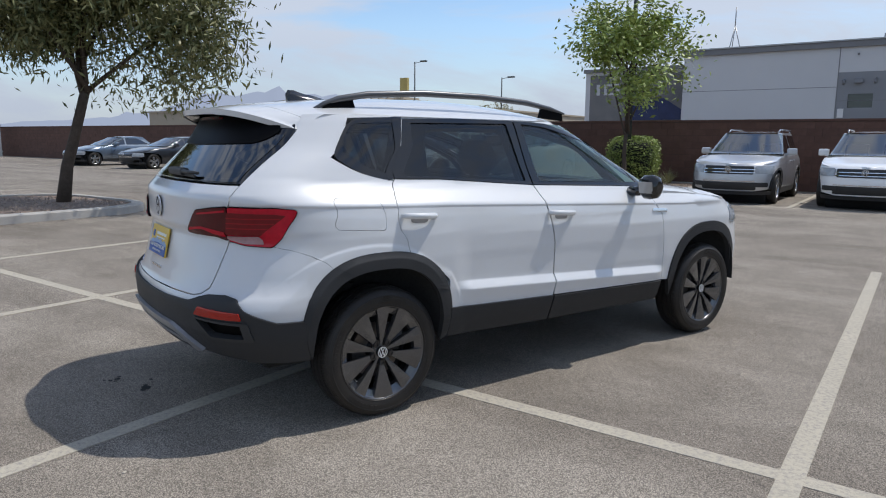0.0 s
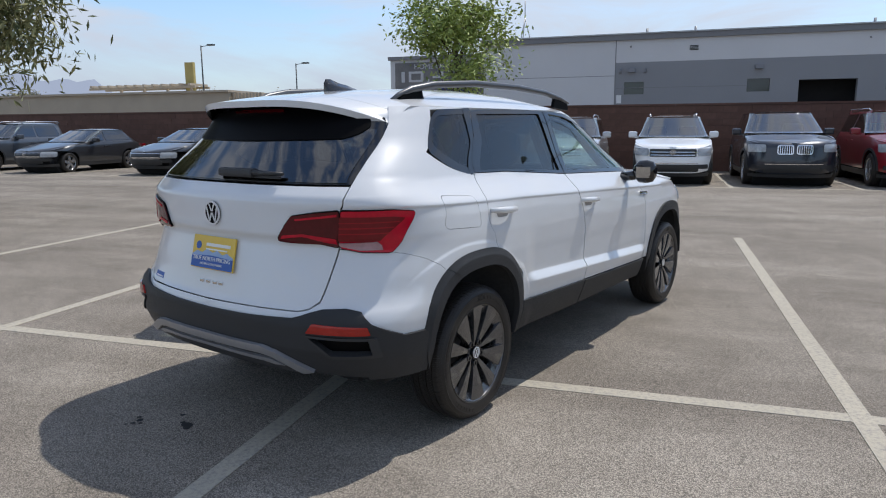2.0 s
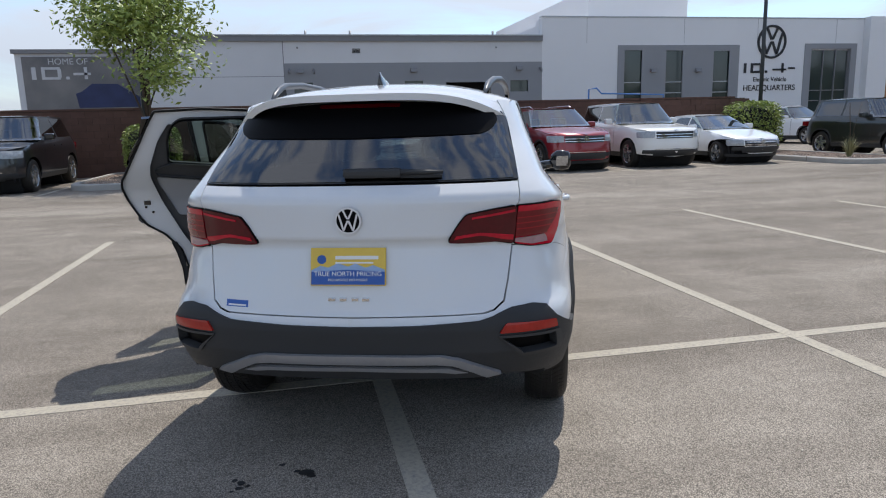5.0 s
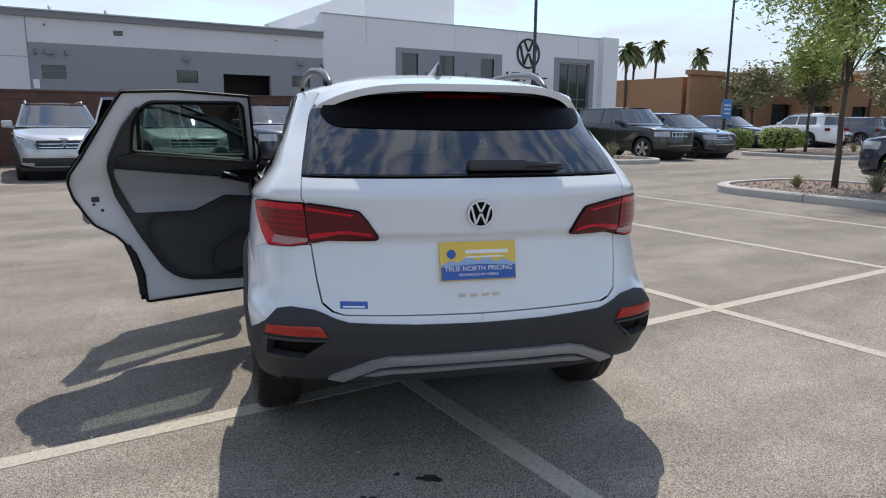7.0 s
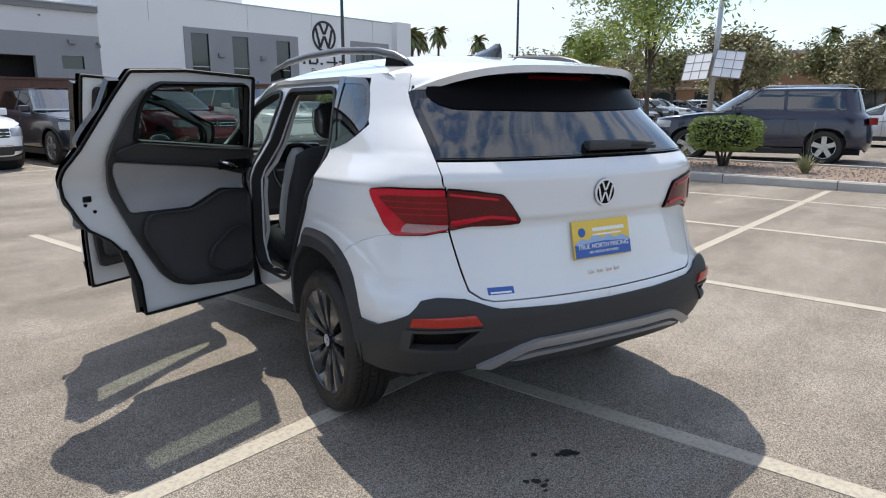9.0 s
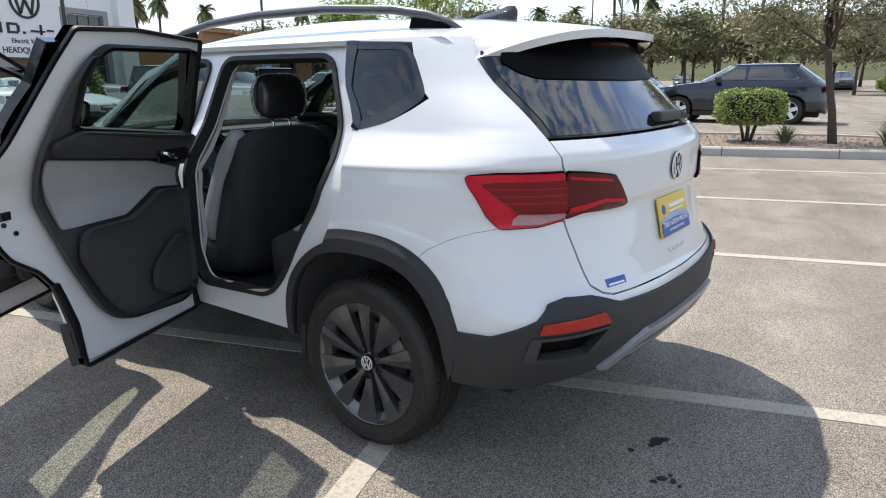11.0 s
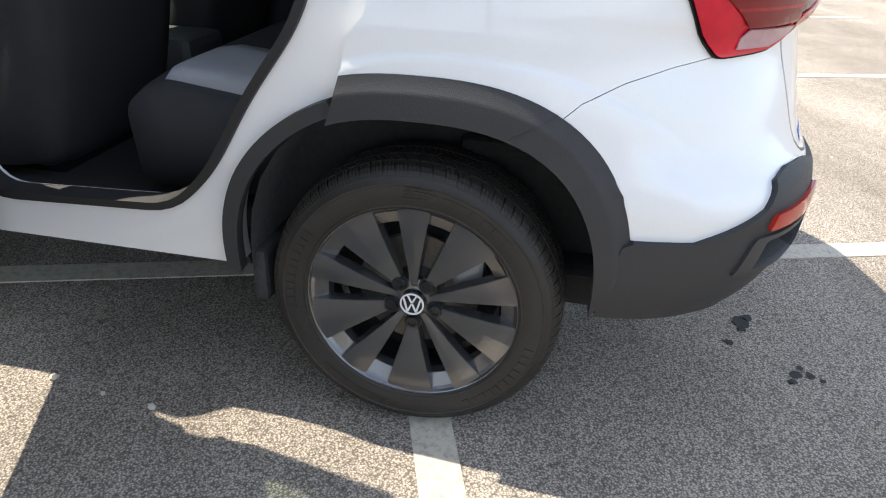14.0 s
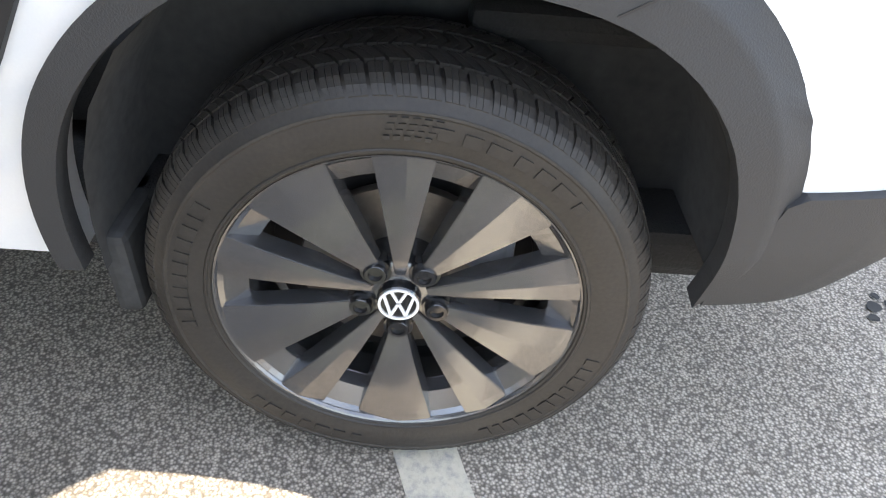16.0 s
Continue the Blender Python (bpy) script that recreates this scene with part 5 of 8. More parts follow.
def parked_car(style, u, v, heading, body, label, rim=None, grille="bars", rails=False, group="cars parked by the wall", trim=BLACK_TRIM, clad=True, step=0.12, lamp=LAMP_CLEAR, chrome=True, roof_mat=None, badge=True):
    """A parked car: body, roof, glass, lamps, grille, wheels and mirrors."""
    L, Wd, H, wb, tr, belt, hn, hs, sy, st_, re_, tg = STYLE[style]
    root = thing("car", pose(u, v, 0, 0, 0, heading), label, "car", group)
    off = Matrix.Translation((0, -wb / 2, 0))
    inner = thing("body_shell")
    inner.parent = root
    inner.matrix_basis = off
    fo = (L - wb) * 0.47
    nose, tail, hw = wb + fo, -(L - wb - fo), Wd / 2
    wt = hw * 0.72
    low = 0.22 if style != "boxy" else 0.3
    roof = H - 0.05
    S_ = Shell([(low, hw * 0.93), (0.42, hw * 0.985), (0.62, hw), (belt - 0.18, hw * 0.985), (belt - 0.04, hw * 0.955), (belt + 0.05, hw * 0.90), (roof - 0.1, wt * 1.04), (roof, wt)],
               [(low, tail + 0.12), (0.45, tail), (0.7, tail + 0.01), (belt - 0.1, tail + 0.06), (belt, tg), (roof, re_)],
               [(low, nose - 0.12), (0.40, nose), (0.62, nose), (hn - 0.08, nose - 0.04), (hn, nose - 0.16), (hn + 0.1, nose - 0.6), (hs, sy + 0.30), (roof, st_ + 0.20)],
               0.15, wb - 0.25, p=4.5, pf=3.6, qf=2.6, h=0.03)
    SX = lambda pts: [(S_.by_y(y, z), z) for y, z in pts]
    # side skin, with both wheel arches cut out
    ra = tr + 0.06
    top = [(nose - 0.02, hn - 0.06), (sy + 0.3, hs - 0.03), (sy, belt - 0.01), (0.6, belt + 0.01), (0.1, belt + 0.02)]
    if hn > belt - 0.02:
        top[2] = (sy, hs - 0.02)
    front_arch, rear_arch = arch(wb, ra, low, tr), arch(0, ra, low, tr)
    patches = []
    for sg in (-1, 1):
        outline = [(S_.an, low), (S_.an, hn - 0.06)] + SX(top) + [(S_.at, belt - 0.02), (S_.at, low)] + [(y, z) for y, z in rear_arch[::-1]] + [(y, z) for y, z in front_arch[::-1]]
        patches.append((outline, S_.side(sg)))
    hood_w = lambda y: S_.x_at(min(y, nose - 0.03), hn - 0.06) if y > sy else hw * 0.9
    # bonnet
    ys = np.linspace(sy - 0.05, nose - 0.05, 9)

    def bonnet(s, y):
        w = np.interp(y, ys, [min(S_.x_at(float(q), hn - 0.06), hw * 0.95) for q in ys])
        z = np.interp(y, [sy - 0.05, sy + 0.4, nose - 0.35, nose - 0.05], [hs + 0.02, hs, hn + 0.02, hn - 0.055])
        return np.stack([s * w, y, z - 0.045 * np.abs(s) ** 4], -1)
    patches.append(([(-1, sy - 0.05), (1, sy - 0.05), (1, nose - 0.05), (-1, nose - 0.05)], bonnet))
    skin("paintwork", body, inner, patches, (0, wb / 2, 0.6), step, 0.01)
    # greenhouse: pillars and roof behind, panes a little proud
    pil = []
    for sg in (-1, 1):
        o = [(sy, hs - 0.03), (st_ + 0.02, roof), (re_, roof), (tg + 0.02, belt)]
        pil.append((SX([(sy + 0.04, hs - 0.03)]) + SX([(st_ + 0.06, roof)]) + SX([(0.6, roof)]) + [(S_.at, roof), (S_.at, belt)] + SX([(0.4, belt)]), S_.side(sg)))
    skin("cabin_frame", body, inner, pil, (0, 0.6, 1.2), step, 0)
    rr = np.linspace(re_ - 0.05, st_ + 0.05, 9)

    def top_skin(s, y):
        w = np.interp(y, rr, [S_.x_at(float(q), roof) if re_ < q < st_ else wt * 0.9 for q in rr])
        z = roof + (H - roof) * (1 - ((y - (re_ + st_) / 2) / ((st_ - re_) / 2 + 0.05)) ** 2 * 0.7) * (1 - np.abs(s) ** 3)
        return np.stack([s * w, y, z], -1)
    skin("roof", roof_mat or body, inner, [([(-1, re_ - 0.05), (1, re_ - 0.05), (1, st_ + 0.12), (-1, st_ + 0.12)], top_skin)], (0, 0.6, 0.8), step, 0)
    up = lift(S_.front(), 0.008, (0, 0.6, 1.0))
    gz0, gz1 = hs + 0.02, roof - 0.03
    wf = lambda z: S_.nose_a(z) - S_.by_y(float(np.interp(z, [hs, roof], [sy, st_])) - 0.10, z)
    skin("windscreen", CLEAR if style != "x" else TINT, inner, [([(-wf(gz0), gz0), (wf(gz0), gz0), (wf(gz1), gz1), (-wf(gz1), gz1)], up)], (0, 0.6, 1.0), step, 0.006)
    rw = S_.by_x(wt * 0.8, roof - 0.1) - S_.at
    skin("rear_window", TINT, inner, [([(-rw, belt + 0.05), (rw, belt + 0.05), (rw * 0.9, roof - 0.06), (-rw * 0.9, roof - 0.06)], lift(S_.rear(), 0.008, (0, 0.6, 1.0)))], (0, 0.6, 1.0), step, 0.006)
    mid = (sy + re_) / 2 + 0.1
    for sg in (-1, 1):
        f = lift(S_.side(sg), 0.008, (0, 0.6, 1.0))
        a1 = [(mid + 0.05, belt + 0.05), (sy - 0.12, belt + 0.04), (st_ + 0.03, roof - 0.06), (mid + 0.05, roof - 0.05)]
        a2 = [(tg + 0.5, belt + 0.06), (mid - 0.03, belt + 0.05), (mid - 0.03, roof - 0.05), (re_ + 0.45, roof - 0.06)]
        skin("side_window", TINT, inner, [(rounded(SX(a1), 0.04), f)], (0, 0.6, 1.0), step, 0.006)
        skin("side_window", TINT, inner, [(rounded(SX(a2), 0.05), f)], (0, 0.6, 1.0), step, 0.006)
    part("cabin_floor", box(-hw * 0.85, tail + 0.4, 0.35, hw * 0.85, sy - 0.2, 0.6, 0.02), CABIN, inner)
    for sx_ in (-1, 1):
        part("seat", box(sx_ * hw * 0.42 - 0.24, 0.75, 0.5, sx_ * hw * 0.42 + 0.24, 0.95, belt + 0.28, 0.05), CABIN, inner)
    part("dashboard", box(-hw * 0.82, sy - 0.55, 0.6, hw * 0.82, sy - 0.1, hs - 0.08, 0.03), CABIN, inner)
    # nose: grille, lamps, bumper
    F_ = lift(S_.front(), 0.006, (0, 1, 0.6))
    g0, g1 = hn - 0.30, hn - 0.09
    fx = lambda x, z: S_.fx(x, z)
    rect = lambda x0, z0, x1, z1: [(fx(x0, z0), z0), (fx(x1, z0), z0), (fx(x1, z1), z1), (fx(x0, z1), z1)]
    gw = hw * 0.56
    if grille == "slots":
        skin("grille", BLACK_TRIM, inner, [(rect(-gw, g0 + 0.02, gw, g1), F_)], (0, 1, 0.6), step, 0.01)
        for k in range(7):
            x0 = -gw + 0.03 + k * (2 * gw - 0.06) / 7 + 0.015
            skin("grille_frame", CHROME, inner, [(rect(x0, g0 + 0.035, x0 + (2 * gw - 0.06) / 7 - 0.02, g1 - 0.015), lift(S_.front(), 0.02, (0, 1, 0.6)), [rect(x0 + 0.012, g0 + 0.05, x0 + (2 * gw - 0.06) / 7 - 0.032, g1 - 0.03)])], (0, 1, 0.6), 0.05, 0.015)
    elif grille == "kidney":
        for sg in (-1, 1):
            xs = sorted((sg * 0.03, sg * 0.36))
            skin("grille", BLACK_TRIM, inner, [(rounded(rect(xs[0], g0, xs[1], g1), 0.05), F_)], (0, 1, 0.6), step, 0.01)
            skin("grille_frame", CHROME, inner, [(rounded(rect(xs[0], g0, xs[1], g1), 0.05), lift(S_.front(), 0.02, (0, 1, 0.6)), [rounded(rect(xs[0] + 0.02, g0 + 0.02, xs[1] - 0.02, g1 - 0.02), 0.04)])], (0, 1, 0.6), 0.06, 0.02)
            for k in range(6):
                x0 = xs[0] + 0.04 + k * 0.045
                skin("grille_bar", CHROME, inner, [(rect(x0, g0 + 0.02, x0 + 0.014, g1 - 0.02), lift(S_.front(), 0.014, (0, 1, 0.6)))], (0, 1, 0.6), 0.06, 0.01)
    else:
        skin("grille", BLACK_TRIM, inner, [(rounded(rect(-gw, g0 + 0.03, gw, g1), 0.03), F_)], (0, 1, 0.6), step, 0.01)
        if chrome:
            for z in ((g0 + 0.06, g0 + 0.13) if style != "sedan" else (g0 + 0.07, g1 - 0.03)):
                skin("grille_bar", CHROME, inner, [(rect(-gw - 0.02, z, gw + 0.02, z + 0.016), lift(S_.front(), 0.016, (0, 1, 0.6)))], (0, 1, 0.6), 0.1, 0.012)
    if badge:
        bd = part("badge", emblem_mesh(0.065, 0.012), CHROME, inner)
        bd.matrix_basis = Matrix.Translation((0, nose + 0.012 if grille != "kidney" else nose - 0.02, hn - 0.165)) @ Matrix.Rotation(math.pi, 4, "Z")
    for sg in (-1, 1):
        xs = sorted((sg * (gw + 0.03), sg * hw * 0.93))
        zz = (g0 + 0.05, g1 + 0.01)
        skin("headlamp", lamp, inner, [(rounded(rect(xs[0], zz[0], xs[1], zz[1]), 0.04), lift(S_.front(), 0.012, (0, 1, 0.6)))], (0, 1, 0.6), step, 0.015)
        xs2 = sorted((sg * hw * 0.55, sg * hw * 0.85))
        skin("fog_lamp_pocket", BLACK_TRIM, inner, [(rounded(rect(xs2[0], 0.40, xs2[1], 0.50), 0.03), F_)], (0, 1, 0.6), step, 0.01)
        part("rear_lamp", box(sg * hw * 0.72 - 0.11, tail - 0.005 + 0.03, belt - 0.26, sg * hw * 0.72 + 0.11, tail + 0.2, belt - 0.1, 0.02), TAIL_RED, inner)
    skin("lower_grille", BLACK_TRIM, inner, [(rounded(rect(-hw * 0.62, 0.33, hw * 0.62, 0.50), 0.04), F_)], (0, 1, 0.6), step, 0.01)
    if chrome:
        skin("bumper_strip", CHROME, inner, [(rect(-hw * 0.6, 0.515, hw * 0.6, 0.53), lift(S_.front(), 0.012, (0, 1, 0.6)))], (0, 1, 0.6), 0.12, 0.01)
    skin("chin", trim, inner, [([(-fx(hw * 0.9, 0.27), low + 0.0), (fx(hw * 0.9, 0.27), low), (fx(hw * 0.9, 0.3), 0.3), (-fx(hw * 0.9, 0.3), 0.3)], lift(S_.front(), 0.012, (0, 1, 0.6)))], (0, 1, 0.6), step, 0.01)
    for sg in (-1, 1):
        f = lift(S_.side(sg), 0.012, (0, 1, 0.6))
        if clad:
            for cy in (0, wb):
                skin("arch_trim", trim, inner, [(arch(cy, ra + 0.05, low, tr) + arch(cy, ra, low, tr)[::-1], f)], (0, 1, 0.6), 0.09, 0.015)
        skin("sill", trim, inner, [([(ra + 0.0, low), (wb - ra, low), (wb - ra, low + 0.13), (ra, low + 0.13)], f)], (0, 1, 0.6), 0.2, 0.02)
        for y0_ in (mid, sy - 0.1):
            skin("door_gap", BLACK_TRIM, inner, [([(y0_, 0.4), (y0_ + 0.012, 0.4), (y0_ + 0.012, belt - 0.02), (y0_, belt - 0.02)], lift(S_.side(sg), 0.003, (0, 1, 0.6)))], (0, 1, 0.6), 0.2, 0)
        for y0_ in (mid - 0.12, mid + 0.85 * (sy - mid) - 0.75):
            hx = S_.x_at(y0_, belt - 0.14)
            part("door_handle", box(sg * hx - 0.02, y0_ - 0.1, belt - 0.16, sg * hx + 0.02, y0_ + 0.1, belt - 0.125, 0.008), body, inner)
        mx = S_.x_at(sy - 0.25, belt)
        mir = bmesh.new()
        add_box(mir, sg * (mx + 0.13) - 0.11, sy - 0.42, belt + 0.0, sg * (mx + 0.13) + 0.11, sy - 0.25, belt + 0.16, 0.04)
        add_box(mir, min(sg * mx, sg * (mx + 0.1)) - 0.02, sy - 0.36, belt - 0.01, max(sg * mx, sg * (mx + 0.1)), sy - 0.3, belt + 0.04)
        part("wing_mirror", mir, body, inner, smooth=False)
        if rails:
            part("roof_rail", tube([(sg * wt * 0.86, re_ + 0.1, roof + 0.02), (sg * wt * 0.88, re_ + 0.2, H + 0.03), (sg * wt * 0.88, st_ - 0.3, H + 0.03), (sg * wt * 0.86, st_ - 0.1, roof + 0.02)], 0.018, 6), ALLOY if chrome else BLACK_TRIM, inner)
        for cy in (0, wb):
            car_wheel(inner, sg * (hw - 0.13), cy, tr, 0.24, rim or ALLOY)
    part("underbody", box(-hw * 0.72, tail + 0.3, low - 0.02, hw * 0.72, nose - 0.35, 0.45), DARK, inner)
    for cy in (0, wb):
        part("wheel_housing", lathed_x(ra + 0.03, hw * 0.78, cy, tr), DARK, inner)
    # children one level under the car
    for ob in list(inner.children):
        ob.parent = root
        ob.matrix_basis = off @ ob.matrix_basis
    bpy.data.objects.remove(inner)
    return root


def lathed_x(r, half, cy, cz):
    me = lathed([(0.01, -half), (r, -half), (r, half), (0.01, half)], 18)
    me.transform(Matrix.Translation((0, cy, cz)))
    return me


def tail_lens(name, color):
    return mat(name, color, 0.12, vary=0.2, scale=20, coat=0.22, spec=0.3)


TAIL_RED = tail_lens("tail_lens", (0.22, 0.006, 0.01))
P_WHITE = paint("white_paint", (0.84, 0.85, 0.86))
P_SILVER = paint("silver_paint", (0.52, 0.53, 0.55), 0.5, 0.35)
P_BLACK = paint("black_paint", (0.012, 0.012, 0.014))
P_NAVYBLACK = paint("dark_navy_paint", (0.016, 0.02, 0.032), 0.3)
P_RED = paint("maroon_paint", (0.26, 0.012, 0.022), 0.25)
P_CREAM = paint("warm_white_paint", (0.84, 0.83, 0.80))
P_GREY = paint("slate_paint", (0.09, 0.10, 0.115), 0.5)
P_DKGREY = paint("charcoal_paint", (0.045, 0.048, 0.053), 0.5)
P_BLUE = paint("deep_blue_paint", (0.005, 0.008, 0.022), 0.1)
P_NAVY = paint("navy_paint", (0.006, 0.009, 0.034), 0.15)
P_OLIVE = paint("dark_green_paint", (0.022, 0.026, 0.022), 0.3)
P_ICE = paint("blue_grey_paint", (0.17, 0.21, 0.26), 0.6)

ROW = 13.45
parked_car("suv", -0.76, ROW + 2.45, 180, P_SILVER, "silver compact SUV parked nose out by the block wall", rails=True)
parked_car("suv", 1.9, ROW + 2.45, 180, P_WHITE, "white compact SUV parked nose out by the block wall", rails=True)
parked_car("big_suv", 4.5, ROW + 2.75, 180, P_NAVYBLACK, "black luxury SUV with twin oval grille by the wall", grille="kidney", badge=False)
parked_car("big_suv", 7.16, ROW + 2.7, 180, P_RED, "maroon three-row SUV parked by the block wall", rails=True)
parked_car("boxy", 9.85, ROW + 2.75, 180, P_CREAM, "white boxy luxury off-roader parked by the wall", clad=False, badge=False, roof_mat=P_CREAM)
parked_car("sedan", 12.55, ROW + 2.6, 180, P_WHITE, "white compact sedan at the end of the row", clad=False)
parked_car("boxy", -7.55, ROW + 2.75, 180, P_BLACK, "black SUV with seven-slot grille beside the bed", grille="slots", badge=False, clad=False)
parked_car("suv", -10.3, ROW + 2.5, 180, P_WHITE, "white compact SUV with closed bonnet by the wall", rails=True)
parked_car("sedan", -13.3, ROW + 2.6, 180, P_BLACK, "black sedan with polished wheels parked by the wall", clad=False, badge=False)
parked_car("sedan", -17.95, ROW + 2.6, 180, P_DKGREY, "charcoal fastback sedan parked by the wall", clad=False)
parked_car("suv", -21.2, ROW + 2.5, 180, P_GREY, "dark grey compact SUV parked by the wall", rails=True)
parked_car("sedan", -26.0, ROW + 2.6, 180, P_DKGREY, "dark grey sedan parked in the wall row", clad=False)
parked_car("sedan", -31.0, ROW + 2.6, 180, P_ICE, "blue-grey sedan parked far along the wall row", clad=False, badge=False)
EAST = "cars parked across the lot"
parked_car("boxy", 18.0, 12.7 + 2.6, 180, P_OLIVE, "black boxy off-road vehicle beside a gravel bed", grille="slots", badge=False, clad=True, group=EAST)
parked_car("suv", 20.6, 12.7 + 2.5, 180, P_GREY, "blue-grey electric SUV with dark wheels", rim=BLACK_TRIM, group=EAST)
parked_car("coupe_suv", 19.7, -2.65, -12, P_BLUE, "deep blue coupe-style SUV with white wheels beyond the bed", group=EAST, clad=False, rim=P_WHITE)
parked_car("big_suv", 15.7, 3.15, 16, P_NAVY, "dark navy SUV with bright roof rails parked beside the bed", group=EAST, rails=True, clad=False)
w_suv = parked_car("big_suv", 36.2, 19.6, -10, P_WHITE, "white SUV seen from behind across the lot", group=EAST, rails=True, step=0.16)
g_suv = parked_car("suv", 31.5, 20.5, 185, P_GREY, "grey SUV parked across the lot", group=EAST, step=0.16)
s_sed = parked_car("sedan", 47, 21, 180, P_SILVER, "silver car in the far parking row", group=EAST, step=0.2, clad=False)
d_suv = parked_car("suv", 50, 21, 180, P_DKGREY, "dark SUV in the far parking row", group=EAST, step=0.2, clad=False)
for u, v, hd, src in ((23.5, 26.0, 190, w_suv), (53, 21, 180, w_suv), (56, 21.3, 180, s_sed), (59, 21, 180, g_suv), (62, 21, 0, s_sed), (65, 21, 180, w_suv), (42, 20, 0, g_suv), (70, -16, 85, d_suv), (62, 14, 95, s_sed), (65, 11, 90, w_suv), (68, 6, 90, d_suv), (66, 16, 90, g_suv), (55, 9, 90, s_sed), (58, -27, 90, w_suv), (75, -2, 90, s_sed), (72, 1.5, 90, d_suv), (45, 21, 180, d_suv), (39.2, 20.5, 180, s_sed), (68, 21, 180, d_suv), (70.7, 21, 180, s_sed), (24.2, 1.5, -12, s_sed)):
    copy_thing(src, pose(u, v, 0, 0, 0, hd))

# ---- the white SUV: materials ----
WHITE = paint("pure_white_paint", (0.69, 0.702, 0.712), rough=0.35)
CLAD = mat("grey_cladding", (0.033, 0.0338, 0.0355), 0.55, vary=0.12, scale=5, bump=0.25, grain=500, spec=0.3)
SILVER_TRIM = mat("silver_trim", (0.33, 0.33, 0.34), 0.42, metal=0.5, vary=0.08)
BRIGHT_SILVER = mat("bright_silver", (0.74, 0.74, 0.75), 0.3, metal=0.25, vary=0.03)
RAIL_GREY = mat("grey_rail", (0.12, 0.122, 0.127), 0.35, metal=0.6, vary=0.08)
DARK_ALLOY = mat("dark_grey_alloy", (0.128, 0.129, 0.134), 0.24, metal=0.8, vary=0.14, scale=9, grain=300, coat=0.6)
BRAKE = mat("brake_steel", (0.22, 0.20, 0.18), 0.4, metal=0.8, vary=0.3, scale=12)
PRIVACY = glass("privacy_glass", (0.10, 0.112, 0.118), base=0.085)
SIDE_PRIVACY = glass("privacy_side_glass", (0.13, 0.142, 0.148), base=0.02)
DOOR_GLASS = glass("green_door_glass", (0.27, 0.345, 0.305), base=0.03)
FRONT_GLASS = glass("clear_door_glass", (0.66, 0.76, 0.70), base=0.03)
SIDE_GLASS = glass("green_glass", (0.42, 0.52, 0.47), base=0.02)
TAIL_DARK = tail_lens("smoked_red_lens", (0.085, 0.003, 0.006))
TAIL_CORE = tail_lens("deep_red_lens", (0.16, 0.004, 0.008))
TAIL_LINE = tail_lens("red_lens_line", (0.30, 0.006, 0.012))
TAIL_BRIGHT = tail_lens("bright_red_lens", (0.50, 0.004, 0.022))
TAIL_CLEAR = tail_lens("clear_lens", (0.40, 0.24, 0.25))
REFLECTOR = tail_lens("red_reflector", (0.36, 0.022, 0.014))
SEAT_DARK = mat("dark_seat_cloth", (0.024, 0.0245, 0.026), 0.9, vary=0.2, scale=10, bump=0.3, grain=300)
SEAT_GREY = mat("light_seat_cloth", (0.30, 0.305, 0.315), 0.9, vary=0.1, scale=10, bump=0.3, grain=300)
TRIM_DARK = mat("dark_door_trim", (0.046, 0.0465, 0.048), 0.6, vary=0.15, scale=8, bump=0.2, grain=350)
TRIM_LIGHT = mat("grey_door_insert", (0.33, 0.335, 0.345), 0.65, vary=0.08, scale=8, bump=0.2, grain=350)
HEADLINER = mat("headliner_cloth", (0.45, 0.44, 0.43), 0.95, vary=0.06, bump=0.2, grain=300)
CARPET = mat("black_carpet", (0.012, 0.012, 0.012), 1.0, vary=0.3, bump=0.6, grain=200)
SEAL = mat("rubber_seal", (0.012, 0.012, 0.013), 0.6, vary=0.1)
FILM = glass("plastic_film", (0.88, 0.89, 0.90), gloss=0.7, rough=0.16, base=0.015)
YELLOW = mat("plate_yellow", (0.76, 0.52, 0.08), 0.45, vary=0.06)
BLUE = mat("plate_blue", (0.025, 0.10, 0.38), 0.45, vary=0.1)
PALE_BLUE = mat("plate_mountain", (0.30, 0.42, 0.62), 0.45, vary=0.15)
INK_WHITE = mat("white_ink", (0.80, 0.80, 0.78), 0.5, vary=0.02)
LINER = mat("arch_liner", (0.044, 0.044, 0.044), 0.95, vary=0.3, spec=0.0)
CENTRE = (0, 1.0, 0.75)
DOOR_IN = smooth_table([(0.30, 0.815), (0.60, 0.838), (0.95, 0.832), (1.02, 0.805), (1.08, 0.765), (1.165, 0.715), (1.30, 0.668), (1.45, 0.612), (1.53, 0.582)], 0.015)


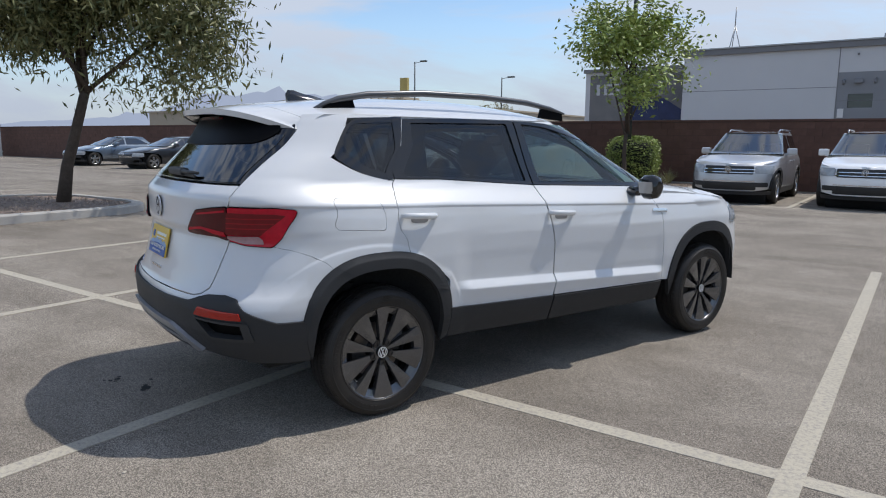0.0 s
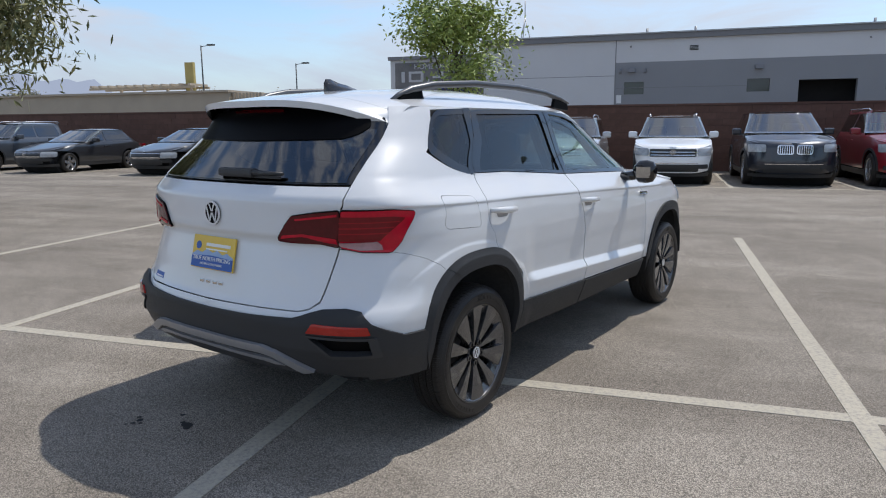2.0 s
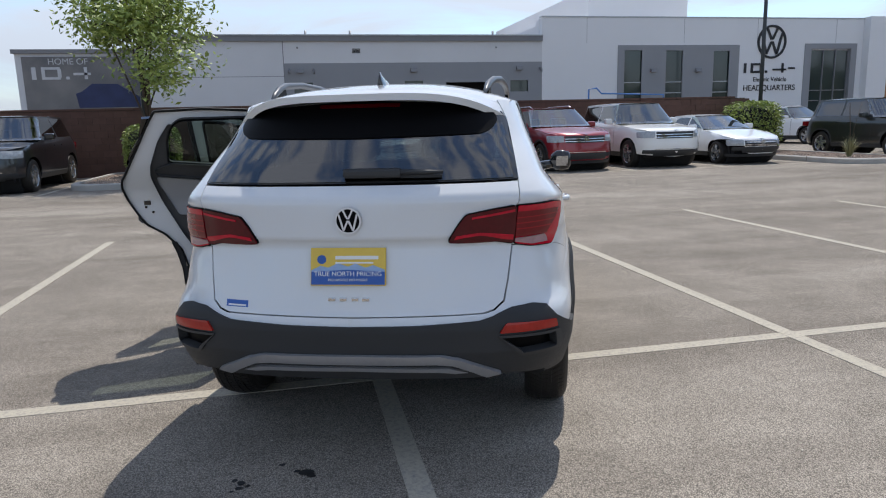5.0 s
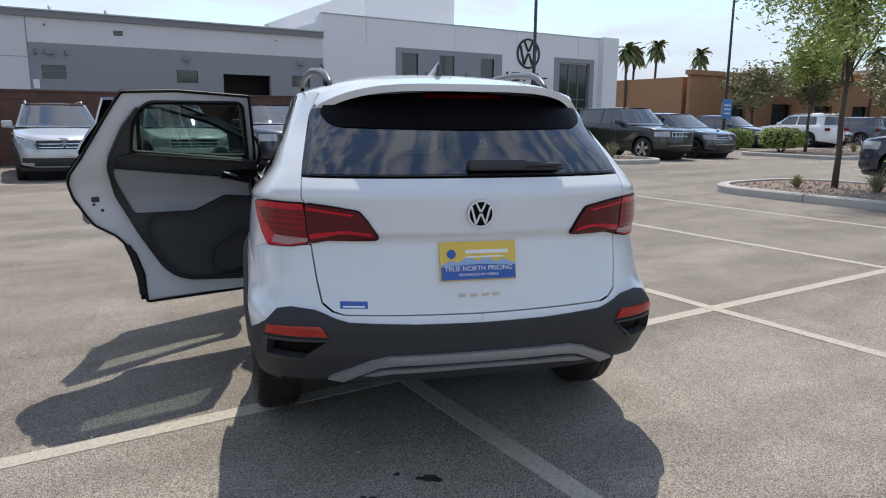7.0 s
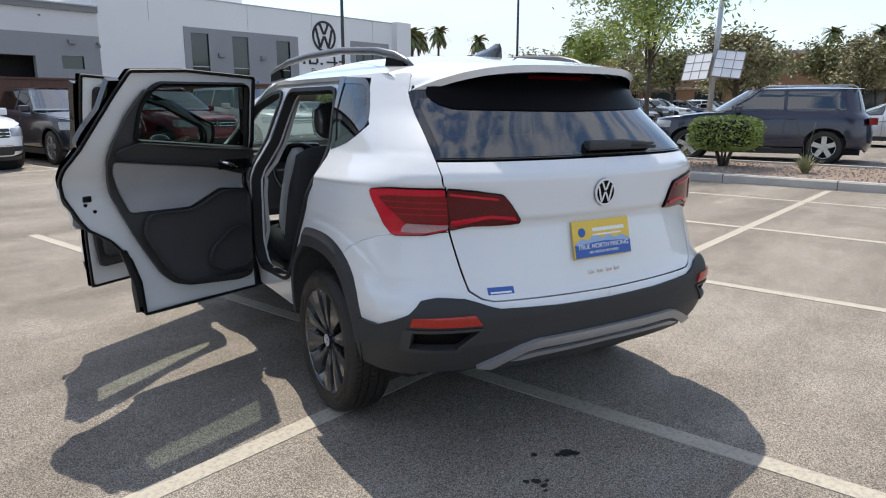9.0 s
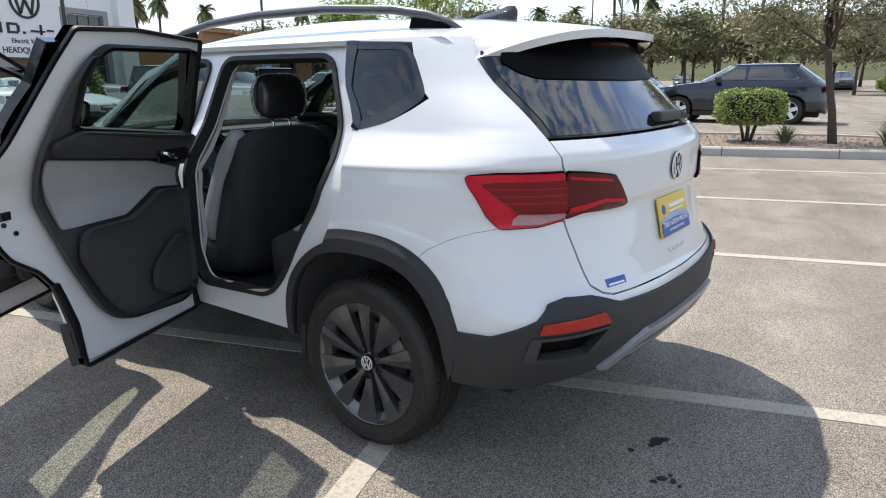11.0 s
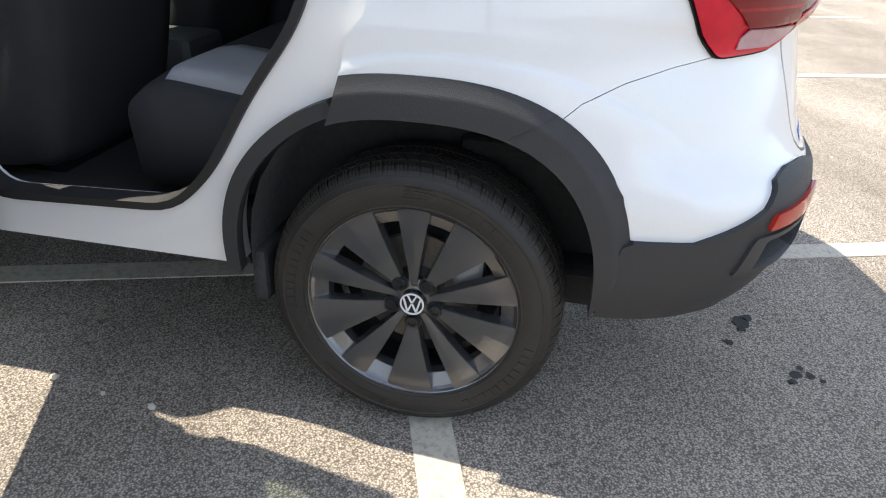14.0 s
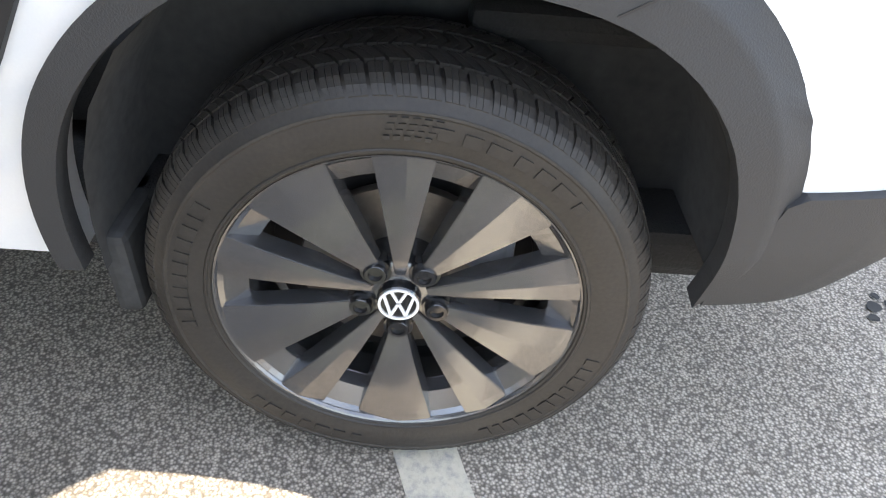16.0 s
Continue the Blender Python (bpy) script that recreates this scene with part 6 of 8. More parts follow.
# ---- its shape ----
class Body(Shell):
    """The shell with the shoulder line falling towards the nose and a ledge low on the doors."""
    ledge = staticmethod(smooth_table([(0.40, 0.0), (0.54, 0.012), (0.586, 0.020), (0.592, 0.019), (0.630, -0.010), (0.636, -0.012), (0.75, -0.010), (0.92, 0.0)], 0.004))

    def width(self, a, z):
        a, z = np.asarray(a, float), np.asarray(z, float)
        y = np.clip(a, -0.45, 2.4)
        g = np.clip((z - 0.72) / 0.18, 0, 1) * np.clip((1.42 - z) / 0.2, 0, 1)
        on = np.clip((a - 0.42) / 0.14, 0, 1) * np.clip((2.22 - a) / 0.12, 0, 1)
        on = on * on * (3 - 2 * on)
        r = (np.abs(a) ** 2.3 + np.abs(z - 0.37) ** 2.3) ** (1 / 2.3)
        lip = np.clip((0.505 - r) / 0.022, 0, 1)
        flare = 0.009 * lip * lip * (3 - 2 * lip) * np.clip((0.60 - r) / 0.2, 0, 1) * np.clip((a + 0.42) / 0.16, 0, 1)
        return self.W(z + 0.040 * y * g) + on * self.ledge(z + 0.050 * (y - 0.5)) + flare


B = Body([(0.20, 0.76), (0.34, 0.832), (0.46, 0.864), (0.60, 0.876), (0.78, 0.879), (0.90, 0.875), (1.00, 0.862), (1.043, 0.8525), (1.050, 0.8570), (1.062, 0.8500), (1.13, 0.790), (1.165, 0.764), (1.30, 0.712), (1.45, 0.657), (1.50, 0.635)],
         [(0.20, -0.62), (0.34, -0.76), (0.42, -0.815), (0.50, -0.848), (0.60, -0.850), (0.645, -0.842), (0.668, -0.826), (0.74, -0.808), (0.915, -0.772), (0.925, -0.772), (0.94, -0.788), (1.06, -0.785), (1.10, -0.782), (1.13, -0.752), (1.16, -0.722), (1.45, -0.47), (1.50, -0.42)],
         [(0.20, 3.40), (0.40, 3.53), (0.6, 3.54), (0.85, 3.47), (0.95, 3.30), (1.0, 2.95), (1.05, 2.46), (1.08, 2.38), (1.48, 1.58), (1.50, 1.53)],
         0.4, 2.45, p=5.0, q=2.3, pf=3.6, qf=2.6, h=0.005, corner=0.52, taper=[(0.3, 9.5), (0.62, 9.8), (0.70, 7.0), (0.88, 5.4), (1.04, 6.0), (1.12, 7.9), (1.17, 9.0), (1.24, 7.5), (1.32, 5.7), (1.5, 5.0)])
CAR = pose(0, 0, 0, 0, 0, -18.7)
hero = thing("compact_suv", CAR, "white compact SUV with black cladding and two open doors", "car")


def SY(pts):
    """Side points (y, z), or ("x", x, z) on the tail, as panel coordinates."""
    return [(B.by_x(p[1], p[2]), p[2]) if p[0] == "x" else (B.by_y(p[0], p[1]), p[1]) for p in pts]


def RX(pts):
    return [(B.rx(x, z), z) for x, z in pts]


def arch2(cy, ry, cz, rz, z_rear, z_front, n=18, sq=2.35):
    """A wheel arch, from its rear foot over the top to its front foot."""
    out = []
    a0, a1 = math.pi + math.asin(min(0.999, max(-0.9, (cz - z_rear) / rz))), -math.asin(min(0.999, max(-0.9, (cz - z_front) / rz)))
    for i in range(n + 1):
        a = a0 + (a1 - a0) * i / n
        c, s = math.cos(a), math.sin(a)
        k = (abs(c) ** sq + abs(s) ** sq) ** (-1 / sq)
        out.append((cy + ry * k * c, cz + rz * k * s))
    return out


WB = 2.68
# rows of points along the shoulder crease, the door ledge and the arch lip, so that these folds stay crisp
SIDE_FOLDS = []
for k in range(330):
    a_ = -0.75 + 0.01 * k
    y_ = min(max(a_, -0.45), 2.4)
    SIDE_FOLDS += [(a_, 1.053 - 0.040 * y_ + d) for d in (-0.016, -0.0085, -0.0035, 0.001, 0.009, 0.018)]
    if 0.40 < a_ < 2.25:
        SIDE_FOLDS += [(a_, z_ - 0.050 * (y_ - 0.5) + d) for z_ in (0.589, 0.633) for d in (-0.0055, 0.0055)]
for k in range(150):
    th_ = math.pi * k / 149
    q_ = (abs(math.cos(th_)) ** 2.3 + abs(math.sin(th_)) ** 2.3) ** (-1 / 2.3)
    SIDE_FOLDS += [(r_ * q_ * math.cos(th_), 0.37 + r_ * q_ * math.sin(th_)) for r_ in (0.482, 0.494, 0.507) if r_ * q_ * math.cos(th_) > -0.40]
OUT_R = arch2(0, 0.425, 0.41, 0.42, 0.55, 0.50, 44, 2.5)
OUT_Q = arch2(0, 0.407, 0.41, 0.402, 0.55, 0.50, 44, 2.5)
INN_R = arch2(0, 0.360, 0.39, 0.360, 0.36, 0.34, 44, 2.5)
LIP_OUT = arch2(0.012, 0.426, 0.40, 0.392, 0.36, 0.35, 60, 2.1)
LIP_IN = arch2(0.012, 0.394, 0.39, 0.372, 0.36, 0.35, 60, 2.1)
OUT_F = arch2(WB, 0.42, 0.41, 0.405, 0.44, 0.44, 40)
INN_F = arch2(WB, 0.362, 0.39, 0.358, 0.32, 0.32, 40)
SEAM = [(-0.50, 0.882), (-0.44, 0.868), (-0.36, 0.84), (-0.29, 0.803), (-0.246, 0.762)]
GAP_C = [(0.165, 0.80), (0.150, 0.83), (0.112, 0.92), (0.096, 0.99), (0.096, 1.05), (0.113, 1.105), (0.138, 1.165), (0.190, 1.30), (0.252, 1.462)]
GAP_B = [(1.158, 0.475), (1.164, 0.60), (1.158, 0.787), (1.128, 0.92), (1.094, 1.02), (1.066, 1.112), (1.036, 1.28), (1.003, 1.472)]
GAP_A = [(2.185, 0.447), (2.18, 0.70), (2.157, 0.893), (2.07, 1.0), (2.02, 1.072)]
WIN_Q = [(-0.150, 1.290, 0.05), (-0.050, 1.446, 0.06), (0.200, 1.456, 0.012), (0.108, 1.174, 0.035)]
WIN_R = [(0.292, 1.452), (0.955, 1.462), (1.030, 1.128), (0.185, 1.172)]
WIN_F = [(1.055, 1.462), (1.24, 1.448), (1.60, 1.365), (1.90, 1.235), (2.02, 1.095), (1.118, 1.122)]
ROOF_Z = 1.478
BLACK_TOP = [("x", 0.0, 0.612), ("x", 0.25, 0.616), ("x", 0.50, 0.628), ("x", 0.56, 0.645), ("x", 0.62, 0.664), ("x", 0.70, 0.670), ("x", 0.755, 0.657), (-0.655, 0.614), (-0.59, 0.580), (-0.53, 0.556), (-0.42, 0.552)]


def clad_surf(surf, cy):
    """The skin of an arch moulding: low along its outer edge, standing out below a fold."""
    near, far = lift(surf, 0.002, CENTRE), lift(surf, 0.016, CENTRE)

    def out(a, z):
        y = surf(a, z)[..., 1]
        q = ((np.abs(y - cy) / 0.425) ** 2.5 + (np.abs(z - 0.41) / 0.42) ** 2.5) ** 0.4
        k = np.clip((1 - q) / 0.075, 0, 1)[..., None]
        return near(a, z) * (1 - k) + far(a, z) * k
    return out


CLAD_FOLDS = [(cy_ + 0.425 * k_ * c_, 0.41 + 0.42 * k_ * s_) for cy_ in (0.0,) for th_ in np.linspace(-0.3, math.pi + 0.3, 120) for c_, s_ in ((math.cos(th_), math.sin(th_)),) for m_ in ((abs(c_) ** 2.5 + abs(s_) ** 2.5) ** -0.4,) for k_ in (0.912 * m_, 0.934 * m_)]
for sg in (-1, 1):
    f = B.side(sg)
    left = sg < 0
    # rear quarter: from the hatch edge to the rear door, over the arch
    arch_top = [p for p in OUT_Q if -0.245 < p[0] < 0.165 and p[1] > 0.6]
    quarter = [("x", 0.652, 1.155), ("x", 0.648, 1.06), ("x", 0.628, 0.90)] + SEAM + arch_top + [(0.178, 0.79)] + GAP_C + [(0.20, ROOF_Z), (-0.2, ROOF_Z), ("x", 0.56, ROOF_Z), ("x", 0.60, 1.40), ("x", 0.645, 1.20)]
    flap = rounded([(-0.235, 1.095), (0.010, 1.074), (0.032, 0.945), (0.018, 0.930), (-0.238, 0.948)], 0.03)
    holes_q = [inset(SY([p[:2] for p in WIN_Q]), -0.018)] + ([SY(flap)] if sg > 0 else [])
    skin("rear_quarter", WHITE, hero, [(inset(SY(quarter), 0.0006), f, holes_q)], CENTRE, 0.02, 0.05, folds=SIDE_FOLDS)
    if sg > 0:
        skin("fuel_flap", WHITE, hero, [(inset(SY(flap), 0.002), f)], CENTRE, 0.02, 0.02, folds=SIDE_FOLDS)
    # painted upper bumper corner
    cover = [("x", 0.628, 0.898), ("x", 0.612, 0.77), ("x", 0.597, 0.69), ("x", 0.56, 0.662), ("x", 0.52, 0.652), ("x", 0.0, 0.645)] + BLACK_TOP + [p for p in OUT_Q if p[0] < -0.252 and p[1] < 0.76] + SEAM[::-1]
    skin("bumper_cover", WHITE, hero, [(inset(SY(cover), 0.0006), f)], CENTRE, 0.025, 0.02, folds=SIDE_FOLDS)
    # cladding round the arches
    fl = clad_surf(f, 0.0)
    if left:
        rear_out, rear_in = [p for p in OUT_R if p[0] < 0.178], [p for p in INN_R if p[0] < 0.186]
        lip_in, lip_out = [p for p in LIP_IN if p[0] > 0.165], [p for p in LIP_OUT if p[0] > 0.165]
        skin("arch_lip", CLAD, hero, [(lip_out + lip_in[::-1], (lambda a, z: np.stack([sg * (DOOR_IN(z) + 0.036), a + 0 * z, z + 0 * a], -1)))], CENTRE, 0.02, 0.03, "narrow arch lip bared by the open door")
    else:
        rear_out, rear_in = OUT_R, INN_R
    skin("arch_cladding", CLAD, hero, [(SY(rear_out) + SY(rear_in)[::-1], fl)], CENTRE, 0.03, 0.03, "dark grey textured wheel arch cladding", SY(CLAD_FOLDS))
    skin("arch_cladding", CLAD, hero, [(SY(OUT_F) + SY(INN_F)[::-1], lift(f, 0.010, CENTRE))], CENTRE, 0.05, 0.03)
    skin("cladding_joint", SEAL, hero, [(SY([(-0.168, 0.735), (-0.250, 0.782), (-0.2515, 0.780), (-0.1695, 0.733)]), lambda a, z: clad_surf(f, 0.0)(a, z) + np.array([sg * 0.0012, 0, 0]))], CENTRE, 0.03, 0.001)
    # wheel housings
    for cy in (0, WB):
        V, F = [], []
        n = 16
        ring = arch2(cy, 0.372, 0.39, 0.376, 0.40, 0.36, n)
        for k, x in enumerate((0.862, 0.655)):
            V += [(sg * x, y, z) for y, z in ring]
        F = [(i, i + 1, n + 2 + i, n + 1 + i) for i in range(n)] + [tuple(range(n + 1, 2 * n + 2))]
        part("wheel_housing", raw(V, F, smooth=True), LINER, hero)
    # front wing
    wing = GAP_A[::-1] + [(2.19, 0.447)] + OUT_F + [(3.12, 0.42), (3.3, 0.46), (3.3, 0.88), (3.05, 0.975), (2.6, 1.012), (2.1, 1.062)]
    skin("front_wing", WHITE, hero, [(inset(SY(wing), 0.002), f)], CENTRE, 0.03, 0.02, folds=SIDE_FOLDS)
    lampo = [(2.98, 0.80), (3.36, 0.78), (3.42, 0.86), (3.2, 0.915), (3.0, 0.90)]
    skin("headlamp", LAMP_CLEAR, hero, [(rounded(SY(lampo), 0.03), lift(f, 0.008, CENTRE))], CENTRE, 0.05, 0.02)
    ind = [(2.06, 0.915), (2.21, 0.905), (2.21, 0.925), (2.06, 0.935)]
    skin("wing_trim", CHROME, hero, [(rounded(SY(ind), 0.008), lift(f, 0.006, CENTRE))], CENTRE, 0.05, 0.008, "slim chrome wing trim")
    # sills
    sill = [(0.43, 0.285), (2.27, 0.275), (2.27, 0.345), (0.43, 0.349)]
    skin("sill_cladding", CLAD, hero, [(SY(sill), lift(f, -0.06, CENTRE))], CENTRE, 0.08, 0.05)

# hatch: one panel across the tail
hatch_half = [(0.0, 0.648), (0.515, 0.655), (0.556, 0.666), (0.592, 0.694), (0.607, 0.772), (0.624, 0.90), (0.644, 1.06), (0.650, 1.150)]
hatch = RX([(-x, z) for x, z in hatch_half[::-1]] + hatch_half[1:])
tailgate = thing("tailgate")
tailgate.parent = hero
R0 = B.rear()
skin("tailgate_panel", WHITE, tailgate, [(inset(hatch, 0.0012), R0)], CENTRE, 0.02, 0.02)
frame_half = [(0.0, 1.156), (0.652, 1.158), (0.643, 1.21), (0.604, 1.385), (0.58, 1.425), (0.50, 1.455), (0.0, 1.478)]
frame_o = RX(frame_half[1:-1] + [(0.0, 1.484)] + [(-x, z) for x, z in frame_half[1:-1][::-1]])
skin("glass_surround", GLOSS_BLACK, tailgate, [(frame_o, lift(R0, 0.001, CENTRE), [RX([(0.60, 1.175), (0.555, 1.37), (0.0, 1.385), (-0.555, 1.37), (-0.60, 1.175)])])], CENTRE, 0.04, 0.012, "gloss black rear window surround")
skin("rear_window", PRIVACY, tailgate, [(RX([(0.632, 1.162), (0.585, 1.375), (0.0, 1.39), (-0.585, 1.375), (-0.632, 1.162)]), lift(R0, 0.004, CENTRE))], CENTRE, 0.05, 0.004, "dark privacy glass")


def visor_surf(r, z):
    """The black panel under the spoiler, standing out more towards its top."""
    p = R0(r, z)
    fade = np.clip(1 - (np.abs(p[..., 0]) / 0.60) ** 6, 0, 1)
    d = 0.012 + 0.045 * fade * np.clip((z - 1.33) / 0.15, 0, 1) ** 1.3
    return p + np.stack([0 * r, -d, 0.0 * r], -1)


oval = RX([(0.50, 1.338), (0.0, 1.330), (-0.50, 1.338), (-0.548, 1.36), (-0.565, 1.395), (-0.545, 1.43), (-0.48, 1.455), (0.0, 1.480), (0.48, 1.455), (0.545, 1.43), (0.565, 1.395), (0.548, 1.36)])
SATIN_BLACK = mat("satin_black", (0.0035, 0.0035, 0.004), 0.4, vary=0.1, spec=0.06)
skin("spoiler_visor", SATIN_BLACK, tailgate, [(rounded(oval, 0.03), visor_surf)], CENTRE, 0.03, 0.02, "smooth black oval panel under the roof spoiler")
skin("brake_light", TAIL_DARK, tailgate, [(rounded(RX([(-0.17, 1.456), (0.17, 1.456), (0.17, 1.468), (-0.17, 1.468)]), 0.005), lambda r, z: visor_surf(r, z) + np.array([0, -0.008, 0.0]))], CENTRE, 0.05, 0.006, "narrow red high brake light")

# roof and spoiler
ry = np.linspace(-0.62, 1.40, 41)
rw_ = np.array([B.x_at(max(float(q), -0.36), ROOF_Z) for q in ry])
rw_ = np.where(ry < -0.12, B.x_at(-0.12, ROOF_Z) - 0.05 * np.clip(-0.12 - ry, 0, 1), rw_)
rw_ = np.where(ry > 1.30, rw_[ry <= 1.30][-1] - 0.6 * np.maximum(ry - 1.30, 0), rw_)
roof_top = smooth_table([(-0.62, 1.497), (-0.56, 1.512), (-0.40, 1.535), (-0.1, 1.566), (0.3, 1.592), (0.7, 1.600), (1.0, 1.588), (1.25, 1.548), (1.40, 1.510)], 0.08)


def roof_surf(s, y):
    w = np.interp(y, ry, rw_)
    back = np.clip((-0.22 - y) / 0.36, 0, 1)
    edge = ROOF_Z - 0.073 * back
    fwd = 0.30 * np.abs(s) ** 3.2 * np.clip((-0.15 - y) / 0.43, 0, 1) + 0.15 * (1 - s * s) * np.clip((y - 0.9) / 0.45, 0, 1)
    return np.stack([s * w, y + fwd, edge + (roof_top(y) - edge) * (1 - np.abs(s) ** (2.6 + 1.6 * back))], -1)


skin("roof", WHITE, hero, [([(-1, -0.395), (1, -0.395), (1, 1.36), (-1, 1.36)], roof_surf)], (0, 0.5, 1.0), 0.05, 0.02)
skin("spoiler", WHITE, tailgate, [([(-1, -0.60), (1, -0.60), (1, -0.40), (-1, -0.40)], roof_surf)], (0, 0.5, 1.0), 0.04, 0.028, "white roof spoiler lip")
skin("spoiler_underside", GLOSS_BLACK, tailgate, [([(-0.97, -0.585), (0.97, -0.585), (0.97, -0.41), (-0.97, -0.41)], lambda s, y: roof_surf(s, y) - np.array([0, 0, 0.026]))], (0, 0.5, 1.0), 0.05, 0)
for sg in (-1, 1):
    # roof rail on its two feet
    rail = [(0.500, -0.165, 1.508), (0.505, -0.11, 1.533), (0.512, -0.03, 1.560), (0.530, 0.12, 1.586), (0.550, 0.45, 1.606), (0.563, 0.85, 1.604), (0.570, 1.18, 1.585), (0.572, 1.38, 1.556), (0.575, 1.50, 1.530)]
    rr_ = thing("roof_rail")
    rr_.parent = hero
    bm = bmesh.new()
    add_tube(bm, [(sg * x, y, z) for x, y, z in rail], [0.006, 0.013, 0.017, 0.018, 0.018, 0.018, 0.017, 0.014, 0.006], 10)
    part("rail_bar", bm, RAIL_GREY, rr_, "grey roof rail")
    for x, prof_ in ((0.510, [(-0.15, 1.495), (0.06, 1.505), (0.04, 1.566), (-0.03, 1.554), (-0.10, 1.531)]), (0.568, [(1.29, 1.50), (1.49, 1.485), (1.48, 1.531), (1.38, 1.554), (1.31, 1.563)])):
        part("rail_foot", prism(prof_, 0.020, "x", sg * x - 0.010), SATIN_BLACK, rr_, "black end of the roof rail")
fin = bmesh.new()
secs = [(0.15, 1.570, 0.030, 0.0), (0.08, 1.572, 0.032, 0.018), (0.02, 1.569, 0.030, 0.030), (-0.03, 1.566, 0.026, 0.050), (-0.065, 1.563, 0.02, 0.052), (-0.085, 1.561, 0.014, 0.032)]
rings = []
for y, z, w, h in secs:
    rings.append([fin.verts.new(p) for p in ((-w, y, z - 0.01), (-w * 0.45, y - h * 0.2, z + h * 0.55), (0, y - h * 0.35, z + h + 0.012), (w * 0.45, y - h * 0.2, z + h * 0.55), (w, y, z - 0.01))])
for a, b in zip(rings, rings[1:]):
    for i in range(4):
        fin.faces.new((a[i], a[i + 1], b[i + 1], b[i])).smooth = True
fin.faces.new(rings[-1])
bmesh.ops.recalc_face_normals(fin, faces=fin.faces)
part("fin_antenna", fin, GLOSS_BLACK, hero, "black shark-fin antenna")

# bonnet and windscreen
by = np.linspace(2.0, 3.42, 15)
bw = np.array([B.x_at(float(q), 1.0 if q < 2.9 else 0.93) - 0.02 for q in by])


def bonnet_surf(s, y):
    w = np.interp(y, by, bw)
    z = np.interp(y, [2.0, 2.3, 2.8, 3.2, 3.42], [1.085, 1.068, 1.025, 0.965, 0.88])
    return np.stack([s * w, y, z + 0.035 * (1 - s * s) - 0.03 * np.abs(s) ** 6], -1)


skin("bonnet", WHITE, hero, [([(-1, 2.05), (1, 2.05), (1, 3.40), (-1, 3.40)], bonnet_surf)], (0, 1, 0), 0.08, 0.02)
FS = B.front()
wf_ = lambda y, z: B.nose_a(z) - B.by_y(y, z)
scr = [(-wf_(1.93, 1.09), 1.09), (wf_(1.93, 1.09), 1.09), (wf_(1.28, 1.46), 1.46), (-wf_(1.28, 1.46), 1.46)]
skin("windscreen", SIDE_GLASS, hero, [(scr, FS)], CENTRE, 0.06, 0.005)
for sg in (-1, 1):
    pil = [(1.95, 1.07), (2.08, 1.07), (1.34, ROOF_Z), (1.16, ROOF_Z), (1.62, 1.36)]
    skin("screen_pillar", WHITE, hero, [([(B.by_y(y, z), z) for y, z in pil], lift(B.side(sg), -0.004, CENTRE))], CENTRE, 0.06, 0.03)
skin("front_bumper", WHITE, hero, [([(-B.fx(0.8, 0.36), 0.36), (B.fx(0.8, 0.36), 0.36), (B.fx(0.8, 0.9), 0.885), (-B.fx(0.8, 0.9), 0.885)], FS)], CENTRE, 0.08, 0.02)
skin("front_grille", BLACK_TRIM, hero, [([(-B.fx(0.5, 0.7), 0.70), (B.fx(0.5, 0.7), 0.70), (B.fx(0.5, 0.83), 0.83), (-B.fx(0.5, 0.83), 0.83)], lift(FS, 0.01, CENTRE))], CENTRE, 0.08, 0.02)

# black rear bumper with its skid trim, pockets and reflectors
bumper = thing("rear_bumper")
bumper.parent = hero
low_line = [(-0.372, 0.36), (-0.50, 0.365), (-0.62, 0.372), ("x", 0.75, 0.385), ("x", 0.62, 0.40), ("x", 0.45, 0.415), ("x", 0.0, 0.415)]
for sg in (-1, 1):
    o = SY(BLACK_TOP) + SY([(-0.400, 0.54), (-0.368, 0.45)] + low_line)
    pocket = SY([("x", 0.580, 0.560), ("x", 0.785, 0.552), ("x", 0.790, 0.494), ("x", 0.662, 0.495)])
    if sg > 0:
        across = lambda pts: [(a - B.at, z) for a, z in pts]
        flip = lambda pts: [(-r, z) for r, z in pts[::-1]]
        skin("bumper_shell", CLAD, bumper, [(across(o) + flip(across(o))[1:-1], lift(R0, 0.012, CENTRE), [across(pocket), flip(across(pocket))])], CENTRE, 0.018, 0.03, "dark grey textured bumper shell")
    skin("pocket", SATIN_BLACK, bumper, [(inset(pocket, -0.004), lift(B.side(sg), -0.02, CENTRE))], CENTRE, 0.018, 0.02)
    ring_o = rounded(SY([("x", 0.565, 0.570), ("x", 0.805, 0.563), ("x", 0.812, 0.480), ("x", 0.655, 0.482)]), 0.015)
    skin("pocket_rim", BLACK_TRIM, bumper, [(ring_o, lift(B.side(sg), 0.019, CENTRE), [pocket])], CENTRE, 0.014, 0.035)
    refl = SY([("x", 0.572, 0.580), ("x", 0.792, 0.576), ("x", 0.786, 0.604), ("x", 0.60, 0.614)])
    skin("reflector", REFLECTOR, bumper, [(rounded(refl, 0.008), lift(B.side(sg), 0.021, CENTRE))], CENTRE, 0.016, 0.015, "long red reflector")
trim_top = [(0.0, 0.504), (0.35, 0.503), (0.42, 0.492), (0.48, 0.464), (0.575, 0.419)]
trim_low = [(0.52, 0.407), (0.45, 0.440), (0.395, 0.466), (0.33, 0.474), (0.0, 0.474)]
full = RX([(-x, z) for x, z in trim_top[:0:-1]] + trim_top + trim_low + [(-x, z) for x, z in trim_low[-2::-1]])
skin("skid_trim", SILVER_TRIM, bumper, [(full, lift(R0, 0.030, CENTRE))], CENTRE, 0.03, 0.035, "silver skid plate trim")
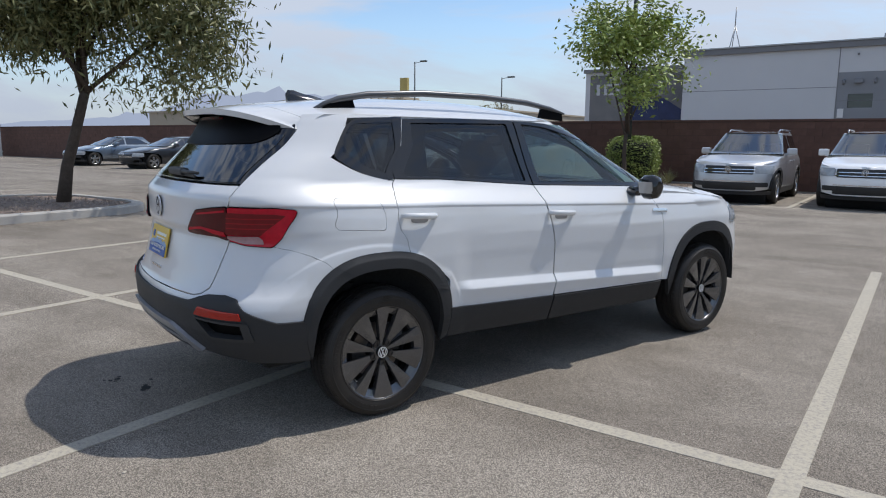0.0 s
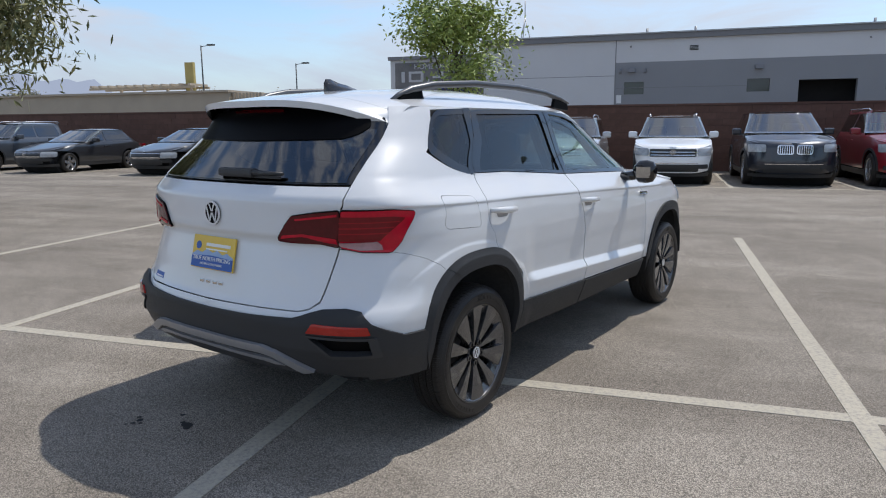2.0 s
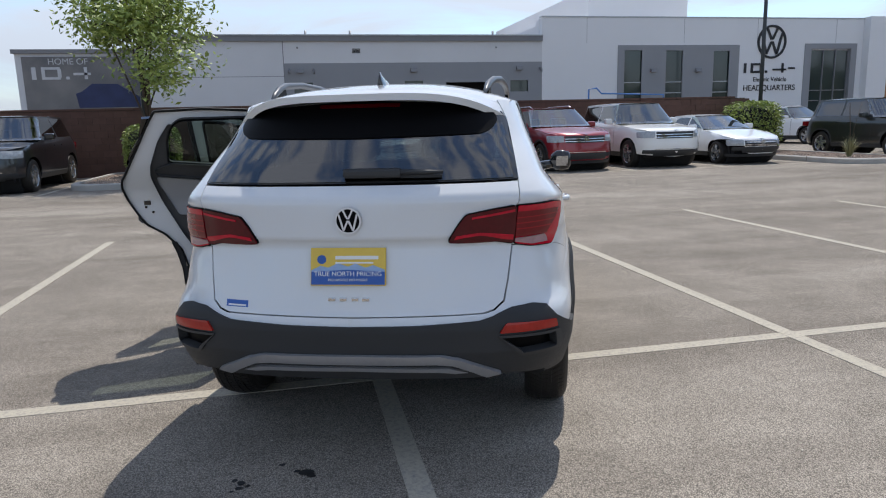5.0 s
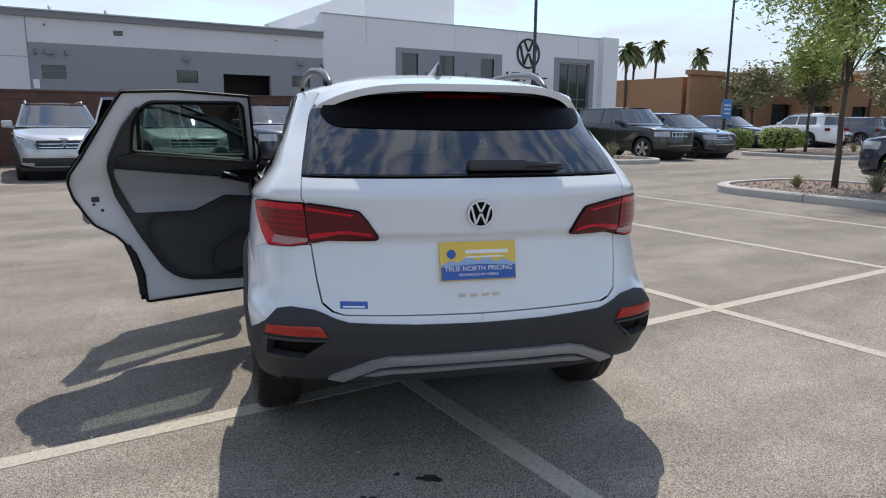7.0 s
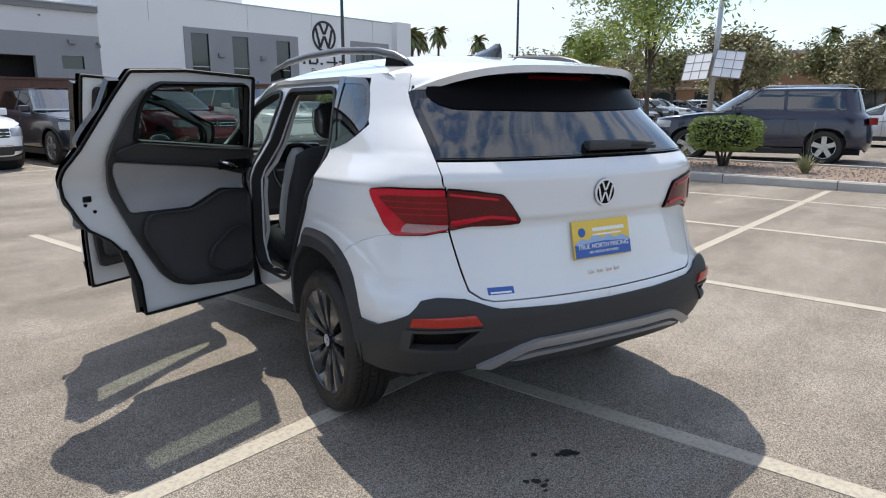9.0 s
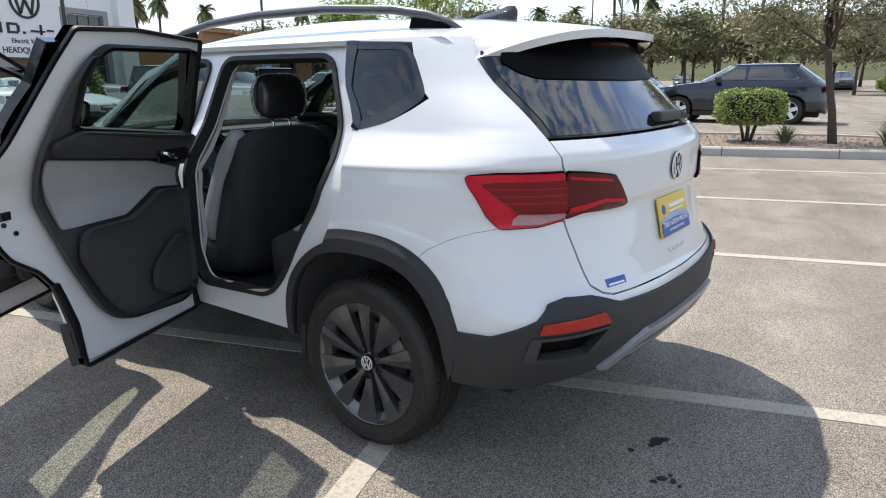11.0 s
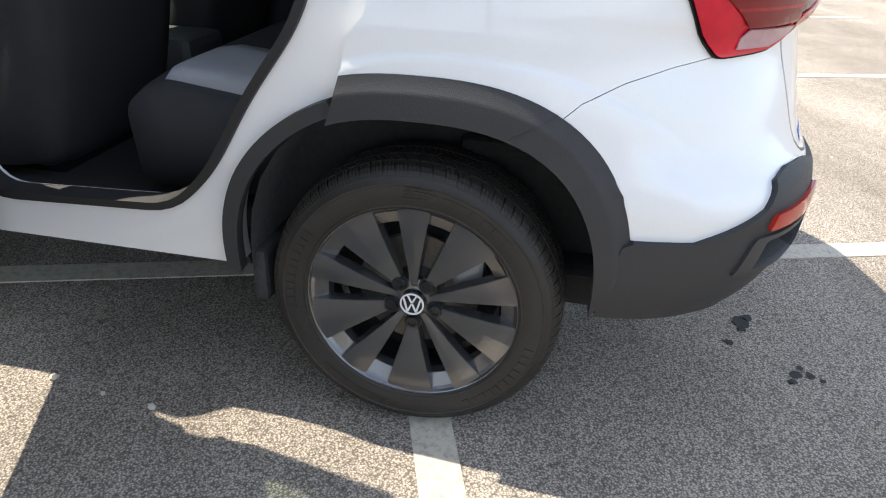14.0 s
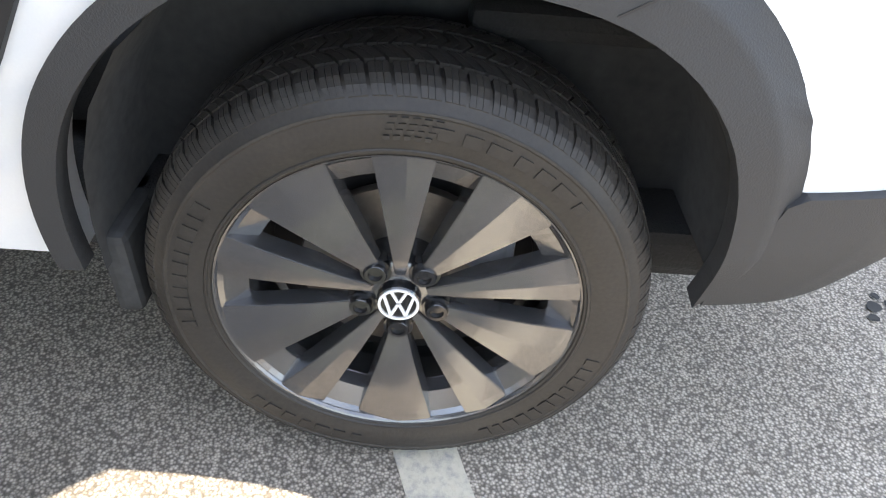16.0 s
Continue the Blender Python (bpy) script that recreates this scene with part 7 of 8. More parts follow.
skin("lower_lip", SILVER_TRIM, bumper, [(RX([(-0.45, 0.43), (-0.38, 0.452), (0.0, 0.458), (0.38, 0.452), (0.45, 0.43), (0.40, 0.428), (0.34, 0.436), (0.0, 0.442), (-0.34, 0.436), (-0.40, 0.428)]), lift(R0, 0.028, CENTRE))], CENTRE, 0.03, 0.03)
skin("lower_valance", BLACK_TRIM, bumper, [(RX([(-0.52, 0.395), (0.52, 0.395), (0.50, 0.43), (0.36, 0.485), (-0.36, 0.485), (-0.50, 0.43)]), lift(R0, 0.016, CENTRE))], CENTRE, 0.05, 0.05)
part("underbody", box(-0.52, -0.45, 0.24, 0.52, 3.1, 0.36, 0.03), DARK, hero)
part("rear_axle_beam", box(-0.7, -0.08, 0.26, 0.7, 0.06, 0.36, 0.02), DARK, hero)

# rear lamps
for sg in (-1, 1):
    lamp = thing("rear_lamp")
    lamp.parent = hero
    f = B.side(sg)
    outer = SY([("x", 0.646, 1.058), (-0.50, 1.056), (-0.408, 1.045), (-0.425, 1.005), (-0.508, 0.882), (-0.60, 0.888), ("x", 0.630, 0.905)])
    inner = SY([("x", 0.640, 1.058), ("x", 0.55, 1.048), ("x", 0.452, 1.032), ("x", 0.425, 1.0), ("x", 0.380, 0.932), ("x", 0.44, 0.926), ("x", 0.56, 0.922), ("x", 0.625, 0.906)])
    skin("lamp_bezel", SATIN_BLACK, lamp, [(inset(rounded(outer, 0.012), -0.0035), lift(f, 0.008, CENTRE))], CENTRE, 0.03, 0.012, "thin black edge round the lens")
    skin("lamp_bezel", SATIN_BLACK, lamp, [(inset(rounded(inner, 0.012), -0.0035), lift(f, 0.008, CENTRE))], CENTRE, 0.03, 0.012)
    skin("outer_lens", TAIL_BRIGHT, lamp, [(rounded(outer, 0.012), lift(f, 0.012, CENTRE))], CENTRE, 0.03, 0.02, "bright red outer lens")
    skin("inner_lens", TAIL_DARK, lamp, [(rounded(inner, 0.012), lift(f, 0.012, CENTRE))], CENTRE, 0.03, 0.02, "smoked red lens on the tailgate")
    skin("lens_core", TAIL_CORE, lamp, [(rounded(SY([("x", 0.640, 1.034), (-0.50, 1.030), (-0.455, 1.022), (-0.548, 0.938), ("x", 0.632, 0.940)]), 0.006), lift(f, 0.0150, CENTRE))], CENTRE, 0.03, 0.003, "smoked dark red lens core")
    for z_ in (0.962, 0.984, 1.006):
        skin("light_strip", TAIL_LINE, lamp, [(SY([("x", 0.637, z_), (-0.545 + (z_ - 0.94) * 1.0, z_), (-0.541 + (z_ - 0.94) * 1.0, z_ + 0.005), ("x", 0.637, z_ + 0.005)]), lift(f, 0.0165, CENTRE))], CENTRE, 0.03, 0.002, "thin red light strip")
    for pl in (SY([("x", 0.625, 0.945), ("x", 0.50, 0.962), ("x", 0.41, 0.952), ("x", 0.402, 0.942), ("x", 0.50, 0.950), ("x", 0.624, 0.932)]), SY([("x", 0.632, 1.046), ("x", 0.47, 1.022), ("x", 0.47, 1.014), ("x", 0.632, 1.036)])):
        skin("inner_strip", TAIL_BRIGHT, lamp, [(pl, lift(f, 0.0155, CENTRE))], CENTRE, 0.03, 0.003, "bright red light strip")
    skin("reversing_lens", TAIL_CLEAR, lamp, [(SY([("x", 0.632, 0.935), (-0.555, 0.936), (-0.535, 0.895), (-0.60, 0.894), ("x", 0.630, 0.911)]), lift(f, 0.0155, CENTRE))], CENTRE, 0.03, 0.003, "pale clear lower lens")

# tail badge, plate, letters, wiper
y_b = float(B.T(1.02)) - 0.004
disc = lathed([(0.0, 0.006), (0.046, 0.006), (0.052, 0.0)], 32)
disc.transform(Matrix.Rotation(radians(-90), 4, "Z"))
bd = thing("tail_emblem")
bd.parent = tailgate
bd.matrix_basis = Matrix.Translation((0, y_b, 1.021))
part("emblem_disc", disc, SATIN_BLACK, bd)
eb = part("emblem_ring", emblem_mesh(0.052, 0.006), BRIGHT_SILVER, bd, "chrome ring with slanted strokes")
eb.matrix_basis = Matrix.Translation((0, -0.002, 0))
plate = thing("dealer_plate")
plate.parent = tailgate
plate.matrix_basis = Matrix.Translation((-0.008, float(B.T(0.84)) - 0.012, 0.842)) @ pose(0, 0, 0, -13)
part("plate_sheet", box(-0.150, 0, -0.074, 0.150, 0.008, 0.074, 0.003), YELLOW, plate, "yellow dealer plate")
mount = [(-0.146, -0.07), (0.146, -0.07), (0.146, -0.012), (0.10, 0.006), (0.07, -0.004), (0.03, 0.012), (0.0, 0.0), (-0.04, 0.014), (-0.08, -0.004), (-0.11, 0.004), (-0.146, -0.014)]
part("plate_picture", prism([(x, z) for x, z in mount], -0.0015, "y", 0.0), PALE_BLUE, plate)
part("plate_band", prism([(-0.146, -0.07), (0.146, -0.07), (0.146, -0.02), (0.0, -0.012), (-0.146, -0.02)], -0.003, "y", 0.0), BLUE, plate, "blue lower band")
words("TRUE NORTH PRICING", 0.026, INK_WHITE, plate, pose(0.0, -0.004, -0.029, 90), depth=0.0008)
words("NO HAGGLE NO HASSLE", 0.014, INK_WHITE, plate, pose(0.0, -0.004, -0.052, 90), depth=0.0008)
for x0, x1, z0, z1 in ((-0.05, 0.12, 0.028, 0.042), (-0.05, 0.10, 0.012, 0.018)):
    part("name_bar", box(x0, -0.002, z0, x1, 0, z1), INK_WHITE, plate)
part("plate_mark", prism([(-0.105 + 0.018 * math.cos(a * 0.5236), 0.028 + 0.018 * math.sin(a * 0.5236)) for a in range(12)], -0.002, "y", 0.0), BLUE, plate)
for k, x in enumerate((-0.075, -0.030, 0.018, 0.060)):
    lt = part("letter_bar", box(x - 0.014, float(B.T(0.715)) - 0.006, 0.708, x + 0.014, float(B.T(0.715)) + 0.01, 0.722, 0.002), CHROME, tailgate, "small chrome model lettering")
st = thing("dealer_sticker")
st.parent = tailgate
sx0 = RX([(-0.53, 0.674), (-0.43, 0.674), (-0.43, 0.700), (-0.53, 0.700)])
skin("sticker_sheet", BLUE, st, [(sx0, lift(R0, 0.001, CENTRE))], CENTRE, 0.03, 0.001)
skin("sticker_bar", INK_WHITE, st, [(RX([(-0.52, 0.678), (-0.44, 0.678), (-0.44, 0.684), (-0.52, 0.684)]), lift(R0, 0.0016, CENTRE))], CENTRE, 0.03, 0.001)
wip = thing("rear_wiper")
wip.parent = tailgate
wy = lambda z: float(B.T(z)) - 0.02
part("wiper_housing", box(-0.03, wy(1.20) - 0.025, 1.178, 0.20, wy(1.20) + 0.02, 1.215, 0.012), BLACK_TRIM, wip)
part("wiper_arm", tube([(0.18, wy(1.2) - 0.012, 1.20), (0.30, wy(1.2) - 0.002, 1.197), (0.36, wy(1.2) + 0.012, 1.196)], [0.012, 0.009, 0.007], 8), BLACK_TRIM, wip)
part("wiper_blade", box(-0.02, wy(1.185) + 0.006, 1.176, 0.36, wy(1.185) + 0.014, 1.188), SEAL, wip)


# ---- doors ----
def make_door(sg, rear, root):
    """A door: outer skin, window frame and pane, inner shell, trim, seal and handles; built shut."""
    f = B.side(sg)
    gb, win = (GAP_B, WIN_R) if rear else (GAP_A, WIN_F)
    if rear:
        skin_o = [(1.156, 0.470)] + GAP_B[1:6] + [(0.143, 1.168)] + GAP_C[:6][::-1] + [p for p in OUT_R[::-1] if p[0] > 0.17 and p[1] < 0.80][::-1] + [(0.425, 0.480)]
        frame_o = [(1.066, 1.112), (1.036, 1.28), (1.003, 1.472), (0.60, 1.478), (0.252, 1.465), (0.190, 1.30), (0.143, 1.168)]
        clad_o = [(0.412, 0.503), (0.405, 0.345), (1.154, 0.325), (1.156, 0.476)]
    else:
        skin_o = [(y + 0.006, z) for y, z in GAP_B[:6]] + [(2.015, 1.072)] + GAP_A[::-1][1:]
        frame_o = [(1.072, 1.112), (1.042, 1.28), (1.01, 1.472), (1.26, 1.465), (1.64, 1.375), (1.95, 1.235), (2.06, 1.085), (2.015, 1.072)]
        clad_o = [(1.164, 0.474), (1.162, 0.325), (2.18, 0.315), (2.18, 0.447)]
    skin("door_skin", WHITE, root, [(inset(SY(skin_o), 0.002), f)], CENTRE, 0.022, 0.03, folds=SIDE_FOLDS)
    skin("window_frame", GLOSS_BLACK, root, [(inset(SY(frame_o), 0.0015), lift(f, 0.002, CENTRE), [inset(rounded(SY(win), 0.02), 0.006)])], CENTRE, 0.05, 0.035, "gloss black window frame")
    skin("window_pane", ((SIDE_PRIVACY if sg > 0 else DOOR_GLASS) if rear else FRONT_GLASS), root, [(rounded(SY(win), 0.02), lift(f, -0.006, CENTRE))], CENTRE, 0.06, 0.004, "tinted door glass")
    skin("door_cladding", CLAD, root, [(inset(SY(clad_o), 0.002), lift(f, 0.010, CENTRE))], CENTRE, 0.06, 0.04, "dark lower door cladding")
    hy, hz = ((0.22, 0.992) if rear else (1.21, 0.955))
    hx = B.x_at(hy, hz)
    hd = thing("outer_handle")
    hd.parent = root
    bm = bmesh.new()
    add_tube(bm, [(sg * (hx + 0.004), hy - 0.105, hz + 0.004), (sg * (hx + 0.032), hy - 0.075, hz + 0.004), (sg * (hx + 0.036), hy, hz), (sg * (hx + 0.03), hy + 0.075, hz - 0.004), (sg * (hx + 0.004), hy + 0.10, hz - 0.006)], [0.010, 0.015, 0.016, 0.016, 0.012], 8)
    part("grip", bm, WHITE, hd)
    # flat grey patch on the skin: painted shade of the hollow behind the grip
    skin("handle_cup_shade", TRIM_GREY, hd, [(rounded(SY([(hy - 0.05, hz - 0.035), (hy + 0.05, hz - 0.038), (hy + 0.06, hz + 0.0), (hy - 0.05, hz + 0.004)]), 0.02), lift(f, 0.001, CENTRE))], CENTRE, 0.03, 0)
    # inner side
    def at(d):
        thin = 0.0 if rear else 1.0
        return lambda a, z: np.stack([sg * (DOOR_IN(z) - d - thin * (0.012 + 0.16 * np.clip((a - 1.5) / 0.5, 0, 1) ** 2 * np.clip((z - 0.98) / 0.25, 0, 1))), a + 0 * z, z + 0 * a], -1)
    tp = 0.035 if sg < 0 else 0.0
    W2 = [(1.118, 0.335), (1.125, 0.79), (1.085, 0.952), (1.07, 1.112), (1.04, 1.28), (0.995, 1.468 + tp * 0.6), (0.60, 1.474 + tp), (0.33, 1.462 + tp), (0.27, 1.40), (0.205, 1.28), (0.14, 1.165), (0.088, 1.08), (0.082, 1.03), (0.105, 0.95), (0.165, 0.84), (0.20, 0.79), (0.30, 0.725), (0.39, 0.62), (0.425, 0.50), (0.43, 0.335)] if rear else \
         [(1.14, 0.335), (2.17, 0.325), (2.165, 0.70), (2.14, 0.89), (2.06, 1.0), (2.03, 1.085), (1.93, 1.235), (1.63, 1.37), (1.26, 1.455 + tp), (1.02, 1.466 + tp), (1.06, 1.28), (1.098, 1.112), (1.11, 0.952), (1.15, 0.787)]
    W2 = rounded(W2, 0.015)
    if rear:
        opening = [(0.375, 1.19), (0.385, 1.345), (0.425, 1.42), (0.47, 1.450), (0.955, 1.455), (1.02, 1.125)]
        trim_o = [(1.08, 0.42), (1.085, 0.80), (1.05, 0.95), (1.045, 1.135), (0.378, 1.20), (0.388, 1.34), (0.425, 1.415), (0.40, 1.42), (0.33, 1.32), (0.268, 1.17), (0.262, 1.11), (0.31, 0.94), (0.42, 0.716), (0.535, 0.519), (0.60, 0.462), (0.68, 0.436), (0.99, 0.404)]
        insert = [(0.295, 1.10), (0.85, 1.035), (1.06, 0.98), (1.06, 0.905), (0.90, 0.922), (0.72, 0.842), (0.40, 0.848), (0.305, 1.05)]
        upper = [(1.06, 1.125), (0.40, 1.185), (0.29, 1.15), (0.30, 1.118), (0.85, 1.055), (1.06, 1.0)]
        lowp = [(1.065, 0.45), (1.065, 0.895), (0.90, 0.912), (0.72, 0.832), (0.47, 0.835), (0.44, 0.74), (0.55, 0.55), (0.62, 0.48), (0.70, 0.46)]
        bin_ = [(1.045, 0.50), (1.045, 0.70), (0.95, 0.72), (0.80, 0.62), (0.77, 0.53), (0.88, 0.475)]
        gy, gz_ = 0.965, 1.052
    else:
        opening = [(1.16, 1.13), (1.11, 1.44), (1.25, 1.43), (1.60, 1.345), (1.88, 1.22), (1.97, 1.10)]
        trim_o = [(1.20, 0.44), (1.9, 0.44), (2.08, 0.60), (2.10, 0.85), (2.0, 1.0), (1.96, 1.12), (1.14, 1.14), (1.17, 0.8)]
        insert = [(1.2, 0.86), (1.95, 0.90), (1.95, 1.0), (1.2, 1.0)]
        upper = [(1.17, 1.02), (2.0, 1.0), (1.96, 1.11), (1.16, 1.13)]
        lowp = [(1.22, 0.5), (1.9, 0.5), (2.05, 0.62), (1.95, 0.78), (1.22, 0.78)]
        bin_ = [(1.5, 0.46), (2.0, 0.50), (2.0, 0.62), (1.5, 0.60)]
        gy, gz_ = 1.85, 0.99
    skin("inner_shell", WHITE if sg < 0 else TRIM_DARK, root, [(inset(W2, 0.004), at(0.0), [rounded(opening, 0.03)])], CENTRE, 0.04, -0.03 if sg < 0 else -0.008, "painted inner door shell" if sg < 0 else "")
    skin("edge_seal", SEAL, root, [(inset(W2, -0.004), at(0.004), [inset(W2, 0.009)])], CENTRE, 0.05, 0.012, "black rubber edge seal")
    skin("glass_run", SEAL, root, [(inset(rounded(opening, 0.03), -0.004), at(0.006), [inset(rounded(opening, 0.03), 0.008)])], CENTRE, 0.05, 0.03)
    skin("trim_panel", TRIM_DARK, root, [(rounded(trim_o, 0.03), at(0.020))], CENTRE, 0.04, 0.020, "dark grey inner trim panel")
    skin("trim_insert", TRIM_LIGHT, root, [(rounded(insert, 0.02), at(0.026))], CENTRE, 0.05, 0.007, "light grey trim insert")
    skin("top_roll", TRIM_DARK, root, [(rounded(upper, 0.02), at(0.036))], CENTRE, 0.05, 0.018)
    skin("armrest", TRIM_DARK, root, [(rounded(lowp, 0.04), at(0.048))], CENTRE, 0.05, 0.030, "dark moulded armrest and pocket")
    skin("door_bin", TRIM_DARK, root, [(rounded(bin_, 0.05), at(0.072))], CENTRE, 0.05, 0.026)
    gx = sg * (float(DOOR_IN(gz_)) - 0.042)
    part("handle_recess", box(gx - 0.006, gy - 0.10, gz_ - 0.032, gx + 0.006, gy + 0.11, gz_ + 0.034, 0.004), GLOSS_BLACK, root)
    part("pull_handle", tube([(gx - sg * 0.012, gy + 0.0, gz_ - 0.02), (gx - sg * 0.020, gy - 0.045, gz_ - 0.004), (gx - sg * 0.012, gy - 0.085, gz_ + 0.012)], [0.007, 0.011, 0.008], 8), CHROME, root, "small satin silver door handle")
    if rear:
        lx = sg * float(DOOR_IN(0.93))
        part("latch", box(lx - 0.006, 0.195, 0.918, lx + 0.006, 0.235, 0.946, 0.003), GLOSS_BLACK, root)
        for dy, dz in ((0.175, 0.995), (0.205, 0.905), (0.245, 0.872)):
            part("screw", tube([(lx + sg * 0.004, dy, dz), (lx - sg * 0.006, dy, dz)], 0.008, 10), GLOSS_BLACK, root)
        rub = [(0.335, 0.672), (0.362, 0.598), (0.388, 0.49), (0.395, 0.385), (0.425, 0.38), (0.42, 0.49), (0.398, 0.595), (0.368, 0.672)]
        skin("corner_seal", SEAL, root, [(rub, at(0.012))], CENTRE, 0.03, 0.014, "thick black corner seal")
    return root


def wing_mirror(sg, parent):
    m = thing("wing_mirror")
    m.parent = parent
    bm = bmesh.new()
    secs = [(0.0, 0.55), (0.05, 0.95), (0.11, 1.0), (0.165, 0.86), (0.185, 0.5)]
    rings = []
    for d, k in secs:
        c = (sg * (0.885 + d * 0.78), 1.885 - 0.0 * d, 1.085)
        rings.append([bm.verts.new((c[0], c[1] + 0.075 * k * math.cos(a) * (1.0 if math.cos(a) > 0 else 0.55), c[2] + 0.078 * k * math.sin(a))) for a in np.linspace(0, 2 * math.pi, 14, endpoint=False)])
    for a, b in zip(rings, rings[1:]):
        for i in range(14):
            bm.faces.new((a[i], a[(i + 1) % 14], b[(i + 1) % 14], b[i])).smooth = True
    bm.faces.new(rings[0])
    bm.faces.new(rings[-1])
    bmesh.ops.recalc_face_normals(bm, faces=bm.faces)
    part("mirror_housing", bm, GLOSS_BLACK, m, "black mirror housing")
    mg = part("mirror_glass", box(-0.045, -0.002, -0.037, 0.045, 0.002, 0.037, 0.0), MIRROR, m)
    mg.matrix_basis = pose(sg * 0.965, 1.838, 1.083, 14, 0, sg * 14)
    part("mirror_foot", tube([(sg * 0.80, 1.90, 1.045), (sg * 0.90, 1.89, 1.06)], [0.035, 0.03], 8), GLOSS_BLACK, m)


MIRROR = mat("mirror_silver", (0.45, 0.47, 0.50), 0.02, metal=1.0, vary=0.0)
for sg in (-1, 1):
    for rear in (True, False):
        hinge = Vector((sg * 0.875, 1.125 if rear else 2.165, 0))
        turn = 0 if sg > 0 else (-67 if rear else -54.5)
        door = thing("rear_door" if rear else "front_door", label="open white door with grey inner trim" if sg < 0 else "")
        door.parent = hero
        make_door(sg, rear, door)
        if not rear:
            wing_mirror(sg, door)
        if turn:
            door.matrix_basis = Matrix.Translation(hinge) @ Matrix.Rotation(radians(turn), 4, "Z") @ Matrix.Translation(-hinge)
    # quarter window
    f = B.side(sg)
    skin("quarter_surround", GLOSS_BLACK, hero, [(inset(SY(rounded(WIN_Q, 0.05)), -0.017), lift(f, 0.001, CENTRE), [inset(SY(rounded(WIN_Q, 0.05)), 0.010)])], CENTRE, 0.04, 0.012)
    skin("quarter_window", SIDE_PRIVACY, hero, [(SY(rounded(WIN_Q, 0.05)), lift(f, -0.002, CENTRE))], CENTRE, 0.05, 0.004, "dark privacy quarter glass")
    skin("pillar_cover", GLOSS_BLACK, hero, [(SY([(0.190, 1.474), (0.250, 1.474), (0.188, 1.30), (0.140, 1.172), (0.105, 1.160)]), lift(f, 0.0022, CENTRE))], CENTRE, 0.03, 0.004, "gloss black cover between the side windows")
    # door frame in the body
    ring = [(2.2, 0.352), (2.2, 0.9), (2.08, 1.03), (1.62, 1.38), (1.26, 1.478), (0.262, 1.475), (0.19, 1.30), (0.118, 1.165), (0.06, 1.05), (0.088, 0.95), (0.13, 0.84), (0.14, 0.795)] + [p for p in arch2(0.012, 0.408, 0.395, 0.380, 0.36, 0.352, 60, 2.1) if p[0] > 0.16]
    open_r = rounded([(1.0, 1.425), (0.345, 1.425), (0.225, 1.18), (0.20, 1.04), (0.25, 0.90), (0.36, 0.75), (0.46, 0.58), (0.56, 0.485), (1.02, 0.462), (1.065, 0.60), (1.065, 1.05)], 0.06)
    open_f = rounded([(1.14, 0.45), (2.0, 0.44), (2.08, 0.6), (2.03, 0.95), (1.6, 1.33), (1.25, 1.415), (1.10, 1.42), (1.16, 1.1)], 0.06)
    left = sg < 0
    sill = lambda d: (lambda a, z: np.stack([sg * (DOOR_IN(z) + d), a + 0 * z, z + 0 * a], -1))
    skin("door_frame", WHITE if left else TRIM_DARK, hero, [(ring, sill(0.006 if left else -0.030), [open_r, open_f])], CENTRE, 0.025, 0.05, "white painted door frame and sill" if left else "")
    for op in (open_r, open_f) if left else ():
        skin("frame_seal", SEAL, hero, [(inset(op, -0.014), sill(0.018), [inset(op, 0.005)])], CENTRE, 0.025, 0.05, "black rubber door seal")
    # trim behind the frame
    skin("inner_side_trim", TRIM_DARK, hero, [(SY([(-0.25, 0.86), (0.04, 0.86), (0.04, 1.15), (-0.3, 1.15)]), lift(f, -0.12, CENTRE))], CENTRE, 0.08, 0)
    skin("inner_pillar_trim", HEADLINER, hero, [(SY([(-0.35, 1.15), (0.18, 1.15), (0.30, 1.45), (-0.2, 1.45)]), lift(f, -0.07, CENTRE), [inset(SY([p[:2] for p in WIN_Q]), -0.01)])], CENTRE, 0.08, 0)
    skin("belt_pillar_trim", HEADLINER, hero, [(SY([(1.075, 0.5), (1.14, 0.5), (1.13, 1.1), (1.08, 1.45), (1.02, 1.45), (1.07, 1.1)]), lift(f, -0.09, CENTRE))], CENTRE, 0.08, 0.02)

# ---- cabin ----
part("cabin_floor", box(-0.76, -0.55, 0.32, 0.76, 2.1, 0.40, 0.02), CARPET, hero)
part("boot_floor", box(-0.70, -0.72, 0.62, 0.70, -0.05, 0.66, 0.02), CARPET, hero)
skin("headliner", HEADLINER, hero, [([(-0.94, -0.36), (0.94, -0.36), (0.94, 1.30), (-0.94, 1.30)], lambda s, y: roof_surf(s, y) - np.array([0, 0, 0.045]))], (0, 0.5, 1.0), 0.09, 0)
part("dashboard", box(-0.74, 1.72, 0.62, 0.74, 2.12, 1.04, 0.05), TRIM_DARK, hero)
part("dash_top", box(-0.73, 1.80, 1.03, 0.73, 2.10, 1.06, 0.012), TRIM_DARK, hero)
part("instrument_hood", box(-0.52, 1.66, 0.98, -0.20, 1.86, 1.10, 0.03), GLOSS_BLACK, hero)
part("centre_screen", box(-0.12, 1.68, 0.90, 0.14, 1.73, 1.06, 0.01), GLOSS_BLACK, hero)
part("centre_console", box(-0.11, 0.9, 0.38, 0.11, 1.75, 0.68, 0.03), TRIM_DARK, hero)
wheel = thing("steering_wheel")
wheel.parent = hero
wheel.matrix_basis = pose(-0.37, 1.60, 0.93, 66)
bm = bmesh.new()
ringp = [(0.18 * math.cos(a), 0.18 * math.sin(a), 0) for a in np.linspace(0, 2 * math.pi, 29)]
add_tube(bm, ringp, 0.015, 8, cap=False)
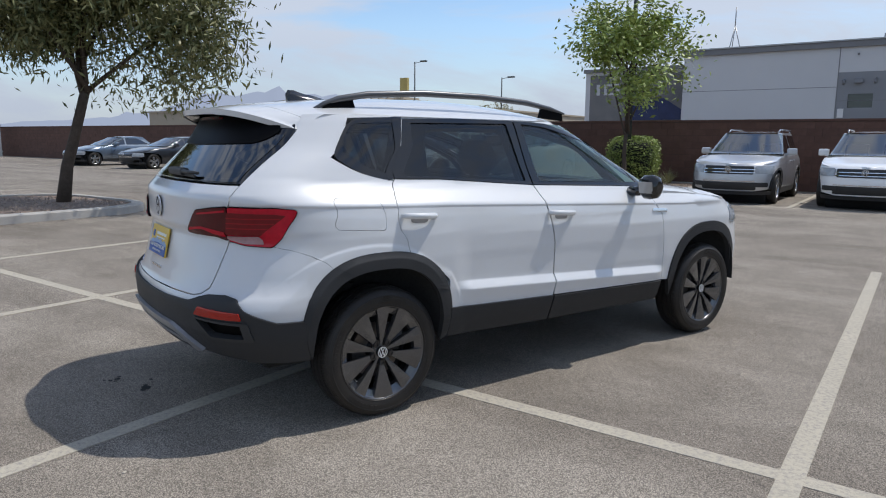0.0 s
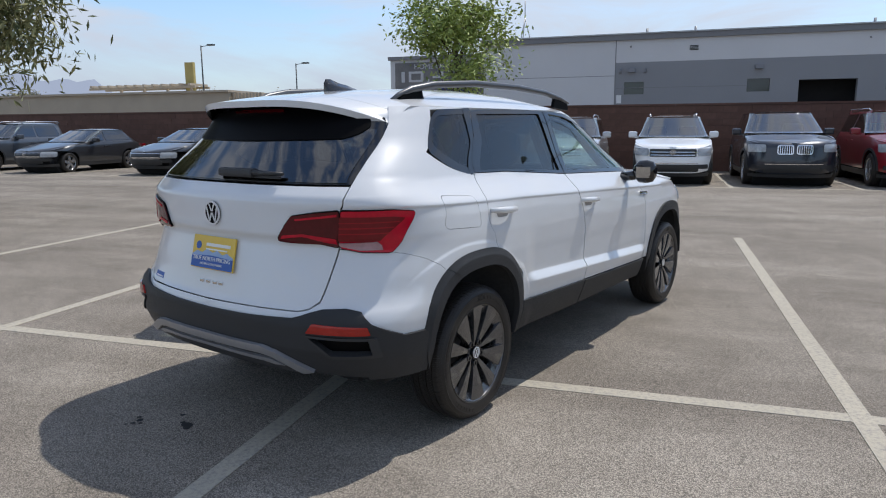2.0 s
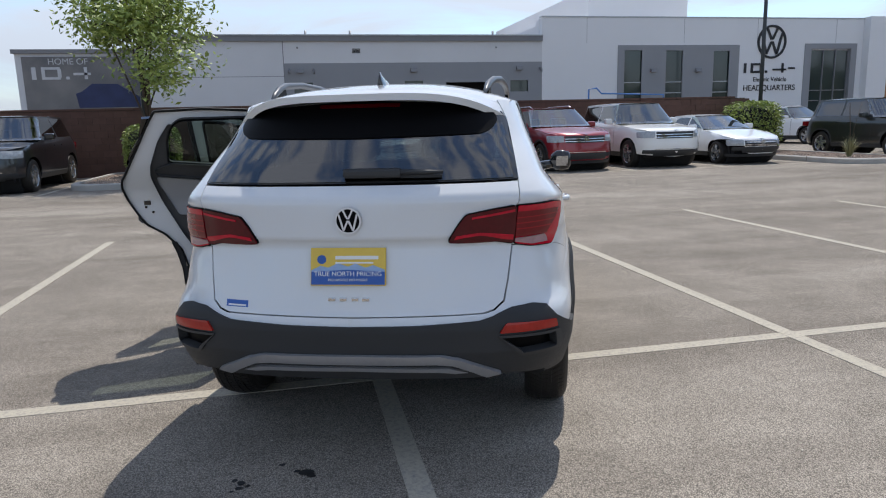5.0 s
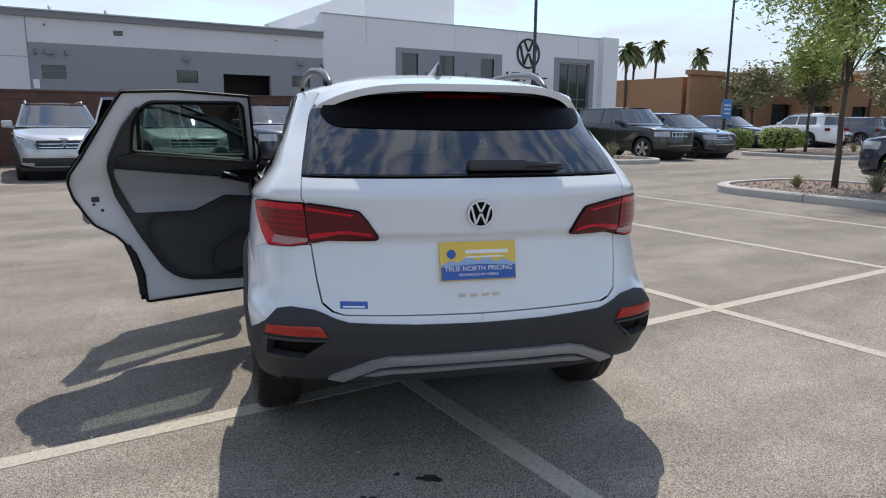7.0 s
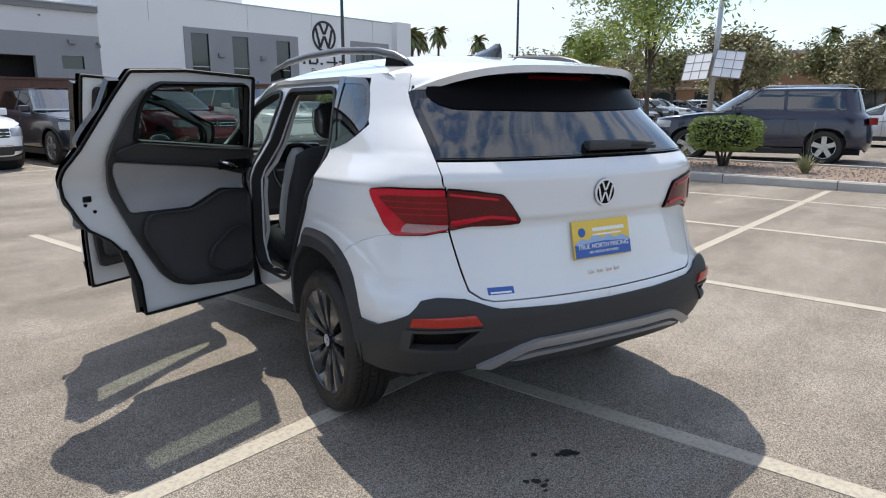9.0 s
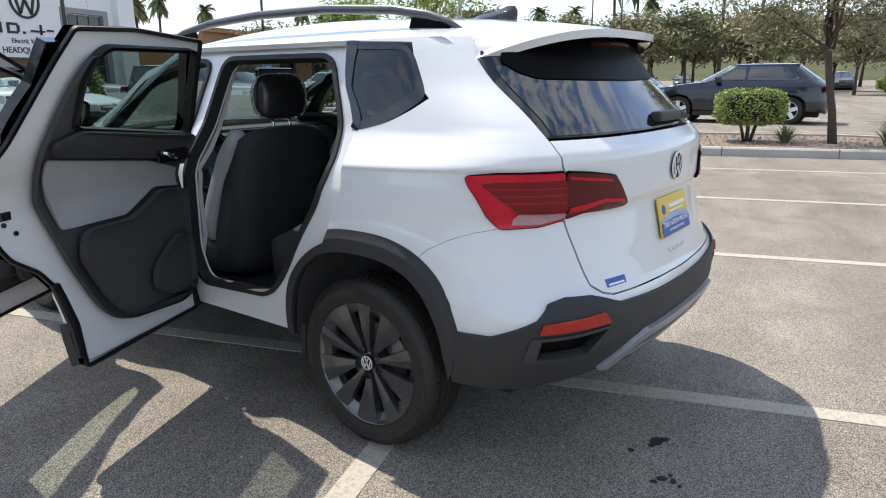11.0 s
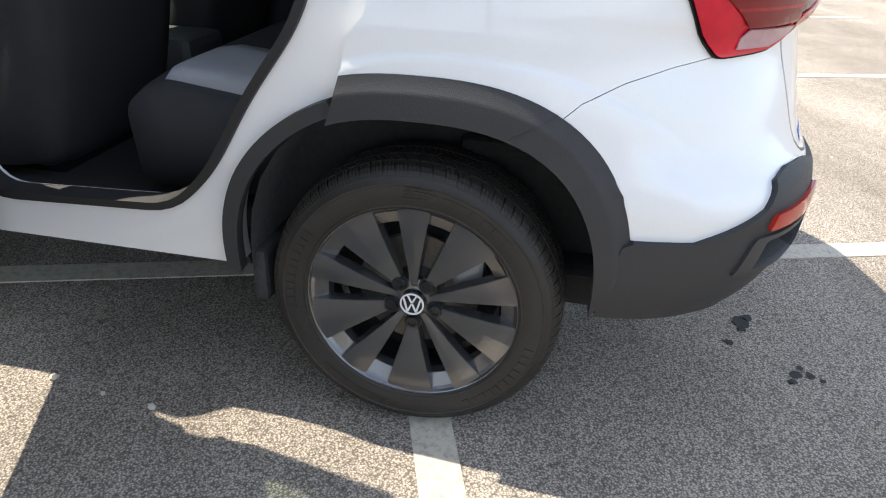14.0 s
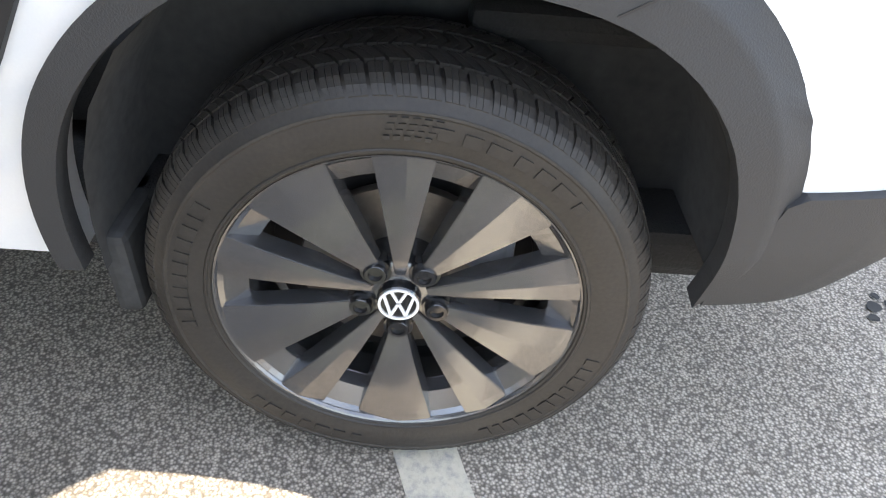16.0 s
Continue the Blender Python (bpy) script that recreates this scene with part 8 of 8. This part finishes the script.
part("wheel_rim", bm, GLOSS_BLACK, wheel)
part("wheel_hub", box(-0.07, -0.06, -0.03, 0.07, 0.05, 0.01, 0.015), TRIM_DARK, wheel)
for a0 in (0.0, math.pi, -math.pi / 2):
    part("wheel_spoke", tube([(0.05 * math.cos(a0), 0.05 * math.sin(a0), 0), (0.175 * math.cos(a0), 0.175 * math.sin(a0), 0)], 0.014, 6), TRIM_DARK, wheel)
part("rear_view_mirror", box(-0.12, 1.42, 1.33, 0.12, 1.46, 1.40, 0.012), GLOSS_BLACK, hero)


def shaped(points, w, bulge, mat_, name, parent, seg=9, label="", crown=0.0):
    """An upholstered part: a side outline (y, z) swept across the width, its edges drawn in and rounded."""
    V_, F_ = [], []
    o = dense(rounded(points, 0.05, 5), 0.05)
    cy, cz = sum(p[0] for p in o) / len(o), sum(p[1] for p in o) / len(o)
    for i in range(seg + 1):
        s = -1 + 2 * i / seg
        k = 1 - bulge * abs(s) ** 5
        for y, z in o:
            zz = cz + (z - cz) * k
            V_.append((w * s * (1 - crown * max(0, (zz - cz)) ** 2), cy + (y - cy) * k, zz))
    n = len(o)
    for i in range(seg):
        F_ += [(i * n + j, i * n + (j + 1) % n, (i + 1) * n + (j + 1) % n, (i + 1) * n + j) for j in range(n)]
    F_ += [tuple(range(n))[::-1], tuple(range(seg * n, seg * n + n))]
    return part(name, raw(V_, F_, smooth=True), mat_, parent, label)


BACK = [(0.98, 0.40), (0.92, 0.44), (0.87, 0.62), (0.80, 0.95), (0.80, 1.10), (0.86, 1.13), (0.93, 1.10), (1.02, 0.85), (1.12, 0.58), (1.12, 0.42)]
SEAT = [(0.95, 0.42), (0.95, 0.60), (1.1, 0.58), (1.42, 0.62), (1.48, 0.57), (1.44, 0.46), (1.2, 0.40)]
HEAD = [(0.83, 1.16), (0.81, 1.26), (0.84, 1.36), (0.90, 1.36), (0.94, 1.28), (0.91, 1.16)]
for sx_ in (-1, 1):
    seat = thing("front_seat")
    seat.parent = hero
    seat.matrix_basis = Matrix.Translation((sx_ * 0.37, 0.10, 0))
    shaped(BACK, 0.262, 0.13, SEAT_DARK, "seat_back", seat, crown=0.6)
    shaped(SEAT, 0.26, 0.18, SEAT_DARK, "seat_cushion", seat)
    for s2 in (-1, 1):
        bol = shaped([(0.875, 1.09), (0.925, 1.125), (1.01, 1.03), (1.10, 0.87), (1.165, 0.74), (1.21, 0.60), (1.12, 0.56), (1.05, 0.78), (0.95, 0.95)], 0.048, 0.18, SEAT_GREY, "side_bolster", seat, 5, "light grey side bolster")
        bol.matrix_basis = Matrix.Translation((s2 * 0.222, 0, 0))
    shaped(HEAD, 0.125, 0.35, SEAT_DARK, "headrest", seat)
    shaped([(0.87 + (y - 0.87) * 1.10, 1.262 + (z - 1.262) * 1.08) for y, z in HEAD], 0.134, 0.33, FILM, "plastic_cover", seat, 9, "clear crinkled plastic film cover")
    for s2 in (-1, 1):
        part("headrest_post", tube([(s2 * 0.05, 0.87, 1.08), (s2 * 0.05, 0.87, 1.18)], 0.008, 6), CHROME, seat)
    part("seat_rail", box(-0.2, 0.95, 0.385, 0.2, 1.45, 0.45, 0.01), GLOSS_BLACK, seat)
bench = thing("rear_bench")
bench.parent = hero
shaped([(0.10, 0.42), (0.08, 0.64), (0.40, 0.66), (0.74, 0.70), (0.82, 0.65), (0.80, 0.42)], 0.64, 0.12, SEAT_DARK, "bench_cushion", bench, 15)
shaped([(-0.14, 1.18), (-0.06, 1.22), (0.0, 1.18), (0.16, 0.62), (0.0, 0.58)], 0.62, 0.12, SEAT_DARK, "bench_back", bench, 15)
for sx_ in (-0.40, 0.40):
    ins = shaped([(0.16, 0.60), (0.16, 0.676), (0.45, 0.69), (0.70, 0.715), (0.74, 0.69), (0.70, 0.6)], 0.17, 0.10, SEAT_GREY, "cushion_insert", bench, 5, "light grey cloth insert")
    ins.matrix_basis = Matrix.Translation((sx_, 0, 0))
    h2 = shaped([(y - 0.90, z - 0.02) for y, z in HEAD], 0.12, 0.35, SEAT_DARK, "headrest", bench)
    h2.matrix_basis = Matrix.Translation((sx_, 0, 0))
    pc = shaped([(-0.03 + (y - 0.87) * 1.10, 1.242 + (z - 1.262) * 1.08) for y, z in HEAD], 0.13, 0.33, FILM, "plastic_cover", bench)
    pc.matrix_basis = Matrix.Translation((sx_, 0, 0))


# ---- wheels ----
TR = 0.326


def road_wheel(sg, cy):
    """Tyre with tread blocks, ten-blade dark alloy rim, hub cap, bolts and brake."""
    w = thing("wheel")
    w.parent = hero
    w.matrix_basis = Matrix.Translation((sg * 0.775, cy, TR)) @ (Matrix.Identity(4) if sg > 0 else Matrix.Rotation(math.pi, 4, "Z")) @ Matrix.Scale(0.94, 4)
    prof = [(0.240, 0.076), (0.246, 0.094), (0.2495, 0.0995), (0.252, 0.1005), (0.2535, 0.1030), (0.2565, 0.1030), (0.258, 0.1015), (0.270, 0.1050), (0.286, 0.107), (0.302, 0.1055), (0.3045, 0.1068), (0.3075, 0.1062), (0.309, 0.1040), (0.320, 0.0985), (0.328, 0.0915), (0.334, 0.083), (0.3365, 0.070), (0.338, 0.050), (0.339, 0.0)]
    prof = prof + [(r, -x) for r, x in prof[-2::-1]]
    part("tyre", lathed(prof, 120, 30), RUBBER, w, "black road tyre")
    # tread: slivers of rubber between slanting grooves and sipes, in shoulder, middle and centre rings
    V, F = [], []

    def sliver(a0, a1, row, inner=0.007):
        """One raised sliver: row gives (x, radius, shift of angle) along its length."""
        b = len(V)
        for x, r, sh in row:
            V.extend([(x, r * math.cos(a0 + sh), r * math.sin(a0 + sh)), (x, r * math.cos(a1 + sh), r * math.sin(a1 + sh)), (x, (r - inner) * math.cos(a0 + sh), (r - inner) * math.sin(a0 + sh)), (x, (r - inner) * math.cos(a1 + sh), (r - inner) * math.sin(a1 + sh))])
        m = len(row)
        for k in range(m - 1):
            p, q = b + 4 * k, b + 4 * k + 4
            F.extend([(p, p + 1, q + 1, q), (p, q, q + 2, p + 2), (p + 1, p + 3, q + 3, q + 1)])
        F.extend([(b, b + 2, b + 3, b + 1), (b + 4 * m - 4, b + 4 * m - 3, b + 4 * m - 1, b + 4 * m - 2)])
    n = 78
    pitch = 2 * math.pi / n
    for s in (1, -1):
        for k in range(n):
            for c in range(3):
                a0 = pitch * (k + 0.02 + 0.285 * c)
                a1 = a0 + pitch * 0.262
                sliver(a0, a1, [(s * 0.0985, 0.3215, 0.0), (s * 0.0905, 0.3310, 0.006), (s * 0.080, 0.3385, 0.012), (s * 0.061, 0.3430, 0.022)])
            for c in range(2):
                a0 = pitch * (k + 0.06 + 0.44 * c)
                sliver(a0, a0 + pitch * 0.40, [(s * 0.056, 0.3440, 0.030), (s * 0.040, 0.3452, 0.060), (s * 0.026, 0.3460, 0.095)])
    for k in range(n):
        for c in range(2):
            a0 = pitch * (k + 0.05 + 0.45 * c)
            sliver(a0, a0 + pitch * 0.40, [(0.020, 0.3462, 0.03), (0.0, 0.3466, 0.0), (-0.020, 0.3462, 0.03)])
    tagged(part("tread_block_ring", raw(V, F), RUBBER, w), kind="stuff")
    # sidewall marks: raised bars in two arcs where the maker's name stands, and a chequered patch
    V, F = [], []
    for a0, span, cnt, size in ((262, 46, 11, 0.019), (104, 50, 11, 0.019), (9, 44, 7, 0.015), (192, 40, 7, 0.015)):
        for k in range(cnt):
            a = radians(a0 + span * k / cnt)
            da = radians(span / cnt * (0.26 + 0.14 * ((k * 7) % 3) / 2))
            b = len(V)
            for xo in (0.1084, 0.1050):
                for r in (0.286 - size / 2, 0.286 + size / 2):
                    for t in (a - da, a + da):
                        V.append((xo, r * math.sin(t), r * math.cos(t)))
            F += [(b, b + 1, b + 3, b + 2), (b + 4, b + 6, b + 7, b + 5), (b, b + 2, b + 6, b + 4), (b + 1, b + 5, b + 7, b + 3), (b, b + 4, b + 5, b + 1), (b + 2, b + 3, b + 7, b + 6)]
    for row in range(4):
        for col in range(5):
            a, r0 = radians(-3 + 2.4 * col - 0.6 * row), 0.296 - 0.0075 * row
            b = len(V)
            for xo in (0.1085, 0.1065):
                for r in (r0, r0 + 0.005):
                    for t in (a, a + radians(1.5)):
                        V.append((xo, r * math.sin(t), r * math.cos(t)))
            F += [(b, b + 1, b + 3, b + 2), (b + 4, b + 6, b + 7, b + 5), (b, b + 2, b + 6, b + 4), (b + 1, b + 5, b + 7, b + 3), (b, b + 4, b + 5, b + 1), (b + 2, b + 3, b + 7, b + 6)]
    tagged(part("sidewall_bar", raw(V, F), RUBBER, w), kind="stuff")
    # rim: barrel, lip and ten flat blades, wide and narrow by turns, with shelves across the slots' outer ends
    part("rim_barrel", lathed([(0.2475, 0.098), (0.2450, 0.0965), (0.2425, 0.0925), (0.2415, 0.060), (0.215, 0.050), (0.209, 0.04), (0.206, 0.0), (0.203, -0.09)], 96, 25), DARK_ALLOY, w)
    for k in range(10):
        a = 2 * math.pi * k / 10
        bm = bmesh.new()
        wide_ = k % 2
        half = radians(14.0 if wide_ else 8.8)
        rows = []
        for r, f_, h1 in ((0.040, 1.0, 0.069), (0.070, 0.92, 0.075), (0.120, 0.94, 0.083), (0.180, 0.97, 0.0905), (0.2300, 1.0, 0.0945), (0.2463, 1.0, 0.0967)):
            hw_ = 0.006 + (r - 0.04) * (0.262 if wide_ else 0.155) * f_
            drop, wall_ = 0.006 * (r - 0.03) / 0.21, 0.030 * min(1, r / 0.12)
            fold = -0.10 if wide_ else 0.12
            rows.append([bm.verts.new(p) for p in ((h1 - wall_, -hw_ - 0.004, r), (h1 - drop * (0.25 if wide_ else 1.0), -hw_, r), (h1, fold * hw_, r), (h1 - drop * (1.0 if wide_ else 0.25), hw_, r), (h1 - wall_, hw_ + 0.004, r))])
        for p, q in zip(rows, rows[1:]):
            for i in range(4):
                bm.faces.new((p[i], p[i + 1], q[i + 1], q[i]))
        bm.faces.new(rows[0])
        bm.faces.new(rows[-1])
        bmesh.ops.recalc_face_normals(bm, faces=bm.faces)
        edge = [e for e in bm.edges if len(e.link_faces) == 2 and e.calc_face_angle(0) > radians(30)]
        bmesh.ops.bevel(bm, geom=edge, offset=0.0011, segments=2, affect="EDGES")
        bmesh.ops.transform(bm, matrix=Matrix.Rotation(a, 4, "X"), verts=bm.verts)
        part("spoke", bm, DARK_ALLOY, w)
        # sloping shelf at the outer end of the slot after this blade
        c0, c1 = a + half * 0.9, a + 2 * math.pi / 10 - radians(9.2 if wide_ else 14.6) * 0.9
        V, F = [], []
        for x, r in ((0.050, 0.200), (0.0705, 0.206), (0.0850, 0.236), (0.0925, 0.2440)):
            for i in range(5):
                t = -(c0 + (c1 - c0) * i / 4)
                V.append((x, r * math.sin(t), r * math.cos(t)))
        F = [(5 * q + i, 5 * q + i + 1, 5 * q + i + 6, 5 * q + i + 5) for q in range(3) for i in range(4)]
        part("slot_shelf", raw(V, F), DARK_ALLOY, w)
    part("rim_centre", lathed([(0.0, 0.066), (0.050, 0.066), (0.058, 0.062), (0.066, 0.040), (0.068, -0.02)], 40), DARK_ALLOY, w)
    part("hub_cap", lathed([(0.0, 0.083), (0.026, 0.083), (0.0295, 0.080), (0.031, 0.066)], 32), GLOSS_BLACK, w)
    em = part("cap_emblem", emblem_mesh(0.0285, 0.0025), BRIGHT_SILVER, w)
    em.matrix_basis = Matrix.Translation((0.083, 0, 0)) @ Matrix.Rotation(radians(90), 4, "Z")
    for k in range(5):
        a = 2 * math.pi * (k + 0.5) / 5
        me = lathed([(0.0, 0.074), (0.009, 0.074), (0.010, 0.079), (0.0145, 0.079), (0.0165, 0.076), (0.0172, 0.070), (0.0215, 0.0705), (0.022, 0.05)], 20)
        me.transform(Matrix.Translation((0, 0.056 * math.sin(a), 0.056 * math.cos(a))))
        part("wheel_bolt", me, GLOSS_BLACK, w)
    part("brake_disc", lathed([(0.06, 0.015), (0.145, 0.015), (0.147, 0.012), (0.147, 0.002), (0.06, 0.0)], 48), BRAKE, w)
    part("brake_caliper", box(-0.03, 0.085, 0.03, 0.035, 0.155, 0.13, 0.012), SILVER_TRIM, w)
    part("brake_shield", lathed([(0.0, -0.012), (0.19, -0.012), (0.195, -0.03)], 32), DARK, w)
    return w


for sg in (-1, 1):
    for cy in (0.012, WB):
        road_wheel(sg, cy)
part("liner_flap", box(-0.845, 0.35, 0.27, -0.70, 0.385, 0.40, 0.012), LINER, hero, "black plastic flap of the wheel arch liner")

# ---- single blocks of the wall ----
for u, v, z in wall_jobs:
    ob = new("block", one_block)
    ob.parent = wall
    ob.location = (u, v, z)
